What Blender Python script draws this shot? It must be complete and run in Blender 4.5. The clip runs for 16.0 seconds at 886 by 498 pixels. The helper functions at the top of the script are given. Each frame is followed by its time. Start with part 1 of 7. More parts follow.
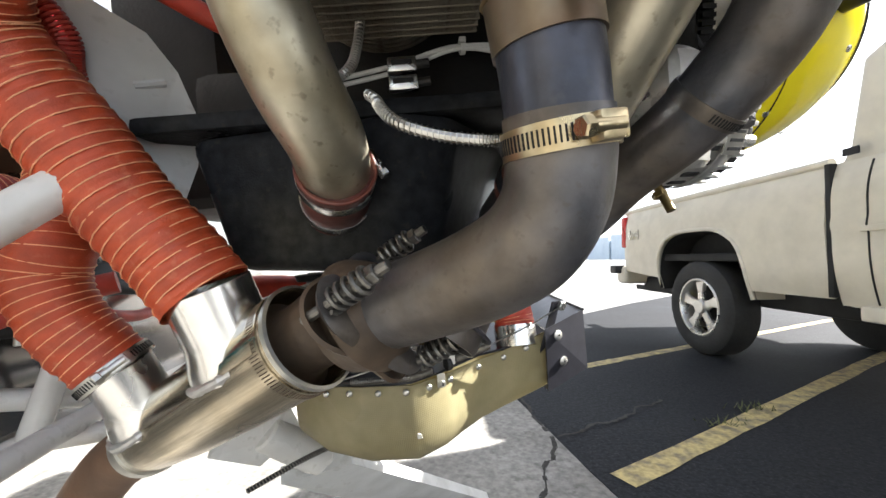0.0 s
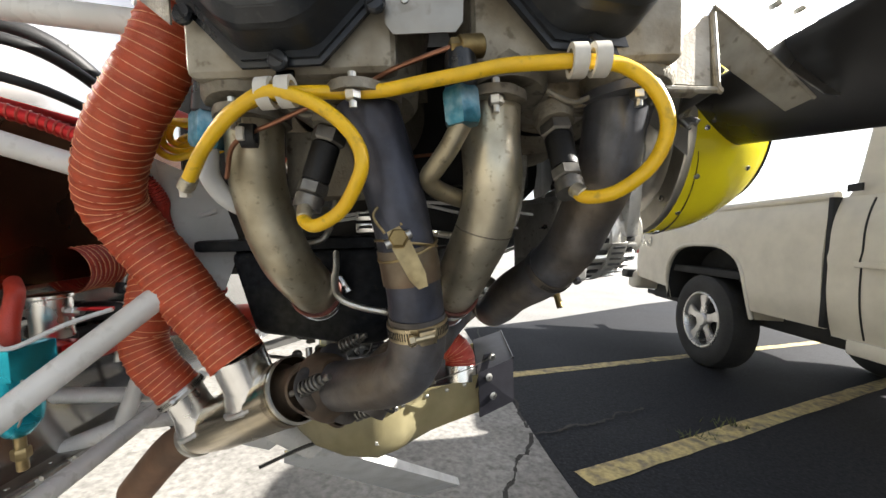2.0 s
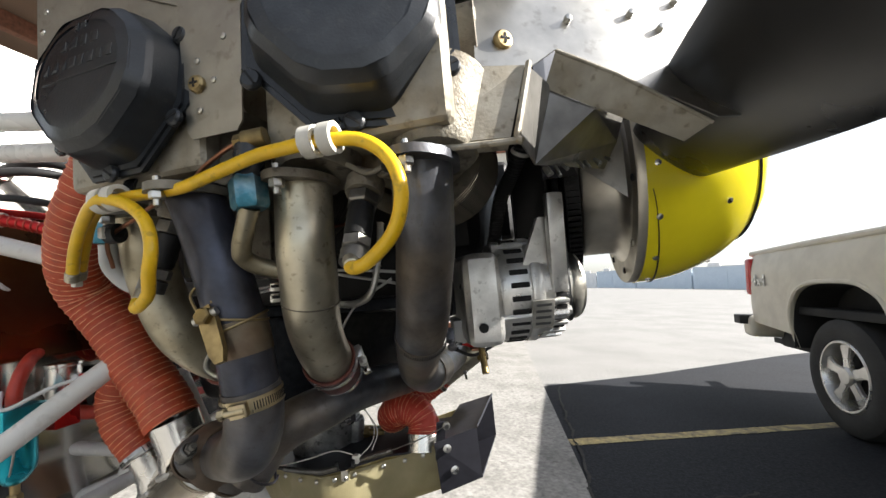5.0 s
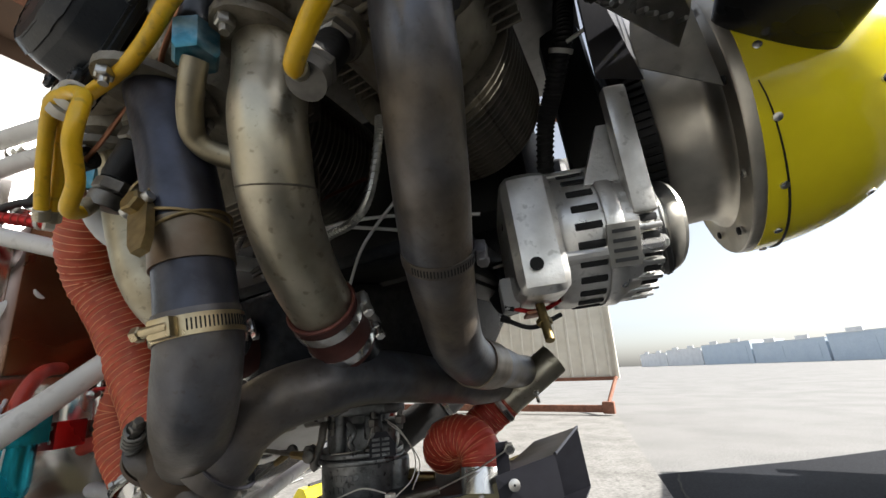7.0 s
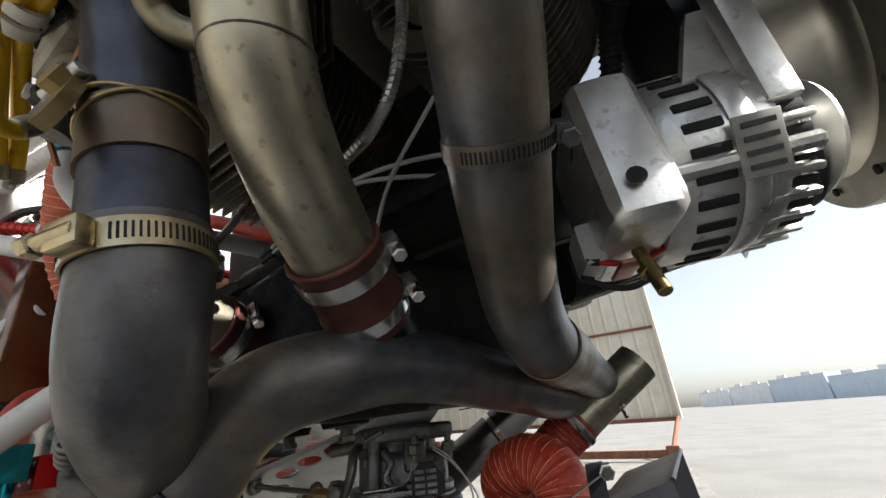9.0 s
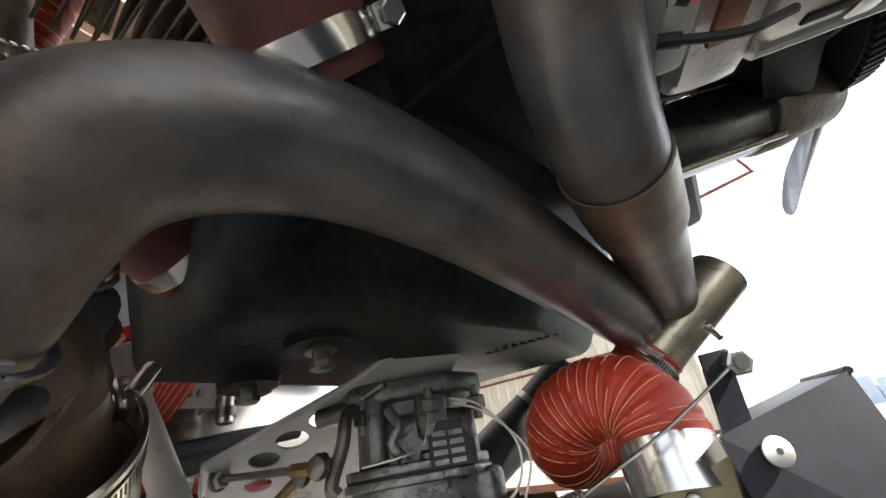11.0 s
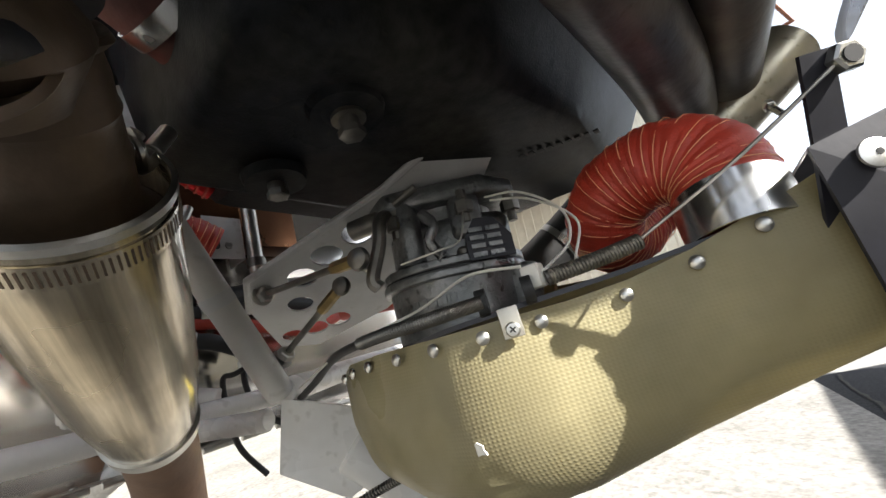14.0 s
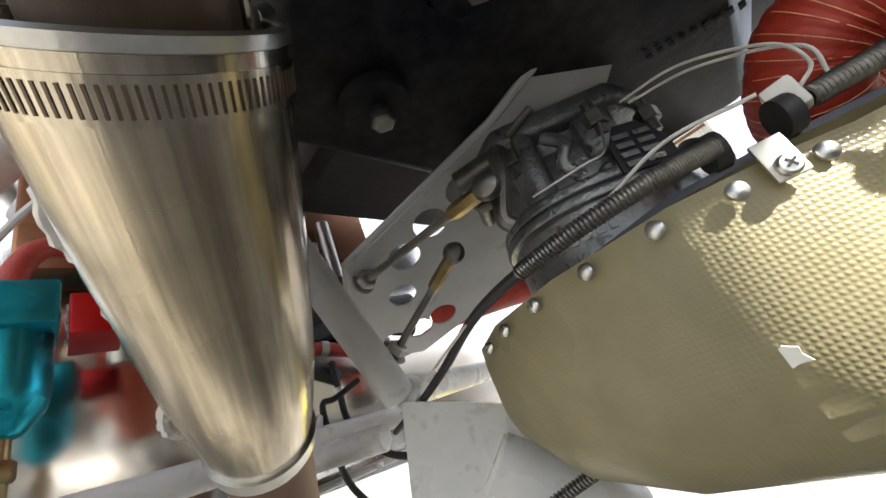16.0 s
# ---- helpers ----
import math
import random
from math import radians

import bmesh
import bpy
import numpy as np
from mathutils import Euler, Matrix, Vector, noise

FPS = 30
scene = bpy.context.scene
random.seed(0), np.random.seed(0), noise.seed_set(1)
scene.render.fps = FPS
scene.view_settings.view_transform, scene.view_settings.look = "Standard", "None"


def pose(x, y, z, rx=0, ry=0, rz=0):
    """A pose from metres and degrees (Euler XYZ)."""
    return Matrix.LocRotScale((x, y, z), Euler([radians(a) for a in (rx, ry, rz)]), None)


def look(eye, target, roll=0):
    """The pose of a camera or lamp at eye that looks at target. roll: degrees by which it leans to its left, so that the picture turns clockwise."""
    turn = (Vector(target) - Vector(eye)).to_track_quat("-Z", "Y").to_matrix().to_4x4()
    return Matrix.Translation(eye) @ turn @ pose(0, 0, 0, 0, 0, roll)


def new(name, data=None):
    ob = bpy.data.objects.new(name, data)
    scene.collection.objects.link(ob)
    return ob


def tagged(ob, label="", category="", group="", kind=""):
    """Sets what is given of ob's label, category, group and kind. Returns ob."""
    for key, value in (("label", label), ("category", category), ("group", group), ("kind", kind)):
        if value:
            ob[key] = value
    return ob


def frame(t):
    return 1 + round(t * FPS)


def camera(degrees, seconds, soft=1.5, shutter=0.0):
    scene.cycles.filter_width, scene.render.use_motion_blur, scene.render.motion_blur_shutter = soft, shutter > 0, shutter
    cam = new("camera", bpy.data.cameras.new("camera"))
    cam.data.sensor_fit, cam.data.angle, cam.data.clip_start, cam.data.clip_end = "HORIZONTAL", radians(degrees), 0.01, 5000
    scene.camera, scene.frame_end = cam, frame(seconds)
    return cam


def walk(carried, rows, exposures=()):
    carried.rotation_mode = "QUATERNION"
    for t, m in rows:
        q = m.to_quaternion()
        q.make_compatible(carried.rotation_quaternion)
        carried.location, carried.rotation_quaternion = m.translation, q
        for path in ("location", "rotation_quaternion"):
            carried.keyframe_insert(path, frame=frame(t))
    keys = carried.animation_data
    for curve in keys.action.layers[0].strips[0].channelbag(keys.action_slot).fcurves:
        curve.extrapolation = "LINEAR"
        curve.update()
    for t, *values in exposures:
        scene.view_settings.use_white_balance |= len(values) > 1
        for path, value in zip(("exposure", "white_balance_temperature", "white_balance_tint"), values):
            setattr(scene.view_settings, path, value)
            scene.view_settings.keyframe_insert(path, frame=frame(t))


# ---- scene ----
cam = camera(97.9, 16.0)
PATH = [
    (0, (0.0355, 0.0284, 0.7954), (0.0311, 1.0280, 0.8216), -0.52),
    (0.5, (0.0739, -0.0122, 0.8159), (0.0470, 0.9870, 0.8437), 0.97),
    (1, (0.1055, -0.0755, 0.8622), (0.0739, 0.9240, 0.8688), 2.68),
    (1.5, (0.1228, -0.1216, 0.9046), (0.0572, 0.8755, 0.8657), 2.55),
    (2, (0.1403, -0.1488, 0.9437), (0.0741, 0.8485, 0.9143), 3.36),
    (2.5, (0.1626, -0.1644, 0.9872), (0.0841, 0.8322, 0.9623), 3.97),
    (3, (0.2070, -0.1768, 1.0195), (0.1226, 0.8196, 1.0037), 2.29),
    (3.5, (0.2724, -0.1844, 1.0328), (0.1870, 0.8119, 1.0339), 1.61),
    (3.7, (0.2937, -0.1839, 1.0314), (0.2037, 0.8120, 1.0186), 1.54),
    (5.8, (0.4259, -0.0230, 0.9007), (0.0113, 0.8691, 1.0802), 0.35),
    (6, (0.4236, -0.0083, 0.8819), (0.0029, 0.8778, 1.0762), 0.33),
    (6.5, (0.4037, 0.0307, 0.8485), (-0.0482, 0.8859, 1.1024), -0.69),
    (7, (0.3841, 0.0667, 0.8200), (-0.0747, 0.9007, 1.1266), -2.19),
    (7.5, (0.3568, 0.0992, 0.7969), (-0.1140, 0.9161, 1.1299), -3.31),
    (8, (0.3329, 0.1270, 0.7818), (-0.1528, 0.9240, 1.1408), -4.21),
    (8.2, (0.3253, 0.1303, 0.7873), (-0.1692, 0.9169, 1.1569), -3.92),
    (10.3, (0.2535, 0.2606, 0.7287), (-0.2581, 0.9842, 1.1921), -5.35),
    (10.5, (0.2403, 0.2715, 0.7206), (-0.2653, 0.9946, 1.1912), -6.33),
    (11, (0.2005, 0.2998, 0.7028), (-0.2988, 1.0164, 1.1899), -8.53),
    (11.5, (0.1827, 0.3223, 0.6802), (-0.3262, 1.0465, 1.1456), -10.13),
    (12, (0.1598, 0.3345, 0.6645), (-0.3573, 1.0693, 1.1033), -10.59),
    (12.5, (0.1584, 0.3465, 0.6632), (-0.3789, 1.1146, 1.0114), -9.72),
    (13, (0.1646, 0.3379, 0.6612), (-0.3946, 1.1270, 0.9153), -9.02),
    (13.5, (0.1664, 0.3314, 0.6563), (-0.4069, 1.1251, 0.8598), -9.06),
    (14, (0.1425, 0.3212, 0.6406), (-0.4650, 1.0794, 0.8776), -10.52),
    (14.5, (0.1166, 0.3205, 0.6286), (-0.5335, 1.0258, 0.9112), -12.21),
    (15, (0.0884, 0.3263, 0.6197), (-0.5985, 0.9753, 0.9467), -15.36),
    (15.5, (0.0644, 0.3258, 0.6153), (-0.6248, 0.9492, 0.9846), -17.22),
    (16, (0.0314, 0.3303, 0.5980), (-0.6141, 0.9901, 0.9827), -17.68),
]
walk(cam, [(t, look(eye, target, roll)) for t, eye, target, roll in PATH],
     [(0, 2.55, 6400, 10), (1.5, 2.0, 6500, 10), (2.5, 1.95, 6600, 10), (3.7, 1.85, 6600, 10), (5.8, 1.6, 6400, 10), (8.2, 1.55, 6400, 10), (10.3, 1.95, 6450, 10), (11.3, 2.75, 6550, 10), (12.5, 2.75, 6500, 10), (14, 2.15, 6500, 10), (15, 2.3, 6450, 10), (16, 2.5, 6400, 10)])

# ---- world, sun ----
world = bpy.data.worlds.new("sky")
scene.world = world
world.use_nodes = True
_n = world.node_tree.nodes
_sky = _n.new("ShaderNodeTexSky")
_sky.sky_type = "NISHITA"
_sky.sun_disc = False
_sky.sun_elevation = radians(33.5)
_sky.sun_rotation = radians(78.7)
_sky.air_density, _sky.dust_density, _sky.ozone_density = 1.0, 2.0, 1.0
_bg = _n["Background"]
_bg.inputs["Strength"].default_value = 0.085
_haze = _n.new("ShaderNodeHueSaturation")
_haze.inputs["Saturation"].default_value = 0.42
world.node_tree.links.new(_sky.outputs[0], _haze.inputs["Color"])
world.node_tree.links.new(_haze.outputs[0], _bg.inputs["Color"])
sun = new("sun", bpy.data.lights.new("sun", "SUN"))
sun.data.energy, sun.data.angle, sun.data.color = 5.0, radians(0.55), (1.0, 0.96, 0.9)
sun.matrix_world = look((5.0, 1.0, 3.42), (0, 0, 0))

# ---- materials ----
MATS = {}


def mat(name, color, rough=0.5, metal=0.0, vary=0.15, scale=40.0, bump=0.0, bump_scale=None, second=None, second_amount=0.5,
        second_scale=6.0, spec=0.5, stretch=(1, 1, 1), coat=0.0, island=0.0, speck=None):
    """A surface with two scales of variation, an optional second colour in patches and a fine relief."""
    if name in MATS:
        return MATS[name]
    m = bpy.data.materials.new(name)
    m.use_nodes = True
    nt = m.node_tree
    b = nt.nodes["Principled BSDF"]
    tc = nt.nodes.new("ShaderNodeTexCoord")
    mp = nt.nodes.new("ShaderNodeMapping")
    mp.inputs["Scale"].default_value = stretch
    nt.links.new(tc.outputs["Object"], mp.inputs["Vector"])

    def noise_tex(s, detail=5.0):
        t = nt.nodes.new("ShaderNodeTexNoise")
        t.inputs["Scale"].default_value, t.inputs["Detail"].default_value = s, detail
        nt.links.new(mp.outputs[0], t.inputs["Vector"])
        return t

    fine, broad = noise_tex(scale), noise_tex(second_scale, 4.0)
    ramp = nt.nodes.new("ShaderNodeMapRange")
    ramp.inputs["From Min"].default_value, ramp.inputs["From Max"].default_value = 0.3, 0.7
    ramp.inputs["To Min"].default_value, ramp.inputs["To Max"].default_value = 1 - vary, 1 + vary
    nt.links.new(fine.outputs["Fac"], ramp.inputs["Value"])
    mix = nt.nodes.new("ShaderNodeMix")
    mix.data_type = "RGBA"
    c2 = second or tuple(0.8 * v for v in color)
    mix.inputs["A"].default_value, mix.inputs["B"].default_value = (*color, 1), (*c2, 1)
    cut = nt.nodes.new("ShaderNodeMapRange")
    cut.inputs["From Min"].default_value, cut.inputs["From Max"].default_value = 0.42, 0.66
    cut.inputs["To Max"].default_value = second_amount
    nt.links.new(broad.outputs["Fac"], cut.inputs["Value"])
    nt.links.new(cut.outputs[0], mix.inputs["Factor"])
    mul = nt.nodes.new("ShaderNodeMix")
    mul.data_type, mul.blend_type = "RGBA", "MULTIPLY"
    mul.inputs["Factor"].default_value = 1
    nt.links.new(mix.outputs["Result"], mul.inputs["A"])
    nt.links.new(ramp.outputs[0], mul.inputs["B"])
    out = mul.outputs["Result"]
    if island:
        info = nt.nodes.new("ShaderNodeObjectInfo")
        r = nt.nodes.new("ShaderNodeMapRange")
        r.inputs["To Min"].default_value, r.inputs["To Max"].default_value = 1 - island, 1 + island
        nt.links.new(info.outputs["Random"], r.inputs["Value"])
        mul2 = nt.nodes.new("ShaderNodeMix")
        mul2.data_type, mul2.blend_type = "RGBA", "MULTIPLY"
        mul2.inputs["Factor"].default_value = 1
        nt.links.new(out, mul2.inputs["A"])
        nt.links.new(r.outputs[0], mul2.inputs["B"])
        out = mul2.outputs["Result"]
    if speck:
        # small marks of another colour: (colour, amount, scale)
        sp = noise_tex(speck[2], 3.0)
        sr = nt.nodes.new("ShaderNodeMapRange")
        sr.inputs["From Min"].default_value, sr.inputs["From Max"].default_value = 0.6, 0.7
        sr.inputs["To Max"].default_value = speck[1]
        nt.links.new(sp.outputs["Fac"], sr.inputs["Value"])
        sm_ = nt.nodes.new("ShaderNodeMix")
        sm_.data_type = "RGBA"
        sm_.inputs["B"].default_value = (*speck[0], 1)
        nt.links.new(sr.outputs[0], sm_.inputs["Factor"])
        nt.links.new(out, sm_.inputs["A"])
        out = sm_.outputs["Result"]
    nt.links.new(out, b.inputs["Base Color"])
    b.inputs["Metallic"].default_value = metal
    b.inputs["Specular IOR Level"].default_value = spec
    b.inputs["Coat Weight"].default_value = coat
    rr = nt.nodes.new("ShaderNodeMapRange")
    rr.inputs["From Min"].default_value, rr.inputs["From Max"].default_value = 0.3, 0.7
    rr.inputs["To Min"].default_value, rr.inputs["To Max"].default_value = max(0.02, rough - 0.1), min(1, rough + 0.1)
    nt.links.new(broad.outputs["Fac"], rr.inputs["Value"])
    nt.links.new(rr.outputs[0], b.inputs["Roughness"])
    if bump:
        bt = noise_tex(bump_scale or scale * 2, 6.0)
        bp = nt.nodes.new("ShaderNodeBump")
        bp.inputs["Strength"].default_value, bp.inputs["Distance"].default_value = bump, 0.002
        nt.links.new(bt.outputs["Fac"], bp.inputs["Height"])
        nt.links.new(bp.outputs[0], b.inputs["Normal"])
    MATS[name] = m
    return m


def weave(name, color, second):
    """Woven glass cloth in tinted resin."""
    m = mat(name, color, 0.32, 0, 0.12, 25, 0, second=second, second_amount=0.8, second_scale=9, coat=0.3)
    nt = m.node_tree
    b = nt.nodes["Principled BSDF"]
    tc = nt.nodes["Texture Coordinate"]
    hs = []
    for k, turn in enumerate(((0.0, 0.0, 0.0), (0.0, radians(90), 0.0))):
        mp = nt.nodes.new("ShaderNodeMapping")
        mp.inputs["Rotation"].default_value = turn
        nt.links.new(tc.outputs["Object"], mp.inputs["Vector"])
        w = nt.nodes.new("ShaderNodeTexWave")
        w.inputs["Scale"].default_value, w.inputs["Distortion"].default_value = 140, 0.4
        w.inputs["Detail"].default_value = 1
        nt.links.new(mp.outputs[0], w.inputs["Vector"])
        hs.append(w)
    mu = nt.nodes.new("ShaderNodeMath")
    mu.operation = "MULTIPLY"
    nt.links.new(hs[0].outputs["Fac"], mu.inputs[0])
    nt.links.new(hs[1].outputs["Fac"], mu.inputs[1])
    bp = nt.nodes.new("ShaderNodeBump")
    bp.inputs["Strength"].default_value, bp.inputs["Distance"].default_value = 0.35, 0.0007
    nt.links.new(mu.outputs[0], bp.inputs["Height"])
    nt.links.new(bp.outputs[0], b.inputs["Normal"])
    # thin resin laminate: light from behind comes through
    tr = nt.nodes.new("ShaderNodeBsdfTranslucent")
    nt.links.new(b.inputs["Base Color"].links[0].from_socket, tr.inputs["Color"])
    sh = nt.nodes.new("ShaderNodeMixShader")
    sh.inputs["Fac"].default_value = 0.55
    nt.links.new(b.outputs[0], sh.inputs[1])
    nt.links.new(tr.outputs[0], sh.inputs[2])
    nt.links.new(sh.outputs[0], nt.nodes["Material Output"].inputs["Surface"])
    return m


def brushed(name, color, second, axis, rough=0.24):
    """Bare metal with streaks drawn out along one direction."""
    m = mat(name, color, rough, 1.0, 0.08, 60, 0, second=second, second_amount=0.6, second_scale=7)
    nt = m.node_tree
    b = nt.nodes["Principled BSDF"]
    turn = nt.nodes.new("ShaderNodeMapping")
    turn.inputs["Rotation"].default_value = axis_pose((0, 0, 0), axis).to_3x3().inverted().to_euler()
    draw = nt.nodes.new("ShaderNodeMapping")
    draw.inputs["Scale"].default_value = (1, 1, 0.02)
    nt.links.new(nt.nodes["Texture Coordinate"].outputs["Object"], turn.inputs["Vector"])
    nt.links.new(turn.outputs[0], draw.inputs["Vector"])
    old = b.inputs["Base Color"].links[0].from_socket
    for s, lo, hi, blend in ((55, 0.5, 1.25, "MULTIPLY"), (420, 0.82, 1.15, "MULTIPLY")):
        t = nt.nodes.new("ShaderNodeTexNoise")
        t.inputs["Scale"].default_value, t.inputs["Detail"].default_value = s, 3
        nt.links.new(draw.outputs[0], t.inputs["Vector"])
        r = nt.nodes.new("ShaderNodeMapRange")
        r.inputs["From Min"].default_value, r.inputs["From Max"].default_value = 0.32, 0.68
        r.inputs["To Min"].default_value, r.inputs["To Max"].default_value = lo, hi
        nt.links.new(t.outputs["Fac"], r.inputs["Value"])
        k = nt.nodes.new("ShaderNodeMix")
        k.data_type, k.blend_type = "RGBA", blend
        k.inputs["Factor"].default_value = 1
        nt.links.new(old, k.inputs["A"])
        nt.links.new(r.outputs[0], k.inputs["B"])
        old = k.outputs["Result"]
    nt.links.new(old, b.inputs["Base Color"])
    bp = nt.nodes.new("ShaderNodeBump")
    bp.inputs["Strength"].default_value, bp.inputs["Distance"].default_value = 0.12, 0.001
    nt.links.new(t.outputs["Fac"], bp.inputs["Height"])
    nt.links.new(bp.outputs[0], b.inputs["Normal"])
    return m


# base leans blue to tint reflected sky into the heat-darkened pipes
EXH = mat("heat_darkened_steel", (0.095, 0.098, 0.11), 0.38, 0.5, 0.35, 40, 0.16, 260, (0.14, 0.108, 0.072), 0.8, 9, speck=((0.07, 0.055, 0.042), 0.4, 150))
EXH_BLUE = mat("blued_steel", (0.05, 0.055, 0.075), 0.38, 0.5, 0.35, 40, 0.14, 260, (0.036, 0.03, 0.03), 0.7, 14, speck=((0.06, 0.06, 0.066), 0.35, 150))
ALU_TUBE = mat("dull_aluminium_tube", (0.47, 0.43, 0.33), 0.38, 0.82, 0.2, 34, 0.1, 260, (0.24, 0.2, 0.12), 0.75, 12, speck=((0.14, 0.115, 0.075), 0.5, 130))
SCAT = mat("orange_silicone_cloth", (0.43, 0.06, 0.016), 0.5, 0, 0.2, 60, 0.3, 700, (0.33, 0.04, 0.012), 0.6, 14, speck=((0.52, 0.16, 0.08), 0.35, 110))
SCAT_RED = mat("red_silicone_cloth", (0.42, 0.04, 0.02), 0.5, 0, 0.18, 60, 0.35, 500, (0.3, 0.025, 0.015), 0.6, 14)
THREAD = mat("pale_orange_thread", (0.8, 0.38, 0.2), 0.6, 0, 0.15, 120)
SHINY = mat("polished_aluminium_band", (0.8, 0.79, 0.76), 0.25, 1.0, 0.06, 60, second=(0.62, 0.6, 0.55), second_amount=0.5, second_scale=9)
WELD = mat("cast_aluminium_weld", (0.55, 0.54, 0.52), 0.45, 0.9, 0.15, 90, 0.5, 260)
RUST = mat("sooty_brown_pipe", (0.13, 0.09, 0.058), 0.5, 0.4, 0.3, 40, 0.2, 200, (0.035, 0.027, 0.021), 0.7, 14)
TAIL = mat("rusty_tail_pipe", (0.21, 0.11, 0.06), 0.6, 0.3, 0.25, 40, 0.2, 200, (0.11, 0.07, 0.045), 0.7, 10)
BLACK_PAINT = mat("satin_black_paint", (0.013, 0.0155, 0.019), 0.3, 0, 0.25, 70, 0.1, 420, (0.022, 0.024, 0.026), 0.5, 10, speck=((0.04, 0.04, 0.038), 0.4, 160))
SUMP_PAINT = mat("black_crinkle_paint", (0.017, 0.0185, 0.0215), 0.32, 0, 0.3, 90, 0.2, 600, (0.048, 0.045, 0.035), 0.6, 7, spec=0.025, speck=((0.035, 0.033, 0.028), 0.5, 150))
SHEET = mat("scuffed_sheet_aluminium", (0.47, 0.46, 0.43), 0.38, 1.0, 0.1, 50, 0.05, 200, (0.43, 0.415, 0.38), 0.7, 10, speck=((0.33, 0.31, 0.28), 0.6, 70))
SATIN_PLATE = mat("warm_satin_sheet", (0.36, 0.345, 0.31), 0.42, 1.0, 0.1, 50, 0.05, 200, (0.28, 0.255, 0.21), 0.7, 9, speck=((0.2, 0.18, 0.15), 0.5, 60))
CAST = mat("cast_aluminium", (0.22, 0.2, 0.158), 0.55, 0.4, 0.22, 70, 0.5, 320, (0.09, 0.07, 0.045), 0.75, 18, speck=((0.05, 0.04, 0.025), 0.7, 90))
CAST_GREY = mat("grey_carburettor_casting", (0.24, 0.242, 0.24), 0.34, 0.7, 0.3, 90, 0.5, 420, (0.1, 0.11, 0.108), 0.75, 24, speck=((0.03, 0.03, 0.028), 0.7, 130))
PAD = mat("smooth_cream_casting", (0.33, 0.305, 0.25), 0.5, 0.25, 0.14, 60, 0.2, 300, (0.2, 0.165, 0.11), 0.7, 20, speck=((0.1, 0.08, 0.05), 0.6, 80))
# near black puts the shade of the enclosed engine into the colour
CRANKCASE = mat("shade_black_engine_metal", (0.008, 0.008, 0.008), 0.5, 0.0, 0.25, 40, 0.3, 200, (0.014, 0.013, 0.012), 0.6, 9, spec=0.3)
RUBBER_RED = mat("red_brown_rubber_sleeve", (0.085, 0.02, 0.014), 0.6, 0, 0.25, 60, 0.2, 300, (0.04, 0.014, 0.01), 0.6, 20)
RUBBER = mat("black_rubber", (0.014, 0.014, 0.014), 0.6, 0, 0.2, 60, 0.2, 300)
LIP = mat("red_rubber_lip", (0.13, 0.032, 0.02), 0.5, 0, 0.2, 60, 0.1, 300)
STEEL = mat("zinc_plated_steel", (0.55, 0.54, 0.5), 0.32, 1.0, 0.15, 90, 0.1, 300)
GOLD = mat("yellow_passivated_steel", (0.34, 0.26, 0.13), 0.42, 0.9, 0.25, 90, 0.1, 300, (0.2, 0.14, 0.07), 0.6, 40)
CLAMP_GOLD = mat("yellow_zinc_clamp", (0.5, 0.42, 0.27), 0.34, 1.0, 0.2, 90, 0.1, 300, (0.32, 0.24, 0.13), 0.6, 40)
BRASS = mat("dull_brass", (0.26, 0.19, 0.08), 0.45, 0.9, 0.25, 90, 0.1, 300, (0.14, 0.1, 0.05), 0.6, 40)
COPPER = mat("tarnished_copper", (0.32, 0.15, 0.09), 0.4, 0.9, 0.2, 60)
LEAD = mat("yellow_ignition_lead", (0.76, 0.47, 0.01), 0.36, 0, 0.15, 50, 0.08, 300, (0.62, 0.35, 0.008), 0.5, 25, speck=((0.2, 0.12, 0.02), 0.45, 90))
WHITE_PLASTIC = mat("white_nylon", (0.66, 0.64, 0.58), 0.45, 0, 0.1, 80, 0.05, 300, (0.5, 0.47, 0.4), 0.6, 30)
BLUE_ANOD = mat("blue_anodised", (0.06, 0.22, 0.3), 0.4, 0.75, 0.3, 110, 0.1, 300, (0.3, 0.36, 0.38), 0.6, 60)
TEAL_ANOD = mat("bright_teal_anodised", (0.015, 0.4, 0.52), 0.24, 0.75, 0.08, 50)
RED_ANOD = mat("red_anodised", (0.5, 0.02, 0.02), 0.3, 0.7, 0.08, 50)
WHITE_PAINT = mat("white_enamel_tube", (0.62, 0.61, 0.58), 0.3, 0, 0.06, 30, 0.03, 200, (0.5, 0.48, 0.43), 0.5, 11, speck=((0.3, 0.28, 0.24), 0.35, 60))
GREY_PAINT = mat("pale_grey_paint", (0.55, 0.555, 0.545), 0.38, 0, 0.08, 30, 0.05, 200, (0.46, 0.46, 0.44), 0.6, 12, speck=((0.28, 0.27, 0.25), 0.35, 60))
YELLOW = mat("glossy_yellow_paint", (0.88, 0.74, 0.02), 0.2, 0, 0.04, 20, coat=0.5)
PROP = mat("black_propeller_paint", (0.012, 0.012, 0.013), 0.33, 0, 0.2, 20, 0.02, 100)
GLASS_FIBRE = weave("resin_glass_cloth", (0.48, 0.43, 0.26), (0.38, 0.33, 0.18))
# brown base colours in the orange hoses mirrored by bare stainless
REFLECTION_BROWN = mat("reflection_brown_stainless", (0.2, 0.095, 0.05), 0.26, 1.0, 0.2, 10, 0.12, 16, (0.1, 0.045, 0.025), 0.7, 7)
SATIN = mat("satin_spun_aluminium", (0.56, 0.53, 0.46), 0.42, 1.0, 0.1, 40, 0.05, 240, (0.42, 0.39, 0.33), 0.6, 12)
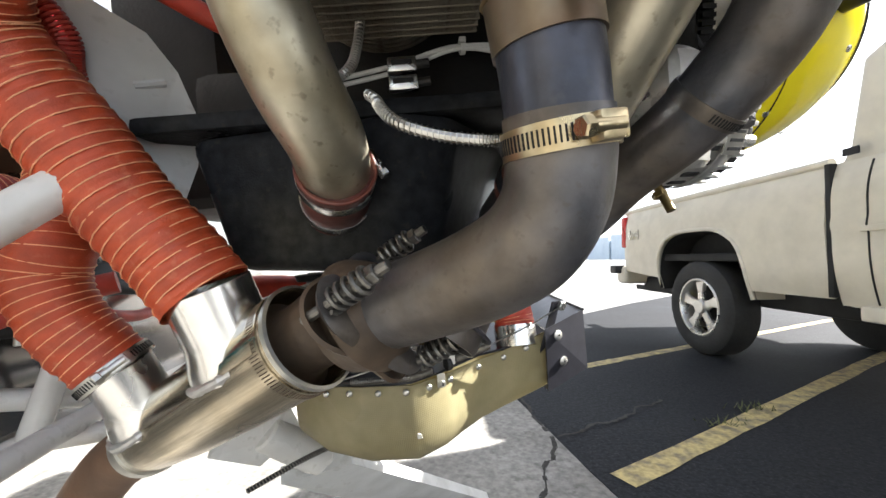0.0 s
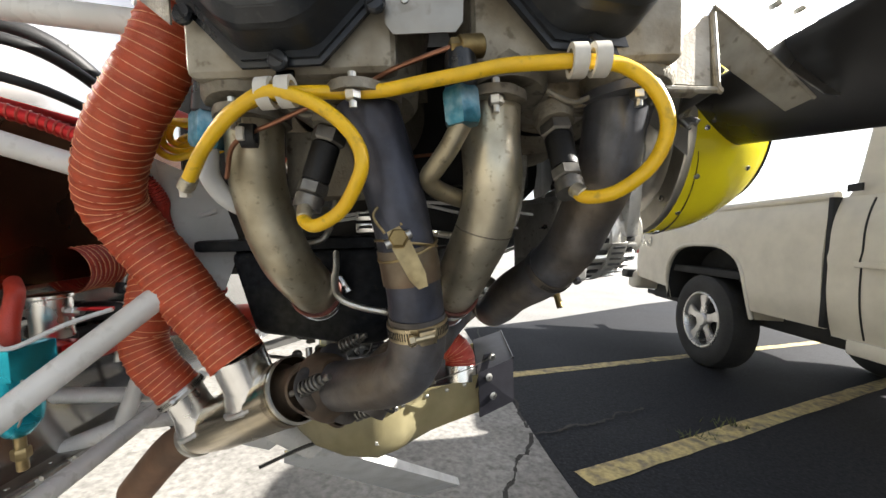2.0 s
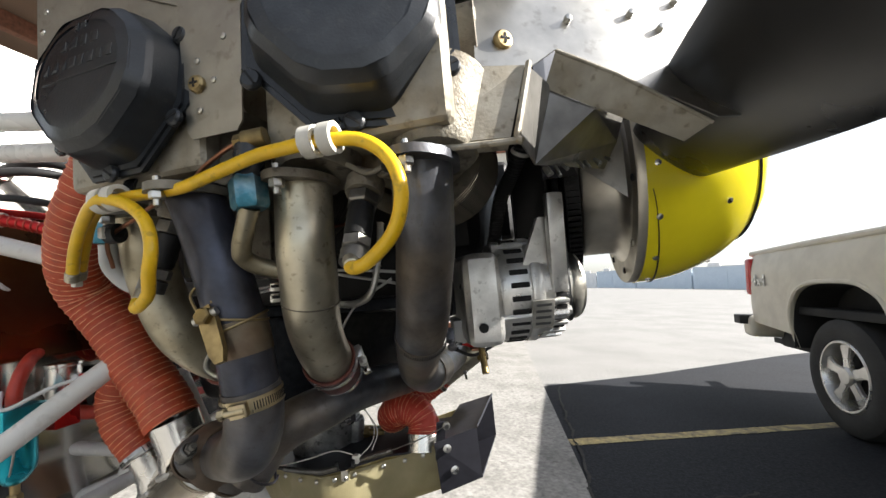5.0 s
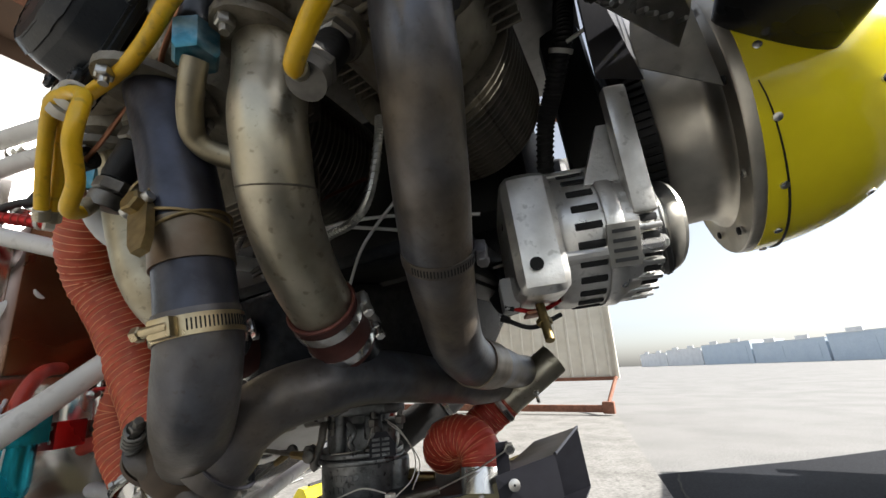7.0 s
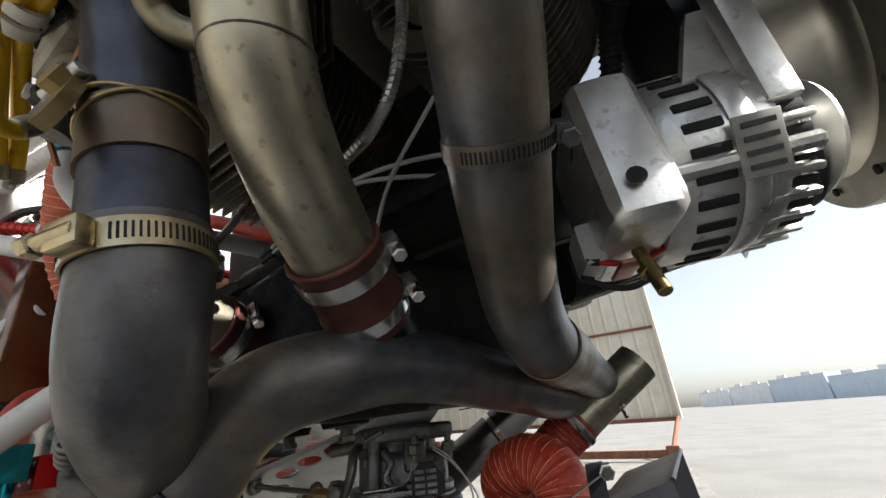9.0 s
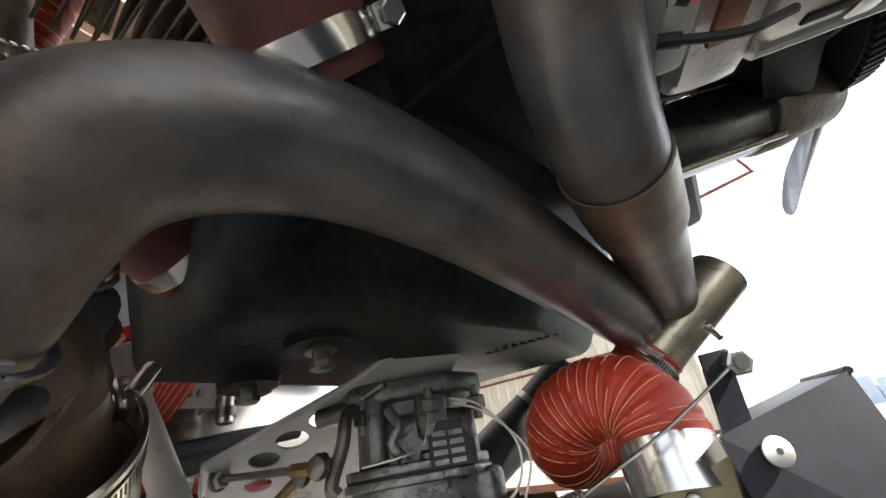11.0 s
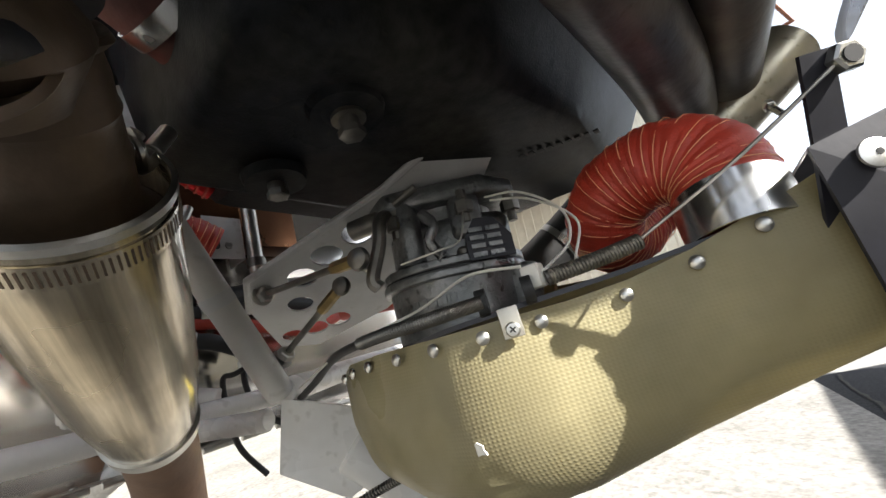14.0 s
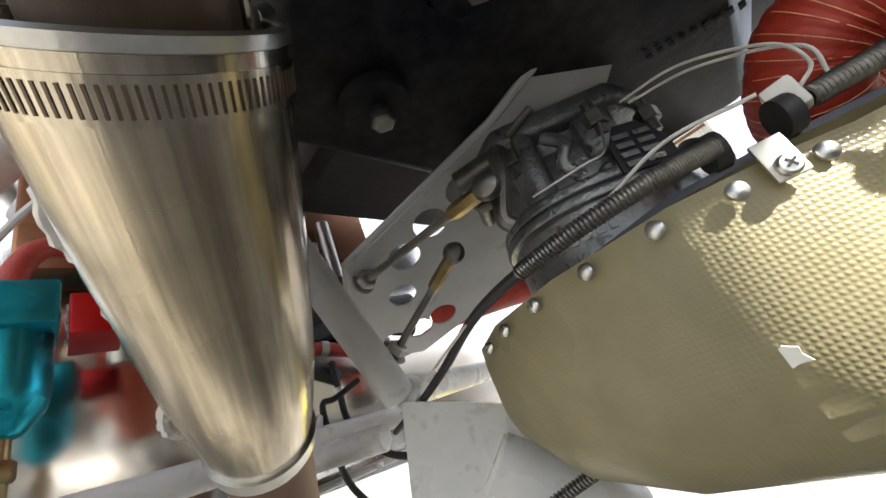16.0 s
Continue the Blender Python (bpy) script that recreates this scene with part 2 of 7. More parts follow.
BLACK_METAL = mat("black_anodised_sheet", (0.02, 0.02, 0.026), 0.42, 0.2, 0.2, 60, 0.05, 200)
# brown patches colour in the dim warm surroundings the sheet mirrors
FIREWALL = mat("reflection_browned_firewall", (0.6, 0.59, 0.57), 0.16, 1.0, 0.08, 8, 0.06, 14, (0.4, 0.32, 0.26), 0.55, 3)
ALT = mat("cast_alternator_case", (0.72, 0.71, 0.68), 0.36, 0.8, 0.12, 60, 0.15, 300, (0.42, 0.4, 0.36), 0.6, 20, speck=((0.2, 0.19, 0.16), 0.45, 120))
DARK = mat("dark_recess", (0.008, 0.008, 0.008), 0.8, 0, 0.1, 30)
COIL = mat("dark_red_enamelled_wire", (0.05, 0.012, 0.01), 0.4, 0, 0.2, 90)
ASPHALT = mat("weathered_asphalt", (0.2, 0.195, 0.185), 0.9, 0, 0.3, 60, 0.6, 90, (0.15, 0.147, 0.14), 0.6, 0.9, speck=((0.28, 0.27, 0.26), 0.5, 120))
# asphalt darkened to deepen the shade round the truck
SHADED_ASPHALT = mat("shade_dark_asphalt", (0.014, 0.015, 0.018), 0.8, 0, 0.45, 60, 0.5, 90, (0.024, 0.025, 0.027), 0.6, 0.9, spec=0.15, speck=((0.05, 0.05, 0.05), 0.5, 120))
CONCRETE = mat("pale_concrete", (0.23, 0.222, 0.205), 0.88, 0, 0.3, 45, 0.4, 70, (0.16, 0.153, 0.14), 0.75, 2.5, speck=((0.1, 0.095, 0.085), 0.6, 22))
LINE = mat("worn_cream_line_paint", (0.46, 0.36, 0.15), 0.8, 0, 0.25, 60, 0.3, 90, (0.16, 0.14, 0.1), 0.9, 16)
CRACK = mat("dirt_in_crack", (0.03, 0.028, 0.024), 0.95, 0, 0.3, 40)
WEED = mat("dry_weeds", (0.09, 0.1, 0.035), 0.8, 0, 0.3, 40)
TRUCK = mat("pewter_beige_car_paint", (0.6, 0.56, 0.465), 0.42, 0.05, 0.03, 20, coat=0.06)
TRUCK_DARK = mat("black_wheel_well", (0.012, 0.012, 0.012), 0.8, 0, 0.1, 30)
TYRE = mat("tyre_rubber", (0.02, 0.02, 0.02), 0.75, 0, 0.2, 50, 0.2, 150)
ALLOY = mat("silver_alloy_wheel", (0.62, 0.61, 0.58), 0.3, 0.8, 0.06, 30)
CHROME = mat("chrome", (0.8, 0.8, 0.8), 0.1, 1.0, 0.03, 30)
WINDOW = mat("tinted_window", (0.02, 0.026, 0.03), 0.05, 0, 0.05, 10, spec=0.8)
LAMP_RED = mat("red_lamp_lens", (0.45, 0.02, 0.02), 0.15, 0, 0.05, 30)
CORRUGATED = mat("cream_corrugated_steel", (0.66, 0.63, 0.54), 0.5, 0.0, 0.06, 6, 0.03, 60, (0.56, 0.52, 0.43), 0.6, 2)
RUST_STEEL = mat("rusty_steel", (0.2, 0.085, 0.05), 0.8, 0.1, 0.3, 30, 0.3, 120, (0.12, 0.05, 0.03), 0.7, 5)
FAR_BLUE = mat("pale_blue_metal_siding", (0.6, 0.68, 0.75), 0.6, 0, 0.05, 2, 0, second=(0.54, 0.62, 0.7), second_amount=0.6, second_scale=0.3)
FAR_WHITE = mat("white_metal_siding", (0.85, 0.85, 0.84), 0.6, 0, 0.05, 2, 0, second_scale=0.3)
ROOF = mat("brown_roof_decking", (0.12, 0.075, 0.05), 0.8, 0, 0.2, 6, 0.1, 30)
PRINT = mat("dark_print", (0.05, 0.05, 0.05), 0.6, 0, 0.1, 50)
LABEL = mat("silver_label", (0.3, 0.29, 0.26), 0.4, 0.3, 0.2, 60)


# ---- mesh tools ----
def V(*a):
    return Vector(a[0] if len(a) == 1 else a)


def finish(name, bm, material, smooth=35.0):
    me = bpy.data.meshes.new(name)
    bmesh.ops.recalc_face_normals(bm, faces=bm.faces)
    bm.to_mesh(me)
    bm.free()
    if smooth:
        me.polygons.foreach_set("use_smooth", [True] * len(me.polygons))
        me.set_sharp_from_angle(angle=radians(smooth))
    me.materials.append(material)
    return me


def part(name, bm, material, parent=None, label="", smooth=35.0):
    """One mesh object, a part of the thing that parents it."""
    ob = new(name, finish(name, bm, material, smooth))
    if parent:
        ob.parent = parent
    if label:
        ob["label"] = label
    return ob


def thing(name, label, category, at=(0, 0, 0), group="", kind=""):
    ob = new(name)
    ob.location = at
    ob.empty_display_size = 0.02
    tagged(ob, label, category, group, kind)
    bpy.context.view_layer.update()
    return ob


def mesh_thing(name, bm, material, label, category, group="", kind="", smooth=35.0):
    return tagged(part(name, bm, material, None, "", smooth), label, category, group, kind)


def smooth_path(pts, per=8):
    """A rounded path through the points."""
    P = [V(p) for p in pts]
    P = [2 * P[0] - P[1]] + P + [2 * P[-1] - P[-2]]
    out = []
    for i in range(1, len(P) - 2):
        a, b, c, d = P[i - 1:i + 3]
        for k in range(per):
            u = k / per
            out.append(0.5 * (2 * b + (c - a) * u + (2 * a - 5 * b + 4 * c - d) * u * u + (3 * b - a - 3 * c + d) * u ** 3))
    out.append(P[-2])
    return out


def frames(path):
    """Two directions across the path at each of its points, without twist."""
    t0 = (path[1] - path[0]).normalized()
    n = t0.orthogonal().normalized()
    out = []
    for i, p in enumerate(path):
        t = (path[min(i + 1, len(path) - 1)] - path[max(i - 1, 0)]).normalized()
        n = (n - t * n.dot(t)).normalized()
        out.append((t, n, t.cross(n)))
    return out


def sweep(bm, path, radius, seg=20, caps=True, squash=1.0):
    """A round bar along a path; radius is a number or a function of the place along it (0 to 1)."""
    fr, rings = frames(path), []
    for i, (p, (t, n, b)) in enumerate(zip(path, fr)):
        r = radius(i / (len(path) - 1)) if callable(radius) else radius
        rings.append([bm.verts.new(p + n * math.cos(a) * r + b * math.sin(a) * r * squash) for a in (2 * math.pi * k / seg for k in range(seg))])
    for a, b in zip(rings, rings[1:]):
        for k in range(seg):
            bm.faces.new((a[k], a[(k + 1) % seg], b[(k + 1) % seg], b[k]))
    if caps:
        bm.faces.new(rings[0][::-1])
        bm.faces.new(rings[-1])
    return rings


def tube(pts, radius, seg=20, per=8, caps=True, bm=None, squash=1.0):
    bm = bm or bmesh.new()
    sweep(bm, smooth_path(pts, per) if per else [V(p) for p in pts], radius, seg, caps, squash)
    return bm


def pipe(pts, radius, wall=0.0015, seg=28, per=8):
    """A hollow pipe, open at both ends."""
    bm = bmesh.new()
    path = smooth_path(pts, per) if per else [V(p) for p in pts]
    a, b = sweep(bm, path, radius, seg, False), sweep(bm, path, (lambda u: radius(u) - wall) if callable(radius) else radius - wall, seg, False)
    for i in (0, -1):
        for k in range(seg):
            bm.faces.new((a[i][k], a[i][(k + 1) % seg], b[i][(k + 1) % seg], b[i][k]))
    return bm


def axis_pose(p, d, up=(0, 0, 1)):
    """A pose at p whose z axis runs along d."""
    z = V(d).normalized()
    x = V(up).cross(z)
    x = x.normalized() if x.length > 1e-4 else z.orthogonal().normalized()
    y = z.cross(x)
    m = Matrix((x, y, z)).transposed().to_4x4()
    m.translation = V(p)
    return m


def lathe(profile, m=None, seg=32, bm=None, close=False):
    """A turned shape: profile of (radius, height) about the z axis of m."""
    bm = bm or bmesh.new()
    m = m or Matrix()
    rings = []
    for r, h in profile:
        if r < 1e-6:
            rings.append([bm.verts.new(m @ V(0, 0, h))])
        else:
            rings.append([bm.verts.new(m @ V(r * math.cos(a), r * math.sin(a), h)) for a in (2 * math.pi * k / seg for k in range(seg))])
    pairs = list(zip(rings, rings[1:])) + ([(rings[-1], rings[0])] if close else [])
    for a, b in pairs:
        for k in range(seg):
            f = [a[k % len(a)], a[(k + 1) % len(a)], b[(k + 1) % len(b)], b[k % len(b)]]
            u = list(dict.fromkeys(f))
            if len(u) > 2:
                bm.faces.new(u)
    for ring in () if close else (rings[0], rings[-1]):
        if len(ring) > 2:
            bm.faces.new(ring)
    return bm


def rod(p0, p1, r, seg=16, bm=None, r1=None):
    bm = bm or bmesh.new()
    d = V(p1) - V(p0)
    c = min(r, r1 or r) * 0.12
    return lathe([(r - c, 0), (r, c), (r1 or r, d.length - c), ((r1 or r) - c, d.length)], axis_pose(p0, d), seg, bm)


def box(c, s, bm=None, bevel=0.0, m=None, seg=2):
    """A block about c, of the sizes s, in the pose m."""
    bm = bm or bmesh.new()
    got = bmesh.ops.create_cube(bm, size=1.0, matrix=(m or Matrix()) @ Matrix.Translation(c) @ Matrix.Diagonal((*s, 1)))
    if bevel:
        es = {e for v in got["verts"] for e in v.link_edges}
        bmesh.ops.bevel(bm, geom=list(es), offset=bevel, segments=seg, affect="EDGES", profile=0.6)
    return bm


def plate(outline, thick, m=None, holes=(), bm=None, bevel=0.0):
    """A flat plate cut to an outline in the xy plane of m, with round holes (x, y, r), thick along z."""
    bm = bm or bmesh.new()
    m = m or Matrix()
    edges = []
    rings = [[(x, y) for x, y in outline]]
    for x, y, r in holes:
        rings.append([(x + r * math.cos(a), y + r * math.sin(a)) for a in (2 * math.pi * k / 14 for k in range(14))])
    if not holes:
        f = bm.faces.new([bm.verts.new(m @ V(x, y, 0)) for x, y in outline])
        faces = [f]
    else:
        for ring in rings:
            vs = [bm.verts.new(m @ V(x, y, 0)) for x, y in ring]
            edges += [bm.edges.new((vs[k], vs[(k + 1) % len(vs)])) for k in range(len(vs))]
        faces = [g for g in bmesh.ops.triangle_fill(bm, use_beauty=True, use_dissolve=False, edges=edges)["geom"] if isinstance(g, bmesh.types.BMFace)]
    got = bmesh.ops.extrude_face_region(bm, geom=faces)
    up = m.to_3x3() @ V(0, 0, thick)
    bmesh.ops.translate(bm, vec=up, verts=[g for g in got["geom"] if isinstance(g, bmesh.types.BMVert)])
    return bm


def plane_pose(o, x, y):
    """A pose at o whose x axis runs to the point x and whose y axis leans to the point y."""
    ux = (V(x) - V(o)).normalized()
    uz = ux.cross(V(y) - V(o)).normalized()
    m = Matrix((ux, uz.cross(ux), uz)).transposed().to_4x4()
    m.translation = V(o)
    return m


def hexagon(p, d, r, h, bm=None):
    """A bolt head or nut with chamfered corners."""
    return lathe([(r * 0.86, 0), (r, h * 0.12), (r, h * 0.85), (r * 0.82, h)], axis_pose(p, d), 6, bm)


def coil(path, radius, wire, turns, seg=6, per_turn=14, bm=None):
    """A wire wound round a path."""
    bm = bm or bmesh.new()
    fr, n = frames(path), len(path) - 1
    pts = []
    for k in range(int(turns * per_turn) + 1):
        u = k / (turns * per_turn) * n
        i = min(int(u), n - 1)
        w = u - i
        p = path[i].lerp(path[i + 1], w)
        a = fr[i][1].lerp(fr[i + 1][1], w).normalized()
        b = fr[i][2].lerp(fr[i + 1][2], w).normalized()
        g = 2 * math.pi * k / per_turn
        pts.append(p + (a * math.cos(g) + b * math.sin(g)) * (radius(k / (turns * per_turn)) if callable(radius) else radius))
    sweep(bm, pts, wire, seg)
    return bm


def band_clamp(name, p, d, r, width, parent=None, label="", screw=None, group="", category="hose clamp", material=None, slots_on=True):
    """A worm-drive hose clamp: slotted band, screw housing and hexagon screw. screw: the way from the axis to the screw."""
    t = parent or thing(name, label, category, p, group)
    inv = Matrix() if parent else Matrix.Translation(-V(p))
    m = inv @ axis_pose(p, d)
    bm = lathe([(r, -width / 2), (r + 0.0012, -width / 2), (r + 0.0016, 0), (r + 0.0012, width / 2), (r, width / 2)], m, 36, close=True)
    s = V(screw or (0, -1, 0))
    z = V(d).normalized()
    s = (s - z * s.dot(z)).normalized()
    tang = z.cross(s)
    slots = bmesh.new()
    for k in range(22):
        for side in (-1, 1):
            a = side * (0.42 + 0.085 * k)
            q = s * math.cos(a) + tang * math.sin(a)
            box((0, 0, 0), (width * 0.55, r * 0.036, 0.0009), slots, 0, inv @ Matrix.Translation(V(p) + q * (r + 0.0013)) @ axis_pose((0, 0, 0), q, z.cross(q)))
    band = part("band", bm, material or STEEL, t, "slotted steel band") if not parent else part("clamp_band", bm, material or STEEL, t, "slotted steel clamp band")
    if slots_on:
        tagged(part("slot_pattern", slots, DARK, band), kind="stuff")
    c = V(p) + s * (r + 0.0045)
    w = part("screw_housing" if not parent else "clamp_housing", box((0, 0, 0), (width * 0.95, 0.016, 0.008), None, 0.0018, inv @ Matrix.Translation(c) @ axis_pose((0, 0, 0), s, tang)), material or STEEL, t)
    q = rod(inv @ (c - tang * 0.006 + s * 0.0015), inv @ (c + tang * 0.014 + s * 0.0015), 0.0038, 12)
    hexagon(inv @ (c + tang * 0.012 + s * 0.0015), (inv.to_3x3() @ tang), 0.0052, 0.006, q)
    part("screw" if not parent else "clamp_screw", q, material or STEEL, t)
    return t


STAINLESS = brushed("brushed_stainless", (0.6, 0.55, 0.46), (0.5, 0.4, 0.24), (-0.196, 0.083, -0.106), 0.19)


# ---- ground and surroundings ----
def build_ground():
    bm = bmesh.new()
    ring = [(-600, -600), (600, -600), (600, 900), (-600, 900)]
    bm.faces.new([bm.verts.new((x, y, 0)) for x, y in ring])
    mesh_thing("ground", bm, ASPHALT, "pale weathered asphalt of an airfield apron", "ground", kind="structure")
    bm = plate([(-11.0, -4.0), (1.53, -4.0), (0.51, 1.76), (0.13, 3.9), (-0.95, 10.0), (-11.0, 10.0)], 0.01)
    mesh_thing("pavement", bm, CONCRETE, "pale worn concrete slab before a hangar", "pavement", kind="structure")
    # shade painted as a dark plate; its far edge follows the truck's shadow
    bm = plate([(2.6, -8.0), (0.51, 1.76), (0.12, 3.85), (1.25, 4.8), (3.2, 6.7), (14.0, 16.0), (16.0, -8.0)], 0.003)
    mesh_thing("parking_bay", bm, SHADED_ASPHALT, "asphalt parking bays beside the concrete, coloured dark for the shade on them", "pavement", kind="structure")
    for name, a, d, length, w in (("road_line", V(0.66, 1.42, 0.006), V(0.859, 0.512, 0), 6.0, 0.1), ("road_line", V(0.38, 2.52, 0.006), V(0.886, 0.463, 0), 5.0, 0.09)):
        m = Matrix.Translation(a) @ Matrix.Rotation(math.atan2(d.y, d.x), 4, "Z")
        bm = bmesh.new()
        n = 30
        rnd = random.Random(int(a.y * 100))
        lo = [bm.verts.new(m @ V(length * k / n, -w / 2 + rnd.uniform(-0.006, 0.006), 0)) for k in range(n + 1)]
        hi = [bm.verts.new(m @ V(length * k / n, w / 2 + rnd.uniform(-0.006, 0.006), 0)) for k in range(n + 1)]
        for k in range(n):
            bm.faces.new((lo[k], lo[k + 1], hi[k + 1], hi[k]))
        mesh_thing(name, bm, LINE, "worn cream painted parking line on asphalt", "parking line", "parking lines", "structure")
    rnd = random.Random(4)
    bm = bmesh.new()
    for x0, y0, dx, dy, n in ((0.52, 1.75, 0.03, 0.012, 30), (0.5, 1.75, -0.012, -0.04, 22), (0.49, 1.8, -0.006, 0.06, 34)):
        p = V(x0, y0, 0.011)
        for k in range(n):
            q = p + V(dx * rnd.uniform(0.4, 1.5) + rnd.uniform(-0.012, 0.012), dy * rnd.uniform(0.4, 1.5) + rnd.uniform(-0.012, 0.012), 0)
            w = (q - p).cross(V(0, 0, 1)).normalized() * rnd.uniform(0.003, 0.011)
            bm.faces.new([bm.verts.new(v) for v in (p - w, q - w, q + w, p + w)])
            p = q
    mesh_thing("pavement_crack", bm, CRACK, "dirty branching crack at the edge of the slab", "crack", kind="stuff")
    bm = bmesh.new()
    for k in range(60):
        c = V(1.32 + rnd.gauss(0, 0.06) + (0.3 if k % 2 else 0), 1.87 + rnd.gauss(0, 0.02) + (0.17 if k % 2 else 0), 0.004)
        a, h = rnd.uniform(0, 6.28), rnd.uniform(0.01, 0.05)
        s = V(math.cos(a), math.sin(a), 0)
        w = V(-s.y, s.x, 0) * 0.004
        bm.faces.new([bm.verts.new(v) for v in (c - w, c + w, c + s * 0.03 + V(0, 0, h))])
    mesh_thing("weeds", bm, WEED, "small dry weeds growing along a painted line", "weeds", kind="stuff", smooth=0)


def corrugated(p, x, up, width, height, pitch=0.26, material=None, name="hangar_wall", parent=None):
    """A flat sheet from p with raised ribs, width along x and height along up."""
    ux, uz = V(x).normalized(), V(up).normalized()
    n = ux.cross(uz)
    m = Matrix((ux, -n, uz)).transposed().to_4x4()
    m.translation = V(p)
    part(name, box((width / 2, 0.02, height / 2), (width, 0.04, height), None, 0, m), material, parent, smooth=0)
    for k in range(int(width / pitch)):
        part("rib", plate([(-0.03, 0.0), (-0.018, -0.016), (0.018, -0.016), (0.03, 0.0)], height - 0.04, m @ Matrix.Translation((pitch * (k + 0.5), 0.0, 0.02))), material, parent, smooth=0)


def build_hangar():
    t = thing("hangar_door", "cream corrugated steel hangar door leaf hung on a rusty frame", "hangar door", (-3.0, 9.0, 0), kind="structure")
    o = -V(-3.0, 9.0, 0)
    part("door_panel", box(V(-4.05, 9.02, 3.2) + o, (6.9, 0.04, 5.2), None, 0.004), CORRUGATED, t)
    me = finish("rib", plate([(-0.03, 0.0), (0.03, 0.0), (0.018, 0.016), (-0.018, 0.016)], 5.14, Matrix.Rotation(math.pi, 4, "Z")), CORRUGATED, 0)
    for k in range(26):
        f = new("rib", me)
        f.parent, f.location = t, V(-0.72 - 0.26 * k, 8.999, 0.63) + o
    b = box(V(-4.05, 8.98, 0.6) + o, (6.9, 0.08, 0.07), None, 0.006)
    part("bottom_rail", b, RUST_STEEL, t, "rusty steel rail")
    for z in (2.3, 4.2):
        part("girt", box(V(-4.05, 8.97, z) + o, (6.9, 0.04, 0.05), None, 0.004), RUST_STEEL, t)
    part("edge_trim", box(V(-0.58, 8.99, 3.2) + o, (0.06, 0.1, 5.2), None, 0.006), CORRUGATED, t)
    t = thing("door_stop_frame", "rusty steel floor track and stop post before the hangar door", "floor track", (-3, 8.3, 0))
    o = -V(-3, 8.3, 0)
    part("track_beam", box(V(-3.9, 7.9, 0.12) + o, (6.4, 0.1, 0.12), None, 0.01), RUST_STEEL, t)
    part("post", rod(V(-0.62, 8.9, 0.62) + o, V(-0.72, 7.95, 0.16) + o, 0.035, 10), RUST_STEEL, t)
    part("stop_block", box(V(-0.7, 7.9, 0.14) + o, (0.2, 0.16, 0.2), None, 0.02), RUST_STEEL, t)
    t = thing("hangar_roof", "brown timber roof decking over steel beams of an open hangar", "roof", (-6.0, 2.0, 3.6), kind="structure")
    o = -V(-6.0, 2.0, 3.6)
    part("roof_deck", box(V(-6.3, 2.6, 3.75) + o, (8.4, 13, 0.12), None, 0.01), ROOF, t)
    for k in range(9):
        part("roof_beam", box(V(-2.4 - k * 0.85, 2.6, 3.6) + o, (0.1, 13, 0.18), None, 0.01), RUST_STEEL if k % 2 else ROOF, t)
    # wall and kerb are added out of view to hold off low sky light
    t = thing("unseen_wall", "unseen corrugated side wall and back kerb added to block sky light", "wall", (-8, 0, 0), kind="structure")
    corrugated((-4.5, -4.2, 0), (1, 0, 0), (0, 0, 1), 11.0, 3.6, 0.26, CORRUGATED, "side_wall", t)
    part("back_kerb", box((-10.4, 2.6, 0.25), (0.2, 13.0, 0.5), None, 0.01), CORRUGATED, t)
    t = thing("door_header", "cream soffit of the hangar eave with rusty edge beam and bracket", "hangar eave", (1.6, 8.3, 5.9), kind="structure")
    o = -V(1.6, 8.3, 5.9)
    part("soffit", plate([(x - 1.6, y - 8.3) for x, y in ((-1.5, 6.85), (0.9, 6.9), (2.2, 8.6), (2.59, 10.3))], 0.06, Matrix.Translation((0, 0, 0.04))), CORRUGATED, t)
    part("edge_beam", tube([(-3.1, -1.45, 0.0), (0.99, 2.0, 0.0)], 0.06, 4, 0), RUST_STEEL, t)
    for k in range(5):
        part("soffit_rib", tube([(-2.0 + 0.2 * k, -1.3 + 0.1 * k, 0.03), (-1.6 + 0.62 * k, -0.2 + 0.52 * k, 0.03)], 0.03, 4, 0), CORRUGATED, t)
    part("bracket", tube([(-0.1, 0.9, 0.0), (0.1, 0.75, -0.97), (-0.85, 0.75, -1.05), (-1.7, 0.2, -0.9)], 0.04, 6, 0), RUST_STEEL, t)


def far_block(p, q, h, material, label="pale metal hangar with a stepped roofline far across the airfield"):
    """A plain hangar whose front runs from p to q."""
    d = V(q[0] - p[0], q[1] - p[1], 0)
    w = d.length
    t = thing("far_hangar", label, "hangar", (0, 0, 0), "far hangars")
    part("wall", box((w / 2, 8, h / 2), (w, 16, h)), material, t, smooth=0)
    part("roof", box((w / 2, 8, h + 0.1), (w + 0.3, 16.3, 0.2)), FAR_WHITE, t, smooth=0)
    for k in range(2):
        part("parapet", box((w * (0.3 + 0.45 * k), -0.1, h + 0.7), (w * 0.16, 0.5, 1.6)), FAR_WHITE, t, smooth=0)
        part("door", box((w * (0.27 + 0.46 * k), -0.06, h * 0.4), (w * 0.38, 0.12, h * 0.78)), material, t, smooth=0)
    t.matrix_world = Matrix.Translation((*p, 0)) @ Matrix.Rotation(math.atan2(d.y, d.x), 4, "Z")


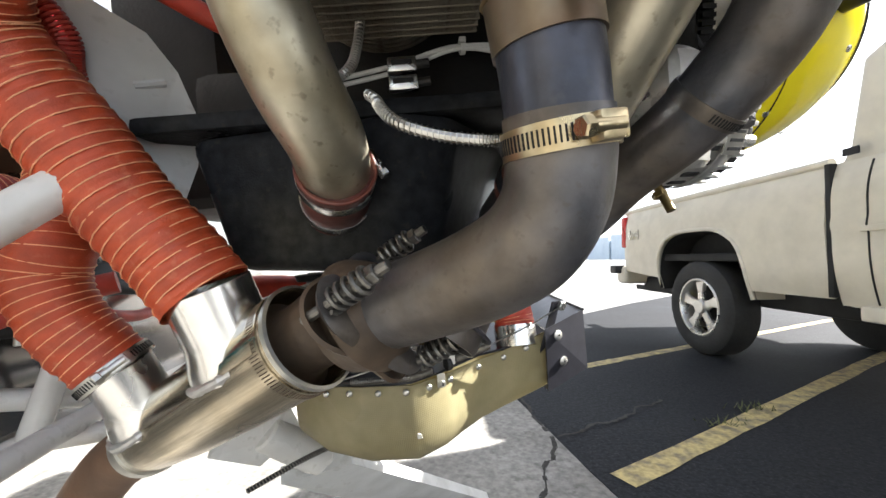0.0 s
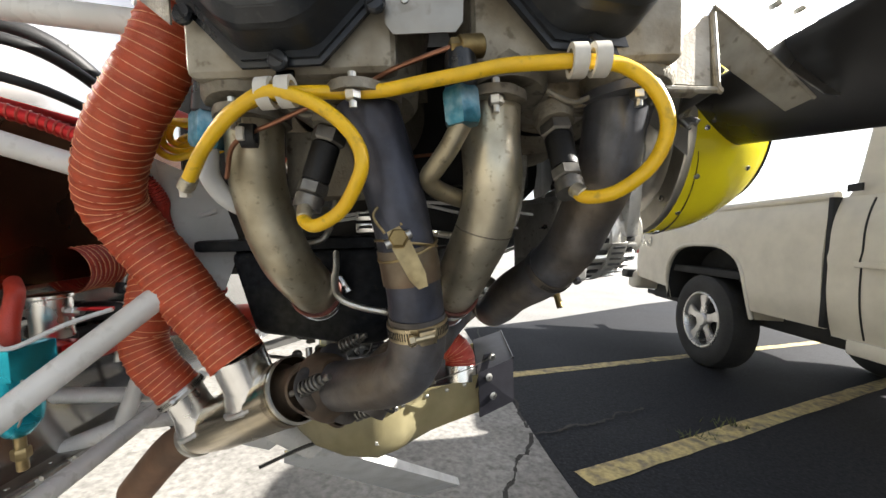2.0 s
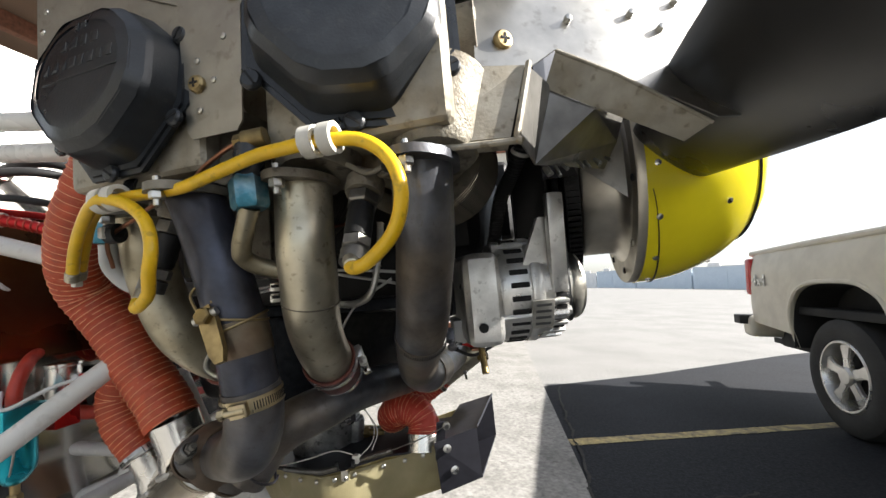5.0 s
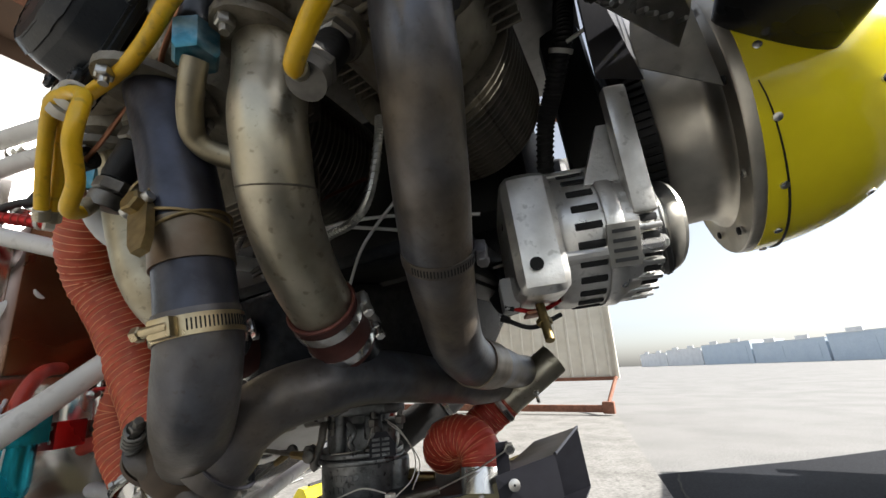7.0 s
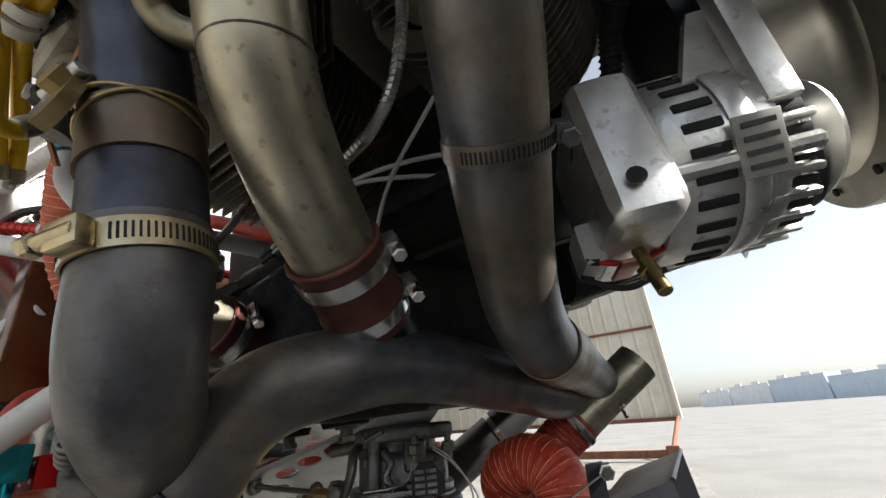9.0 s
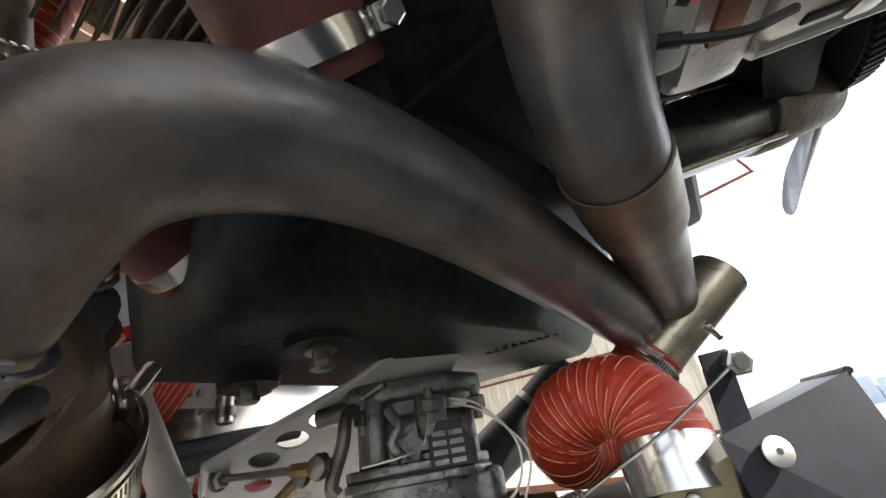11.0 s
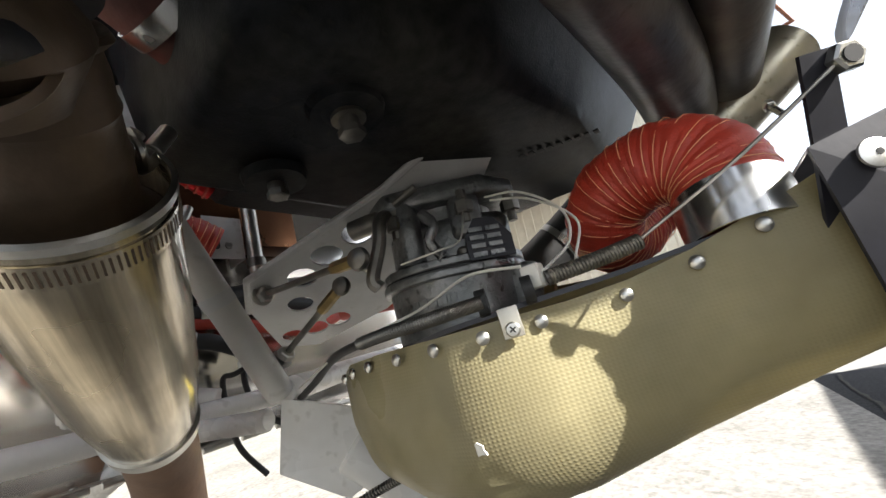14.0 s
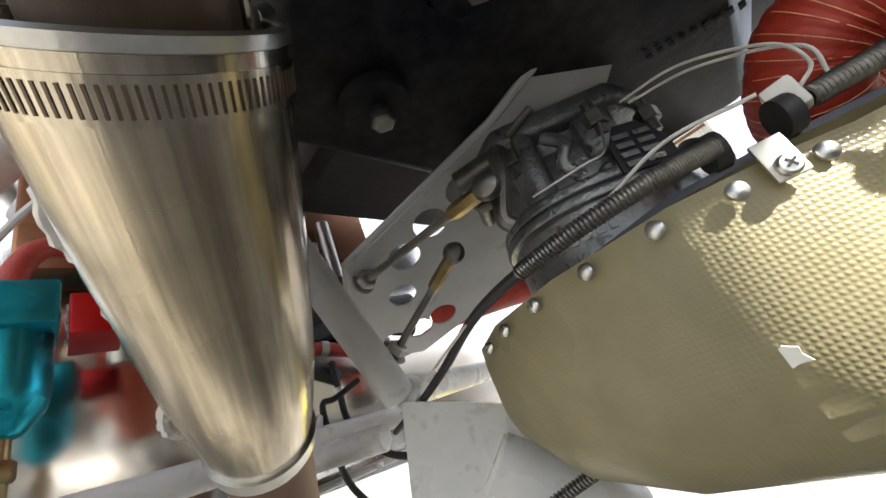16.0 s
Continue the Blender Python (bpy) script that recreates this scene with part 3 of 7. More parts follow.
# ---- the pickup truck ----
def build_truck():
    t = thing("pickup_truck", "pewter beige four wheel drive pickup truck parked on the asphalt", "pickup truck", (0, 0, 0))
    # its own frame: x forward, y to the camera's side (the near side at y = 0), z up; the rear axle at x = 0
    L, F, TOP = -1.14, 1.12, 1.3

    def side(points, y0, y1, material, name, label="", bev=0.012, parent=None):
        bm = bmesh.new()
        f = bm.faces.new([bm.verts.new((x, y0, z)) for x, z in points])
        got = bmesh.ops.extrude_face_region(bm, geom=[f])
        vs = [g for g in got["geom"] if isinstance(g, bmesh.types.BMVert)]
        bmesh.ops.translate(bm, vec=(0, y1 - y0, 0), verts=vs)
        if bev:
            bmesh.ops.bevel(bm, geom=bm.edges[:], offset=bev, segments=3, affect="EDGES", profile=0.6)
        return part(name, bm, material, parent or t, label, 40)

    def arch(cx, w, h, z0, n=24):
        """A squarish wheel opening."""
        out = []
        for k in range(n + 1):
            a = math.pi * k / n
            c, q = math.cos(a), math.sin(a)
            out.append((cx + w * math.copysign(abs(c) ** 0.62, c), z0 + h * q ** 0.62))
        return out

    def shell(points, ys, material, name, label=""):
        """A pressed bed side: a grid of columns from the lower edge to the rail, bulged between them."""
        bm = bmesh.new()
        cols, n = [], 16
        x0, x1 = ys
        xs = [x0 + (x1 - x0) * k / 60 for k in range(61)]
        for x in xs:
            u = (x - 0.02) / 0.5
            low = 0.53 if x > F else 0.5 + 0.5 * max(0.0, 1 - abs(u) ** 3.2) ** (1 / 3.2) if abs(u) < 1 else (0.56 if x > 0 else 0.6 + 0.05 * max(0.0, (-0.5 - x) / 0.6))
            col = []
            for k in range(n + 1):
                z = low + (TOP - 0.01 - low) * k / n
                y = -0.055 * max(0, (z - 1.06) / 0.24) ** 2 - 0.06 * max(0, (0.85 - z) / 0.35) ** 2 + 0.01 * math.exp(-((z - 0.95) / 0.025) ** 2) - 0.03 * max(0.0, (L + 0.18 - x) / 0.18) ** 2
                col.append(bm.verts.new((x, y, z)))
            cols.append(col)
        for ca, cb_ in zip(cols, cols[1:]):
            for k in range(n):
                bm.faces.new((ca[k], cb_[k], cb_[k + 1], ca[k + 1]))
        bm.normal_update()
        bmesh.ops.solidify(bm, geom=bm.faces[:], thickness=-0.02)
        return part(name, bm, material, t, label, 30)

    bed = [(L, 0.66), (L, TOP - 0.02), (F - 0.03, TOP), (F - 0.03, 0.56), (0.58, 0.56)] + arch(0.02, 0.5, 0.5, 0.5)[1:-1] + [(-0.52, 0.6), (L + 0.08, 0.64)]
    shell(bed, (L + 0.004, F - 0.03), TRUCK, "bed_side")
    side(bed, -1.9, -1.96, TRUCK, "bed_side")
    side([(L, 0.66), (L, TOP - 0.04), (L + 0.05, TOP - 0.04), (L + 0.05, 0.66)], -0.06, -1.9, TRUCK, "tailgate")
    side([(L + 0.05, 0.76), (F - 0.1, 0.76), (F - 0.1, 0.82), (L + 0.05, 0.82)], -0.06, -1.9, TRUCK_DARK, "bed_floor")
    side([(F - 0.1, 0.76), (F - 0.04, 0.76), (F - 0.04, TOP), (F - 0.1, TOP)], -0.06, -1.9, TRUCK, "bed_front")
    part("bed_rail", tube([(L, -0.06, TOP - 0.015), (-0.2, -0.055, TOP), (F - 0.03, -0.055, TOP + 0.003)], 0.026, 10, 6), TRUCK, t)
    bm = bmesh.new()
    sweep(bm, [V(x, -0.004 - 0.06 * max(0, (0.85 - z) / 0.35) ** 2, z) for x, z in arch(0.02, 0.515, 0.515, 0.5)], 0.016, 8)
    part("wheel_arch_lip", bm, TRUCK, t)
    side(arch(0.02, 0.5, 0.5, 0.5), -0.3, -0.34, TRUCK_DARK, "wheel_well", "", 0)
    bm = bmesh.new()
    a0 = [bm.verts.new((x, -0.03, z)) for x, z in arch(0.02, 0.5, 0.5, 0.5)]
    a1 = [bm.verts.new((x, -0.34, z)) for x, z in arch(0.02, 0.5, 0.5, 0.5)]
    for k in range(len(a0) - 1):
        bm.faces.new((a0[k], a0[k + 1], a1[k + 1], a1[k]))
    part("wheel_well_liner", bm, TRUCK_DARK, t)
    bm = bmesh.new()
    wide = arch(0.02, 0.535, 0.53, 0.5)
    a0 = [bm.verts.new((x, -0.012 - 0.06 * max(0, (0.85 - z) / 0.35) ** 2, z)) for x, z in wide]
    a1 = [bm.verts.new((x, -0.36, z)) for x, z in wide]
    for k in range(len(a0) - 1):
        bm.faces.new((a0[k], a0[k + 1], a1[k + 1], a1[k]))
    part("wheel_tub", bm, TRUCK, t)
    # cab
    cab = [(F, 0.52), (F, 1.30), (F + 0.04, 1.36), (F + 0.12, 1.80), (F + 0.3, 1.88), (2.75, 1.88), (3.45, 1.33), (4.45, 1.22), (4.57, 0.74), (4.55, 0.5), (3.95, 0.5)] + arch(3.45, 0.48, 0.48, 0.48)[1:-1] + [(2.95, 0.5)]
    side(cab, -0.065, -1.9, TRUCK, "cab", bev=0.035)
    shell(cab, (F + 0.004, 2.9), TRUCK, "door_skin")
    side([(F + 0.32, 1.36), (F + 0.34, 1.76), (F + 0.8, 1.78), (F + 0.8, 1.36)], -0.058, -0.08, WINDOW, "window", "dark tinted glass", 0.01)
    side([(F + 0.9, 1.36), (F + 0.9, 1.78), (2.6, 1.78), (3.05, 1.38)], -0.058, -0.08, WINDOW, "window", "dark tinted glass", 0.01)
    for x in (F + 0.18, F + 0.85):
        bm = bmesh.new()
        sweep(bm, [V(x, 0.0015 - 0.055 * max(0, (z - 1.06) / 0.24) ** 2 - 0.06 * max(0, (0.85 - z) / 0.35) ** 2 + 0.01 * math.exp(-((z - 0.95) / 0.025) ** 2), z) for z in [0.55 + 0.02 * k for k in range(37)]], 0.0045, 8)
        part("door_seam", bm, TRUCK_DARK, t)
    part("side_moulding", box((F + 1.0, 0.008, 0.93), (1.7, 0.012, 0.03), None, 0.005), TRUCK, t)
    side([(F + 0.06, 1.31), (F + 0.06, 1.35), (F + 0.14, 1.35), (F + 0.14, 1.31)], -0.02, -0.01, TRUCK_DARK, "door_handle", "", 0.004)
    side([(F + 0.96, 1.12), (F + 0.96, 1.17), (F + 1.12, 1.17), (F + 1.12, 1.12)], -0.02, 0.01, TRUCK_DARK, "door_handle", "", 0.008)
    part("cab_gap", box((F - 0.013, -0.075, 0.93), (0.03, 0.14, 0.72), None, 0.002), TRUCK_DARK, t)
    part("rocker_panel", box((F + 0.95, -0.05, 0.5), (1.7, 0.04, 0.08), None, 0.015), TRUCK, t)
    part("underbody", box((1.4, -0.97, 0.5), (5.2, 1.4, 0.16), None, 0.03), TRUCK_DARK, t)
    bm = box((L - 0.09, -0.97, 0.6), (0.2, 1.9, 0.2), None, 0.06, None, 4)
    part("rear_bumper", bm, TRUCK, t, "painted rear bumper")
    part("bumper_step_pad", box((L - 0.13, -0.1, 0.66), (0.14, 0.3, 0.09), None, 0.02), RUBBER, t)
    part("hitch_bar", box((L - 0.2, -0.4, 0.44), (0.4, 0.06, 0.055), None, 0.006), TRUCK_DARK, t, "black hitch bar")
    part("tail_lamp", box((L + 0.03, -0.05, 1.07), (0.1, 0.1, 0.34), None, 0.025, None, 3), LAMP_RED, t, "red tail lamp")
    cu = bpy.data.curves.new("emblem", "FONT")
    cu.body, cu.size, cu.extrude, cu.align_x = "4x4", 0.15, 0.006, "CENTER"
    me = bpy.data.meshes.new_from_object(new("emblem_source", cu))
    bpy.data.objects.remove(bpy.data.objects["emblem_source"])
    me.materials.clear()
    me.materials.append(CHROME)
    em = new("emblem", me)
    em.parent = t
    em.matrix_local = Matrix(((1, 0, 0, L + 0.26), (0, 0, 1, 0.008), (0, 1, 0, 0.98), (0, 0, 0, 1)))
    em["label"] = "chrome lettered emblem"
    for x in (0.0, 3.45):
        for y in (-0.04, -1.72):
            m = axis_pose((x, y - 0.24 if y > -1 else y + 0.2, 0.385), (0, 1 if y > -1 else -1, 0))
            prof = [(0.22, 0.0), (0.33, 0.0), (0.372, 0.02), (0.385, 0.05), (0.387, 0.11), (0.385, 0.18), (0.372, 0.215), (0.34, 0.235), (0.29, 0.24), (0.24, 0.23), (0.222, 0.2), (0.215, 0.1)]
            w = part("wheel", lathe(prof, m, 56), TYRE, t, "black road tyre on a silver alloy rim", 30)
            rim = lathe([(0.236, 0.225), (0.228, 0.234), (0.218, 0.232), (0.205, 0.2), (0.19, 0.12), (0.185, 0.06), (0.19, 0.05), (0.21, 0.19)], m, 48, close=True)
            part("rim", rim, ALLOY, w, "silver alloy rim")
            for k in range(5):
                a = 2 * math.pi * k / 5 + 0.3
                r = m @ Matrix.Rotation(a, 4, "Z")
                bm = plate([(0.04, -0.035), (0.12, -0.03), (0.205, -0.052), (0.205, 0.052), (0.12, 0.03), (0.04, 0.035)], 0.035, r @ Matrix.Translation((0, 0, 0.175)))
                bmesh.ops.bevel(bm, geom=bm.edges[:], offset=0.008, segments=2, affect="EDGES")
                part("spoke", bm, ALLOY, w)
            part("hub_cap", lathe([(0.062, 0.17), (0.062, 0.215), (0.05, 0.228), (0, 0.23)], m, 24), ALLOY, w)
            part("brake_disc", lathe([(0.17, 0.1), (0.17, 0.12), (0, 0.12)], m, 24), TRUCK_DARK, w)
    t.matrix_world = Matrix.Translation((2.062, 3.219, 0)) @ Matrix.Rotation(-1.535, 4, "Z") @ Matrix.Diagonal((1, -1, 1, 1))


build_ground()
build_hangar()
build_truck()
for k in range(8):
    u, w = k / 8, (k + 0.97) / 8
    far_block((-18 + 140 * u, 330 - 270 * u), (-18 + 140 * w, 330 - 270 * w), 8.5 + 0.8 * (k % 3), FAR_WHITE if k < 2 else FAR_BLUE)


ck = thing("wheel_chock", "yellow painted wheel chock on the ground", "wheel chock", (-1.8, 2.2, 0.01))
part("block", plate([(-0.15, 0.0), (0.15, 0.0), (0.03, 0.16), (-0.03, 0.16)], 0.34, Matrix.Rotation(radians(90), 4, "X") @ Matrix.Translation((0, 0, -0.17))), YELLOW, ck)
part("grip_bar", rod((0.0, -0.1, 0.165), (0.0, 0.1, 0.165), 0.012, 10), RUBBER, ck)
ck.scale = (0.9, 0.9, 0.9)

# ---- the engine ----
# all of the aircraft is built level in its own frame and then set on the ground as it stands, nose a little high
AROUND = set(scene.objects)
ENGINE = thing("aircraft_engine", "air cooled flat four aircraft engine with black rocker covers, cowling removed", "aircraft engine", (0, 0, 0))


def octagon(w, h, c):
    """An octagon-like outline with clipped corners."""
    x, z = w / 2, h / 2
    return [(-x, -z + c), (-x + c * 0.95, -z), (x - c * 0.95, -z), (x, -z + c), (x, z - c * 0.8), (x - c * 0.8, z), (-x + c * 0.8, z), (-x, z - c * 0.8)]


def dome(m, rings, bm=None):
    """A stack of octagons: (width, height, clip, rise)."""
    bm = bm or bmesh.new()
    loops = []
    for w, h, c, r in rings:
        loops.append([bm.verts.new(m @ V(x, z, r)) for x, z in octagon(w, h, c)])
    for a, b in zip(loops, loops[1:]):
        for k in range(8):
            bm.faces.new((a[k], a[(k + 1) % 8], b[(k + 1) % 8], b[k]))
    bm.faces.new(loops[0][::-1])
    bm.faces.new(loops[-1])
    return bm


def slotted_screw(m, r, parent, name="screw", material=None, cross=False):
    """A round screw head with a slot, about the z axis of m."""
    s = part(name, lathe([(r, 0), (r, r * 0.35), (r * 0.8, r * 0.6), (0, r * 0.68)], m, 18), material or BLACK_PAINT, parent)
    b = box((0, 0, r * 0.66), (r * (1.0 if cross else 1.5), r * 0.22, r * 0.12), None, 0, m)
    if cross:
        box((0, 0, r * 0.67), (r * 0.22, r * 1.0, r * 0.1), b, 0, m)
    part("slot", b, DARK, s)
    return s


def rocker_cover(cx, cz, y, turn, size):
    """Pressed rocker box cover: flange, gasket, dome with raised bars, screws."""
    m = Matrix.Translation((cx, y, cz)) @ Matrix.Rotation(radians(turn), 4, "Z") @ Matrix.Rotation(radians(84), 4, "X") @ Matrix.Scale(size, 4)
    bm = dome(m, [(0.176, 0.172, 0.058, 0.0), (0.176, 0.172, 0.058, 0.003), (0.166, 0.162, 0.054, 0.0035), (0.166, 0.162, 0.054, 0.0062)])
    cov = part("rocker_cover", bm, BLACK_PAINT, ENGINE, "satin black pressed rocker cover")
    d = dome(m, [(0.156, 0.152, 0.05, 0.004), (0.15, 0.146, 0.048, 0.016), (0.142, 0.138, 0.046, 0.034), (0.13, 0.126, 0.042, 0.042), (0.11, 0.106, 0.036, 0.0445)])
    bmesh.ops.bevel(d, geom=d.edges[:], offset=0.011, segments=4, affect="EDGES", profile=0.5)
    part("dome", d, BLACK_PAINT, cov, "", 80)
    part("gasket", dome(m, [(0.172, 0.168, 0.056, -0.003), (0.172, 0.168, 0.056, 0.0)]), RUBBER, cov)
    for z, w, n, h in ((0.05, 0.018, 2, 0.008), (0.033, 0.056, 4, 0.0105), (0.013, 0.096, 8, 0.0105)):
        for k in range(n):
            x = -w / 2 + w * (k + 0.5) / n
            part("raised_bar", box((x, z, 0.0445), (w / n * (0.52 + 0.16 * (k % 2)), h, 0.0016), None, 0.0006, m), BLACK_PAINT, cov)
    part("raised_bar", box((0.004, -0.002, 0.0445), (0.1, 0.0022, 0.0016), None, 0.0006, m), BLACK_PAINT, cov)
    for x, z in ((-0.078, -0.042), (0.078, -0.042), (0.0, -0.0835), (-0.078, 0.044), (0.078, 0.044)):
        slotted_screw(m @ Matrix.Translation((x, z, 0.006)) @ Matrix.Rotation(x * 9 + z * 7, 4, "Z"), 0.0085, cov)
    return cov


def cylinder(cx, cz, back, lower_fins=0):
    """Finned head and barrel behind one rocker cover."""
    h = part("cylinder_head", box((cx, 0.182 + back, cz - 0.004), (0.168, 0.064, 0.158), None, 0.02, None, 3), PAD, ENGINE, "grey cast aluminium cylinder head")
    part("rocker_box", box((cx, 0.157 + back, cz - 0.008), (0.18, 0.024, 0.156), None, 0.01, None, 3), PAD, h)
    me = finish("fin", box((0, 0, 0), (0.19, 0.0024, 0.13), None, 0.0008, None, 1), CAST, 0)
    for k in range(9):
        f = new("fin", me)
        f.parent, f.location = h, (cx + 0.012, 0.222 + back + k * 0.0105, cz + 0.0)
    part("combustion_dome", lathe([(0.05, -0.005), (0.072, 0.0), (0.078, 0.03), (0.078, 0.1), (0.07, 0.11)], axis_pose((cx + 0.01, 0.215 + back, cz - 0.03), (0, 1, 0)), 40), PAD, h)
    # barrel in the near-black shade colour
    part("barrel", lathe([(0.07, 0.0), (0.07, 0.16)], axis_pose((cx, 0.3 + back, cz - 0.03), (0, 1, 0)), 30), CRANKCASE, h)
    me = finish("barrel_fin", lathe([(0.072, 0), (0.094, 0), (0.094, 0.0022), (0.072, 0.0022)], axis_pose((0, 0, 0), (0, 1, 0)), 40, close=True), CAST, 0)
    for k in range(16):
        f = new("barrel_fin", me)
        f.parent, f.location = h, (cx, 0.31 + back + k * 0.009, cz - 0.04)
    me = finish("lower_fin", box((0, 0, 0), (0.13, 0.0022, 0.07), None, 0.0007, None, 1), CAST, 0)
    for k in range(lower_fins):
        f = new("lower_fin", me)
        f.parent, f.location = h, (cx + 0.02, 0.25 + k * 0.0095, cz - 0.147)
    # cast bosses round the ports and the plug
    for dx, y, r in ((-0.058, 0.2, 0.04), (0.062, 0.21, 0.041)):
        part("port_boss", lathe([(r - 0.004, 0.0), (r, 0.006), (r + 0.004, 0.05), (r + 0.012, 0.08)], axis_pose((cx + dx, y, cz - 0.103), (0, 0.25, 1)), 32), CAST, h)
    for k in range(4):
        part("rib", tube([(cx - 0.02 + 0.004 * k, 0.19 + 0.014 * k, cz - 0.1), (cx + 0.004 + 0.006 * k, 0.188 + 0.014 * k, cz - 0.112), (cx + 0.034, 0.19 + 0.014 * k, cz - 0.1)], 0.0026, 8, 6), CAST, h)


CA, CB, CZ = (0.008, 0.255, 1.366)
rocker_cover(CA, CZ, 0.154, -2.0, 1.0)
rocker_cover(CB, CZ + 0.016, 0.17, 17.0, 1.09)
cylinder(CA, CZ, 0.012, 10)
cylinder(CB - 0.004, CZ + 0.004, 0.02)


def flange(p, d, w, h, material, parent, name, bolts=True, up=(1, 0, 0)):
    """A two-bolt port flange with studs and nuts."""
    m = axis_pose(p, d, up)
    pts = []
    for k in range(32):
        a = 2 * math.pi * k / 32
        r = h / 2 + (w / 2 - h / 2) * abs(math.cos(a)) ** 3
        pts.append((r * math.cos(a), r * math.sin(a) * (1.0 if abs(math.cos(a)) < 0.8 else 0.9)))
    f = part(name, plate(pts, 0.008, m), material, parent)
    if bolts:
        for s in (-1, 1):
            q = rod(m @ V(s * w * 0.41, 0, -0.006), m @ V(s * w * 0.41, 0, 0.022), 0.0035, 10)
            hexagon(m @ V(s * w * 0.41, 0, 0.008), m.to_3x3() @ V(0, 0, 1), 0.0068, 0.008, q)
            part("stud_nut", q, STEEL, f)
    return f


TINTED = mat("heat_tinted_steel", (0.19, 0.155, 0.11), 0.42, 0.7, 0.2, 40, 0.1, 220, (0.12, 0.075, 0.045), 0.8, 22)
# exhaust pipes
R_EX = 0.0268
EXA = [(0.066, 0.176, 1.262), (0.074, 0.178, 1.238), (0.085, 0.182, 1.195), (0.093, 0.185, 1.16), (0.099, 0.19, 1.12), (0.103, 0.193, 1.09), (0.105, 0.196, 1.056)]
EXA_LOW = [(0.1045, 0.195, 1.066), (0.105, 0.198, 1.045), (0.1, 0.201, 1.02), (0.086, 0.209, 1.0), (0.062, 0.224, 0.986), (0.03, 0.245, 0.974), (-0.008, 0.267, 0.963)]
ex = thing("exhaust_pipe", "heat blued dark steel exhaust pipe from the rear cylinder", "exhaust pipe", (0, 0, 0), "exhaust pipes")
part("upper_pipe", pipe(EXA, R_EX), EXH_BLUE, ex, "blued steel upper pipe")
part("lower_pipe", pipe(EXA_LOW, R_EX + 0.0012), EXH, ex)
part("slip_joint", pipe([V(0.0975, 0.1885, 1.132), V(0.1, 0.1905, 1.115), V(0.102, 0.192, 1.098)], R_EX + 0.0014, seg=32, per=0), TINTED, ex, "bare heat tinted collar")
flange((0.066, 0.176, 1.266), (0, 0, -1), 0.098, 0.066, CAST, ex, "port_flange")
band_clamp("hose_clamp", (0.105, 0.1965, 1.053), V(EXA_LOW[1]) - V(EXA[4]), R_EX + 0.0015, 0.014, None, "gold worm drive hose clamp round an exhaust slip joint", (0.35, -1, 0.1), "hose clamps", material=CLAMP_GOLD)
# sensor probe band on the upper pipe
PC = V(0.0975, 0.1885, 1.132)
pc = thing("probe_clamp", "gold spring lever clamp with a temperature probe on the exhaust pipe", "hose clamp", PC, "hose clamps")
mk = axis_pose((0, 0, 0), (0.13, 0.1, -1))
for z, tilt in ((-0.002, 0.3), (0.004, -0.2)):
    ring = [mk @ Matrix.Rotation(tilt, 4, "X") @ V((R_EX + 0.0022) * math.cos(g), (R_EX + 0.0022) * math.sin(g), z) for g in (2 * math.pi * k / 40 for k in range(41))]
    part("spring_wire", tube(ring, 0.0013, 8, 0), GOLD, pc, "gold spring wire")
ml_ = axis_pose((0.004, -0.031, -0.008), (0.12, -1, 0.25), (0.3, 0, -1)) @ Matrix.Rotation(radians(98), 4, "Z")
part("lever", plate([(-0.026, -0.006), (-0.01, -0.0085), (0.02, -0.0075), (0.03, -0.004), (0.031, 0.004), (0.02, 0.0075), (-0.01, 0.0085), (-0.026, 0.006)], 0.006, ml_, bevel=0.0015), GOLD, pc, "gold plated lever")
part("pivot_pin", rod(ml_ @ V(-0.016, -0.012, 0.006), ml_ @ V(-0.016, 0.012, 0.006), 0.004, 14), STEEL, pc)
part("probe_boss", hexagon(ml_ @ V(-0.016, 0.0, 0.004), ml_.to_3x3() @ V(0, 0, 1), 0.0085, 0.009), BRASS, pc)
part("loop_end", tube([ml_ @ V(*q) for q in ((-0.026, -0.008, 0.004), (-0.044, -0.01, 0.004), (-0.05, 0.0, 0.003), (-0.044, 0.01, 0.004), (-0.026, 0.008, 0.004))], 0.0013, 8), GOLD, pc)

EXB = [(0.3, 0.205, 1.264), (0.297, 0.209, 1.224), (0.293, 0.218, 1.191), (0.283, 0.236, 1.158), (0.271, 0.258, 1.121), (0.25, 0.3, 1.085), (0.225, 0.36, 1.054), (0.21, 0.405, 1.026), (0.204, 0.46, 1.008), (0.2, 0.55, 1.0), (0.193, 0.64, 0.99), (0.19, 0.72, 0.986)]
ex = thing("exhaust_pipe", "dark brown steel exhaust pipe from the front cylinder", "exhaust pipe", (0, 0, 0), "exhaust pipes")
EXBP = smooth_path(EXB, 8)
part("upper_pipe", pipe(EXBP[:64], lambda u: 0.029 - 0.001 * u, per=0), EXH, ex)
part("lower_pipe", pipe(EXBP[60:], lambda u: 0.0275 - 0.002 * u, per=0), EXH, ex)
part("slip_joint", pipe([EXBP[63], EXBP[66], EXBP[69]], 0.0298, seg=32, per=0), TINTED, ex, "bare steel slip joint")
flange((0.3, 0.205, 1.267), (0, 0, -1), 0.104, 0.07, EXH, ex, "port_flange")
band_clamp("hose_clamp", (0.256, 0.289, 1.093), V(EXB[5]) - V(EXB[4]), 0.029, 0.011, None, "darkened hose clamp round the front exhaust pipe", (1.0, -0.1, 0.25), "hose clamps", material=EXH)

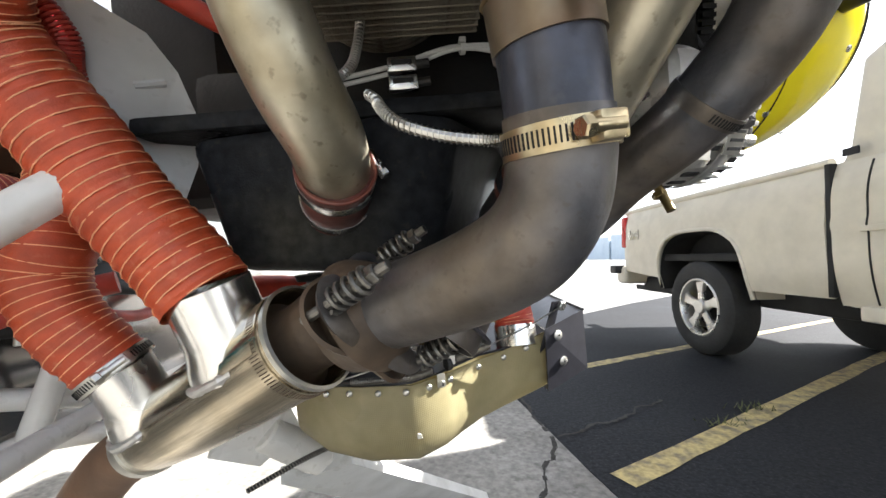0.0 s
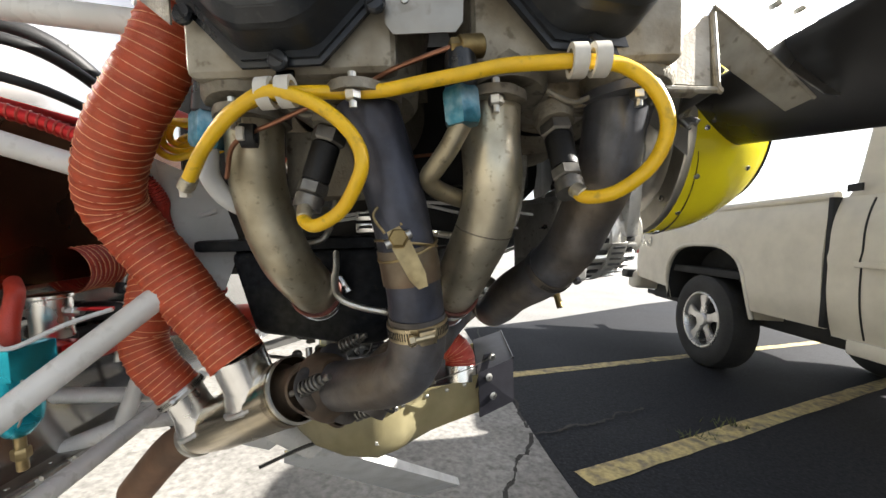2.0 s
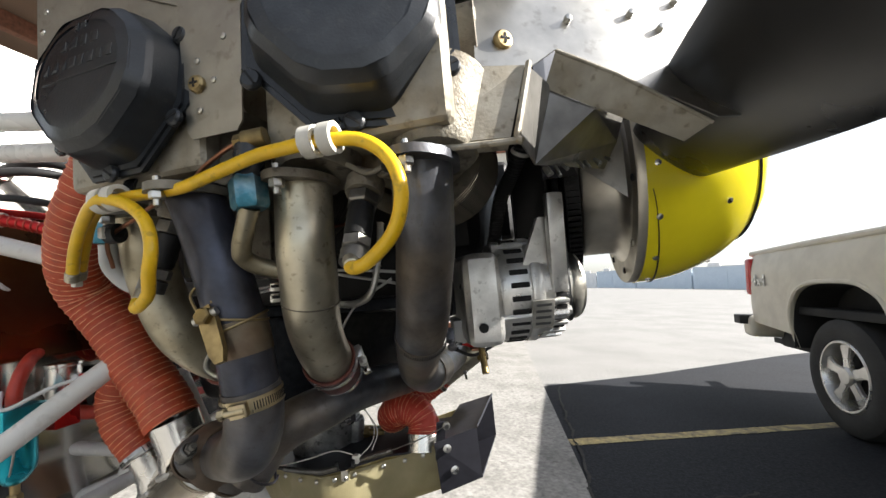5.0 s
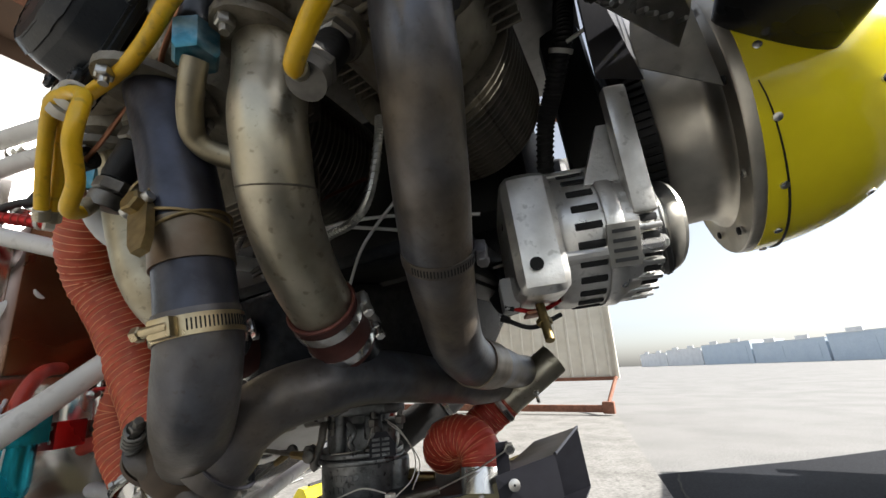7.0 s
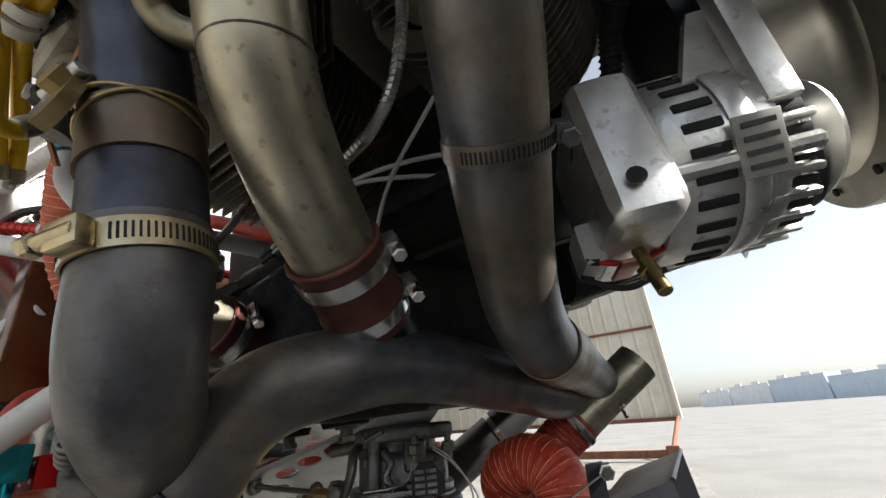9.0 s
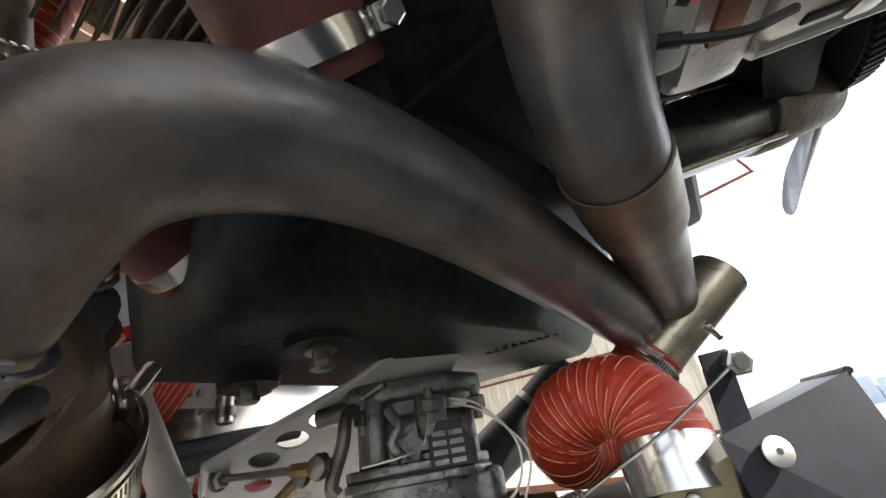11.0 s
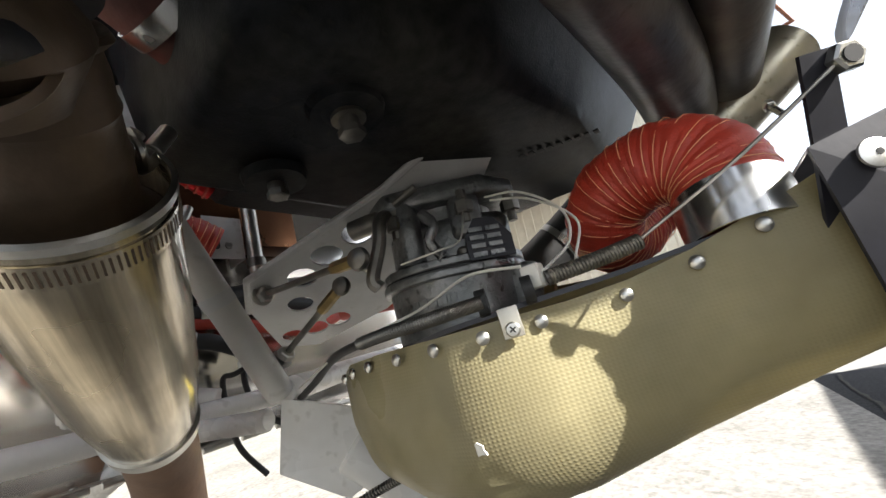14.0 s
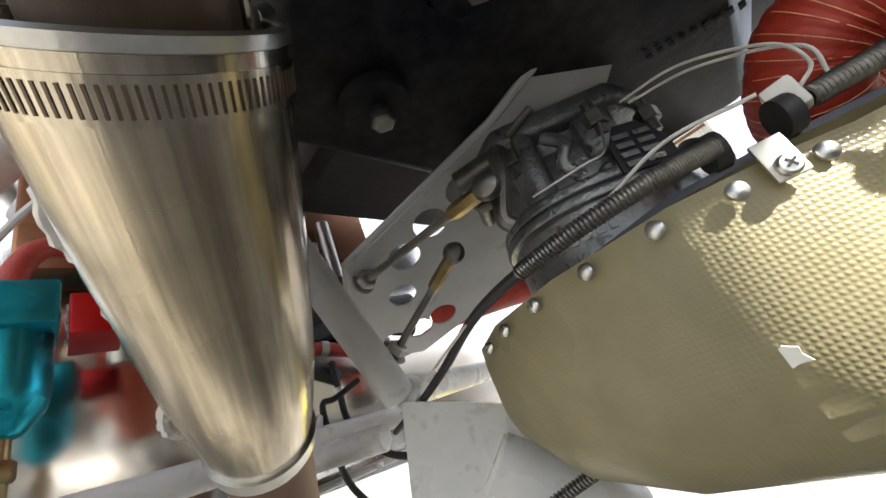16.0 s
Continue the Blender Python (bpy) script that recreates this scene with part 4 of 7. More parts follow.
CROSS = [(0.034, 0.256, 0.944), (0.046, 0.262, 0.96), (0.058, 0.267, 0.978), (0.078, 0.275, 0.993), (0.095, 0.291, 1.001), (0.11, 0.316, 1.005), (0.12, 0.352, 1.008), (0.13, 0.405, 1.004), (0.138, 0.461, 0.996), (0.146, 0.53, 0.986), (0.152, 0.6, 0.976), (0.152, 0.7, 0.972)]
ex = thing("crossover_pipe", "dark steel crossover exhaust pipe under the sump", "exhaust pipe", (0, 0, 0), "exhaust pipes")
part("pipe", pipe(CROSS, 0.0272), EXH, ex)
part("weld_bead", coil([V(0.046, 0.262, 0.951), V(0.049, 0.263, 0.954)], 0.0268, 0.0016, 1.0, 6, 30), EXH_BLUE, ex)

STEEL_DARK = mat("sooty_spring_steel", (0.2, 0.19, 0.17), 0.42, 0.9, 0.25, 90, 0.1, 300)
# ball joint between collector and muffler
AX = (V(-0.262, 0.392, 0.836) - V(-0.066, 0.309, 0.942)).normalized()
J = V(-0.014, 0.272, 0.961)
bj = thing("ball_joint", "dark steel exhaust ball joint flange with spring loaded bolts", "exhaust joint", J)
m0 = axis_pose((0, 0, 0), AX)


def wavy(r, turn=0.0):
    """A three-lobed flange outline."""
    return [(r * (1.0 + 0.2 * math.cos(3 * g)) * math.cos(g + turn), r * (1.0 + 0.2 * math.cos(3 * g)) * math.sin(g + turn)) for g in (2 * math.pi * k / 60 for k in range(60))]


TURN = 0.25
for nm, r, z0, th in (("ball_flange", 0.0445, -0.013, 0.003), ("lower_flange", 0.0435, 0.006, 0.003)):
    bm = bmesh.new()
    mo = m0 @ Matrix.Translation((0, 0, z0))
    outer, inner = wavy(r, TURN), [(0.029 * math.cos(2 * math.pi * k / 60 + TURN), 0.029 * math.sin(2 * math.pi * k / 60 + TURN)) for k in range(60)]
    curl = 0.009 if z0 < 0 else -0.007
    rows = []
    for u in (0.0, 0.5, 0.9, 1.0):
        rows.append([bm.verts.new(mo @ V(x0 + (x1 - x0) * u, y0 + (y1 - y0) * u, (curl * max(0, u - 0.45) ** 2 * 3.3) * (0.4 + 0.6 * (0.5 - 0.5 * math.cos(3 * 2 * math.pi * k / 60))))) for k, ((x0, y0), (x1, y1)) in enumerate(zip(inner, outer))])
    for ra, rb in zip(rows, rows[1:]):
        for k in range(60):
            bm.faces.new((ra[k], ra[(k + 1) % 60], rb[(k + 1) % 60], rb[k]))
    bm.normal_update()
    bmesh.ops.solidify(bm, geom=bm.faces[:], thickness=th)
    part(nm, bm, EXH if z0 < 0 else RUST, bj, "pressed three lobed flange", 50)
part("socket", lathe([(0.0278, -0.024), (0.033, -0.018), (0.041, -0.006), (0.042, 0.0), (0.037, 0.01), (0.0335, 0.02)], m0, 40), RUST, bj)
for k in range(3):
    a = 2 * math.pi * k / 3 + TURN
    q = V(0.0475 * math.cos(a), 0.0475 * math.sin(a), 0)
    bo = part("joint_bolt", hexagon(m0 @ (q + V(0, 0, -0.05)), AX, 0.006, 0.006, rod(m0 @ (q + V(0, 0, -0.058)), m0 @ (q + V(0, 0, 0.01)), 0.0034, 10)), STEEL_DARK, bj, "bolt with a coil spring")
    part("coil_spring", coil([m0 @ (q + V(0, 0, -0.044)), m0 @ (q + V(0, 0, -0.014))], 0.0072, 0.0017, 5, 6, 12), STEEL_DARK, bo)

# muffler: stainless heat shroud, band, tail pipe, two hose stubs
M0, M1 = V(-0.066, 0.309, 0.942), V(-0.262, 0.392, 0.836)
mu = thing("muffler", "brushed stainless steel muffler heat shroud with two hose stubs", "muffler", M0)
mm = axis_pose((0, 0, 0), M1 - M0)
ml = (M1 - M0).length
part("shroud", lathe([(0.0405, -0.002), (0.0415, -0.003), (0.0425, 0.0), (0.0425, 0.03), (0.042, 0.06), (0.0414, 0.085), (0.0398, ml * 0.5), (0.0385, ml * 0.66), (0.035, ml * 0.8), (0.0315, ml * 0.92), (0.0295, ml), (0.0275, ml), (0.03, ml * 0.94), (0.039, ml * 0.55), (0.0405, 0.05)], mm, 64, close=True), STAINLESS, mu, "tapered brushed stainless shroud", 50)
rim = lathe([(0.0415, -0.004), (0.044, -0.003), (0.044, 0.001), (0.0415, 0.002)], mm, 64, close=True)
part("rolled_rim", rim, STEEL, mu)
part("inlet_pipe", lathe([(0.027, -0.06), (0.0285, -0.05), (0.0285, -0.04), (0.0296, -0.037), (0.0285, -0.034), (0.0288, -0.02), (0.0298, -0.016), (0.029, -0.012), (0.029, 0.004), (0.031, 0.012), (0.04, 0.022), (0.04, 0.1)], mm, 48), RUST, mu, "dark inner muffler body")
bn = lathe([(0.0426, 0.006), (0.0436, 0.006), (0.0436, 0.019), (0.0426, 0.019)], mm, 64, close=True)
sl = bmesh.new()
for k in range(100):
    box((0.0436, 0, 0.0125), (0.0005, 0.0009, 0.0085), sl, 0, mm @ Matrix.Rotation(k * 2 * math.pi / 100, 4, "Z"))
tagged(part("slot_pattern", sl, RUST, part("slotted_band", bn, STAINLESS, mu, "slotted clamp band")), kind="stuff")
part("seam_fold", box((0.0, 0, 0), (0.0015, 0.009, ml * 0.62), None, 0.0006, mm @ Matrix.Rotation(0.2, 4, "Z") @ Matrix.Translation((0.0417, 0, ml * 0.36)) @ Matrix.Rotation(-0.025, 4, "Y")), STAINLESS, mu)
cl = lathe([(0.0305, ml - 0.014), (0.0335, ml - 0.014), (0.0325, ml - 0.002), (0.0295, ml - 0.002)], mm, 48, close=True)
part("tail_band", cl, STEEL, mu)
b = V(-0.06, 0.345, 0.968) - M0
part("band_screw", hexagon(b + V(0.0, -0.004, -0.006), (0.2, -0.5, -0.8), 0.0065, 0.01, rod(b + V(-0.004, 0.008, 0.014), b + V(0, -0.002, -0.004), 0.0045, 12)), STEEL, mu)
part("clip_loop", tube([b + V(*q) for q in ((0.0, -0.006, 0.004), (0.008, -0.012, 0.0), (0.012, -0.01, -0.01), (0.004, -0.006, -0.014), (-0.004, -0.002, -0.01))], 0.0022, 8), STEEL, mu, "bright wire loop of the band clip")
part("tail_pipe", pipe([V(*p) - M0 for p in ((-0.245, 0.385, 0.845), (-0.285, 0.402, 0.823), (-0.33, 0.42, 0.79), (-0.42, 0.455, 0.7))], 0.028), TAIL, mu, "rusty brown tail pipe")


def stub(p, q, r, name):
    """A hose stub on a conical collar welded to the shroud."""
    d = V(q) - V(p)
    L = d.length
    s = part(name, lathe([(r + 0.007, 0.0), (r + 0.0045, 0.012), (r + 0.0015, 0.022), (r, 0.03), (r, L + 0.012), (r - 0.002, L + 0.012), (r - 0.002, 0.0)], axis_pose(V(p) - M0, d), 40), SHINY, mu, "polished aluminium hose stub")
    ring = [V(p) - M0 + axis_pose((0, 0, 0), d).to_3x3() @ V((r + 0.0068) * math.cos(g), (r + 0.0068) * math.sin(g), 0.003 + 0.004 * math.cos(2 * g)) for g in (2 * math.pi * k / 60 for k in range(61))]
    bm = bmesh.new()
    sweep(bm, ring, lambda u: 0.0036 + 0.0009 * math.sin(u * 2 * math.pi * 34), 8, False)
    part("weld", bm, WELD, s)


HOSE1 = [(-0.136, 0.24, 1.385), (-0.153, 0.237, 1.341), (-0.177, 0.237, 1.305), (-0.208, 0.243, 1.268), (-0.242, 0.26, 1.224), (-0.261, 0.281, 1.186), (-0.251, 0.297, 1.152), (-0.233, 0.305, 1.121), (-0.214, 0.311, 1.086), (-0.193, 0.315, 1.05), (-0.167, 0.318, 1.014), (-0.145, 0.317, 0.981)]
HOSE2 = [(-0.3, 0.4, 1.14), (-0.286, 0.365, 1.08), (-0.285, 0.348, 1.034), (-0.292, 0.345, 1.01), (-0.287, 0.343, 0.985), (-0.276, 0.344, 0.961), (-0.261, 0.348, 0.939), (-0.248, 0.352, 0.919)]
stub((-0.128, 0.328, 0.922), (-0.142, 0.319, 0.976), 0.033, "stub")
stub((-0.234, 0.368, 0.868), (-0.246, 0.355, 0.913), 0.0265, "stub")


def scat_hose(pts, r0, pitch, material, label, name="air_duct_hose", group="air duct hoses", thread=0.00055, r1=None):
    """A wire-wound cloth hose: folds between the turns of the wire, and a sewn thread."""
    t = thing(name, label, "air hose", pts[0], group)
    o = V(pts[0])
    path = smooth_path([V(p) - o for p in pts], 40)
    total = sum((b - a).length for a, b in zip(path, path[1:]))
    turns = total / pitch
    n = int(turns * 7)
    dense = []
    acc, i = 0.0, 0
    step = total / n
    dense.append(path[0])
    for a, b in zip(path, path[1:]):
        seg = (b - a).length
        while acc + seg >= step * len(dense) and len(dense) <= n:
            u = (step * len(dense) - acc) / seg
            dense.append(a.lerp(b, min(1, max(0, u))))
        acc += seg
    bm = bmesh.new()
    fr, rings, seg = frames(dense), [], 28
    rnd = random.Random(7)
    for k, (p, (tt, nn, bb)) in enumerate(zip(dense, fr)):
        row = []
        r = r0 + ((r1 or r0) - r0) * k / (len(dense) - 1)
        for j in range(seg):
            a = 2 * math.pi * j / seg
            ph = 2 * math.pi * (k / 7) - a
            w = r * (1 + 0.01 * math.cos(ph) - 0.006 * math.cos(2 * ph)) + noise.noise(V(p) * 90 + V(math.cos(a), math.sin(a), 0) * 2.4) * 0.0019
            row.append(bm.verts.new(p + (nn * math.cos(a) + bb * math.sin(a)) * w))
        rings.append(row)
    for a, b in zip(rings, rings[1:]):
        for j in range(seg):
            bm.faces.new((a[j], a[(j + 1) % seg], b[(j + 1) % seg], b[j]))
    part("hose_wall", bm, material, t, "", 60)
    if thread:
        part("thread", coil(dense, lambda u: (r0 + ((r1 or r0) - r0) * u) * 1.018, thread, turns, 5, 20), THREAD, t, "pale sewn spiral thread")
    return t


scat_hose(HOSE1, 0.033, 0.0098, SCAT, "thick orange wire wound silicone duct hose", r1=0.0355)
scat_hose(HOSE2, 0.0295, 0.0084, SCAT, "thin orange wire wound silicone duct hose")
HOSE3 = [(0.15, 0.556, 0.86), (0.151, 0.563, 0.88), (0.148, 0.567, 0.894), (0.138, 0.571, 0.906), (0.121, 0.576, 0.912), (0.101, 0.581, 0.911), (0.083, 0.587, 0.903), (0.072, 0.6, 0.888), (0.072, 0.63, 0.882), (0.088, 0.662, 0.894), (0.12, 0.682, 0.92), (0.155, 0.692, 0.944)]
scat_hose(HOSE3, 0.0285, 0.0068, SCAT_RED, "red wire wound duct hose bent into the air box", thread=0.00032)
band_clamp("hose_clamp", (-0.25, 0.3515, 0.922), V(HOSE2[-1]) - V(HOSE2[-2]), 0.0305, 0.011, None, "worm drive clamp on the thin duct hose", (0.75, -0.7, 0.1), "hose clamps")
band_clamp("hose_clamp", (0.145, 0.689, 0.937), (0.9, 0.35, 0.6), 0.029, 0.01, None, "worm drive clamp on the red duct hose", (0.3, -0.8, 0.3), "hose clamps")

# intake pipes with rubber sleeves
R_IN = 0.0275
INA = [(-0.05, 0.21, 1.262), (-0.055, 0.218, 1.23), (-0.057, 0.225, 1.196), (-0.053, 0.231, 1.166), (-0.046, 0.237, 1.137), (-0.038, 0.25, 1.109), (-0.03, 0.275, 1.084), (-0.033, 0.31, 1.066)]
INB = [(0.18, 0.193, 1.264), (0.179, 0.194, 1.227), (0.18, 0.191, 1.196), (0.178, 0.196, 1.169), (0.171, 0.207, 1.142), (0.16, 0.228, 1.116), (0.15, 0.254, 1.09), (0.138, 0.288, 1.066)]
for pts, word, d in ((INA, "rear", (-0.014, 0.055, -0.018)), (INB, "front", (-0.016, 0.044, -0.026))):
    it = thing("intake_pipe", "dull grey aluminium intake pipe to the " + word + " cylinder", "intake pipe", (0, 0, 0), "intake pipes")
    part("pipe", pipe(pts, R_IN), ALU_TUBE, it)
    flange(pts[0], (0, 0, -1), 0.094, 0.064, CAST, it, "port_flange")
    e, d = V(pts[-1]), V(d)
    part("sleeve", tube([e - d * 0.2, e + d], R_IN + 0.002, 32, 0), RUBBER_RED, it, "red brown rubber sleeve")
    lip = axis_pose(e - d * 0.2, d)
    part("sleeve_lip", tube([lip @ V((R_IN + 0.002) * math.cos(g), (R_IN + 0.002) * math.sin(g), 0) for g in (2 * math.pi * k / 40 for k in range(41))], 0.0017, 8, 0), LIP, it, "red rolled lip")
    band_clamp("", e + d * 0.06, d, R_IN + 0.0025, 0.011, it, "", (0.8, -0.2, 0.5), material=SHINY, slots_on=False)
    band_clamp("", e + d * 0.75, d, R_IN + 0.0025, 0.011, it, "", (0.8, -0.2, 0.5), material=SHINY, slots_on=False)
    part("spigot", tube([e + d, e + d * 1.8], R_IN - 0.001, 28, 0), SUMP_PAINT, it, "black sump spigot")
part("seam", coil([V(0.1715, 0.206, 1.143), V(0.172, 0.2055, 1.145)], R_IN + 0.0002, 0.0009, 1.0, 5, 30), CAST, it)

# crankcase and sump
# blocks in the shade colour fill the gaps behind the pipes
cc = part("crankcase", box((0.05, 0.69, 1.325), (0.5, 0.36, 0.28), None, 0.05, None, 3), CRANKCASE, ENGINE, "crankcase coloured near black for the enclosed shade")
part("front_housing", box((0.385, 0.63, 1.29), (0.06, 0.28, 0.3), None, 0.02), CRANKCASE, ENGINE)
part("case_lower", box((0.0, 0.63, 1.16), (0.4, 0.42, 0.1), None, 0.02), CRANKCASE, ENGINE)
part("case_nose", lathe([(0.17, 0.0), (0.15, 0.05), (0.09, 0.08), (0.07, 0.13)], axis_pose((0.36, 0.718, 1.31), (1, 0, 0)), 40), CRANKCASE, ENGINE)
# plain far-side blocks, also there to stop light coming through
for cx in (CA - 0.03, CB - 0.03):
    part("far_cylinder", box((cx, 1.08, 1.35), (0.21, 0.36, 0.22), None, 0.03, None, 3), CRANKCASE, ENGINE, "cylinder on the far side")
# added cover: keeps sky light out of the engine, whose top is open
part("baffle_panel", box((0.12, 0.45, 1.49), (0.6, 0.5, 0.008), None, 0.002), SHEET, ENGINE, "flat panel added over the open engine top to block light")
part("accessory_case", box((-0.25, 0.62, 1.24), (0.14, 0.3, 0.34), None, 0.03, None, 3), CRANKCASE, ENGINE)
bm = bmesh.new()
low = [(-0.15, 0.37), (0.0, 0.354), (0.04, 0.368), (0.078, 0.47), (0.085, 0.6), (0.075, 0.8), (-0.15, 0.8)]
top = [(-0.172, 0.352), (0.03, 0.325), (0.07, 0.345), (0.13, 0.46), (0.165, 0.56), (0.165, 0.82), (-0.172, 0.82)]
a = [bm.verts.new((x, y, 0.979 + 0.3 * max(0, -0.09 - x))) for x, y in low]
b = [bm.verts.new((x, y, 1.12)) for x, y in top]
for k in range(7):
    bm.faces.new((a[k], a[(k + 1) % 7], b[(k + 1) % 7], b[k]))
bm.faces.new(a[::-1])
bm.faces.new(b)
bmesh.ops.bevel(bm, geom=bm.edges[:], offset=0.015, segments=4, affect="EDGES", profile=0.5)
sump = part("oil_sump", bm, SUMP_PAINT, ENGINE, "black crinkle painted oil sump", 60)
part("sump_flange", box((0.0, 0.57, 1.128), (0.42, 0.46, 0.016), None, 0.006), SUMP_PAINT, ENGINE)
for p, s in (((-0.002, 0.425, 0.973), 1.1), ((-0.089, 0.427, 0.976), 1.05)):
    q = V(p)
    pl = part("drain_plug", hexagon(q + V(0, 0, -0.004), (0, 0, -1), 0.0075 * s, 0.006, lathe([(0.0105, -0.005), (0.0105, -0.002), (0.0062, -0.002), (0.0062, 0.006)], axis_pose(q, (0, 0, -1)), 20)), STEEL_DARK, sump, "dark steel hexagon plug")
    part("boss", lathe([(0.022 * s, -0.004), (0.02 * s, 0.003), (0.012, 0.003)], axis_pose(V(q.x, q.y, 0.9805), (0, 0, -1)), 28), SUMP_PAINT, sump)

for k in range(9):
    part("raised_bar", box((0.03 + 0.0075 * k, 0.60 + 0.004 * k, 0.9785), (0.0045, 0.009, 0.0016), None, 0.0005), SUMP_PAINT, sump)

# carburettor
cb = thing("carburettor", "grey cast float carburettor bolted under the oil sump", "carburettor", (0, 0, 0))
mc = axis_pose((0, 0, 0), (0, 0, 1))


def lumpy(outline, z0, z1, r=0.006, name="", material=None, label=""):
    """A cast block with rounded edges, from an outline seen from above."""
    bm = plate(outline, z1 - z0, Matrix.Translation((0, 0, z0)))
    bmesh.ops.bevel(bm, geom=bm.edges[:], offset=r, segments=3, affect="EDGES", profile=0.5)
    return part(name, bm, material or CAST_GREY, cb, label, 50)


def ringed(rx, ry, n=28, p=3.0, cx=0.0, cy=0.0):
    out = []
    for k in range(n):
        g = 2 * math.pi * k / n
        c, q = math.cos(g), math.sin(g)
        e = (abs(c) ** p + abs(q) ** p) ** (-1 / p)
        out.append((cx + rx * e * c, cy + ry * e * q))
    return out


lumpy([(-0.052, -0.03), (-0.035, -0.045), (0.03, -0.045), (0.052, -0.025), (0.052, 0.04), (-0.052, 0.04)], 0.026, 0.04, 0.004, "mount_flange")
part("throat", lathe([(0.034, -0.012), (0.036, 0.0), (0.031, 0.014), (0.036, 0.028)], mc, 32), CAST_GREY, cb)
lumpy([(-0.04, -0.018), (-0.024, -0.036), (0.012, -0.04), (0.043, -0.03), (0.046, 0.03), (-0.04, 0.03)], -0.016, 0.018, 0.007, "upper_body")
lumpy([(-0.034, -0.036), (-0.026, -0.046), (-0.016, -0.044), (-0.014, -0.03), (-0.03, -0.026)], -0.012, 0.033, 0.004, "jet_post")
lumpy([(0.004, -0.042), (0.016, -0.048), (0.026, -0.042), (0.024, -0.03), (0.006, -0.03)], 0.0, 0.028, 0.004, "bolt_post")
part("bowl", lathe([(0.026, -0.07), (0.043, -0.068), (0.0455, -0.064), (0.046, -0.05), (0.047, -0.028), (0.0475, -0.022)], mc, 44), CAST_GREY, cb, "round float bowl")
lumpy(ringed(0.0505, 0.0505, 36, 2.5), -0.0235, -0.018, 0.0012, "bowl_flange")
lumpy(ringed(0.0495, 0.0495, 36, 2.5), -0.0168, -0.011, 0.0014, "cover_flange")
lumpy(ringed(0.0488, 0.0488, 36, 2.5), -0.0182, -0.0165, 0.0002, "gasket", RUBBER)
lumpy([(0.034, -0.03), (0.046, -0.034), (0.056, -0.024), (0.056, -0.004), (0.036, 0.0)], -0.062, -0.02, 0.005, "inlet_boss")
part("inlet_fitting", hexagon((0.052, -0.018, -0.044), (1, -0.25, 0), 0.0085, 0.012, rod((0.045, -0.016, -0.044), (0.085, -0.026, -0.046), 0.0055, 14)), BRASS, cb, "brass inlet fitting")
dp = part("data_plate", plate([(-0.013, -0.013), (0.016, -0.013), (0.016, 0.0), (0.006, 0.013), (-0.006, 0.013), (-0.013, 0.002)], 0.0016, Matrix.Translation((0.024, -0.0465, -0.0045)) @ Matrix.Rotation(0.2, 4, "Z") @ Matrix.Rotation(radians(90), 4, "X")), BLACK_METAL, cb, "black stamped data plate")
for k in range(4):
    for j in range(2):
        part("print_bar", box((0, 0, 0), (0.0085, 0.0006, 0.0028), None, 0, Matrix.Translation((0.0185 + 0.0105 * j, -0.0503 + 0.0021 * j, -0.0145 + 0.0052 * k)) @ Matrix.Rotation(0.2, 4, "Z")), CAST_GREY, dp)
for zz, a0, n in ((-0.036, -2.3, 6), (-0.047, -2.25, 3), (-0.058, -2.3, 6)):
    for k in range(n):
        g = a0 + 0.135 * k
        part("raised_bar", box((0, 0, 0), (0.0042, 0.0014, 0.0062), None, 0.0005, Matrix.Translation((0.0466 * math.cos(g), 0.0466 * math.sin(g), zz)) @ Matrix.Rotation(g + 1.57, 4, "Z")), CAST_GREY, cb)
for x, y in ((-0.03, -0.04), (0.015, -0.045), (0.046, -0.028)):
    part("nut", hexagon((x, y, 0.014), (0, 0, 1), 0.0064, 0.009, rod((x, y, 0.008), (x, y, 0.03), 0.0033, 10)), STEEL_DARK, cb)
for g in (-2.35, -1.35, -0.6):
    part("bowl_screw", lathe([(0.0048, 0), (0.0048, 0.003), (0.003, 0.005), (0, 0.0052)], axis_pose((0.043 * math.cos(g), 0.043 * math.sin(g), -0.011), (0, 0, 1)), 14), STEEL_DARK, cb)
part("jet_tube", tube([(-0.012, -0.046, 0.02), (-0.006, -0.05, 0.01), (-0.01, -0.05, 0.0), (-0.004, -0.047, -0.01)], 0.0035, 12), CAST_GREY, cb)
part("lock_wire", tube([(-0.03, -0.048, -0.01), (-0.005, -0.055, -0.008), (0.008, -0.053, -0.004), (0.014, -0.05, 0.014)], 0.0007, 6), STEEL, cb, "twisted lock wire")
part("throttle_lever", tube([(-0.034, -0.04, 0.026), (-0.038, -0.05, 0.02), (-0.04, -0.053, 0.004), (-0.047, -0.053, -0.016), (-0.044, -0.052, -0.022)], 0.0042, 10, 8), STEEL_DARK, cb, "cast throttle lever")
part("shaft", rod((-0.062, -0.03, 0.024), (-0.022, -0.038, 0.028), 0.007, 14), STEEL_DARK, cb)
part("lever_pivot", hexagon((-0.053, -0.05, -0.004), (0, -1, 0.1), 0.0062, 0.006, rod((-0.053, -0.03, -0.004), (-0.053, -0.055, -0.004), 0.004, 12)), STEEL_DARK, cb)
part("idle_screw", rod((-0.028, -0.046, 0.03), (-0.012, -0.052, 0.036), 0.0024, 10), STEEL_DARK, cb)
cb.matrix_world = Matrix.Translation((-0.07, 0.59, 0.919)) @ Matrix.Rotation(0.592, 4, "Z") @ Matrix.Rotation(radians(4), 4, "Y") @ Matrix.Scale(1.36, 4)

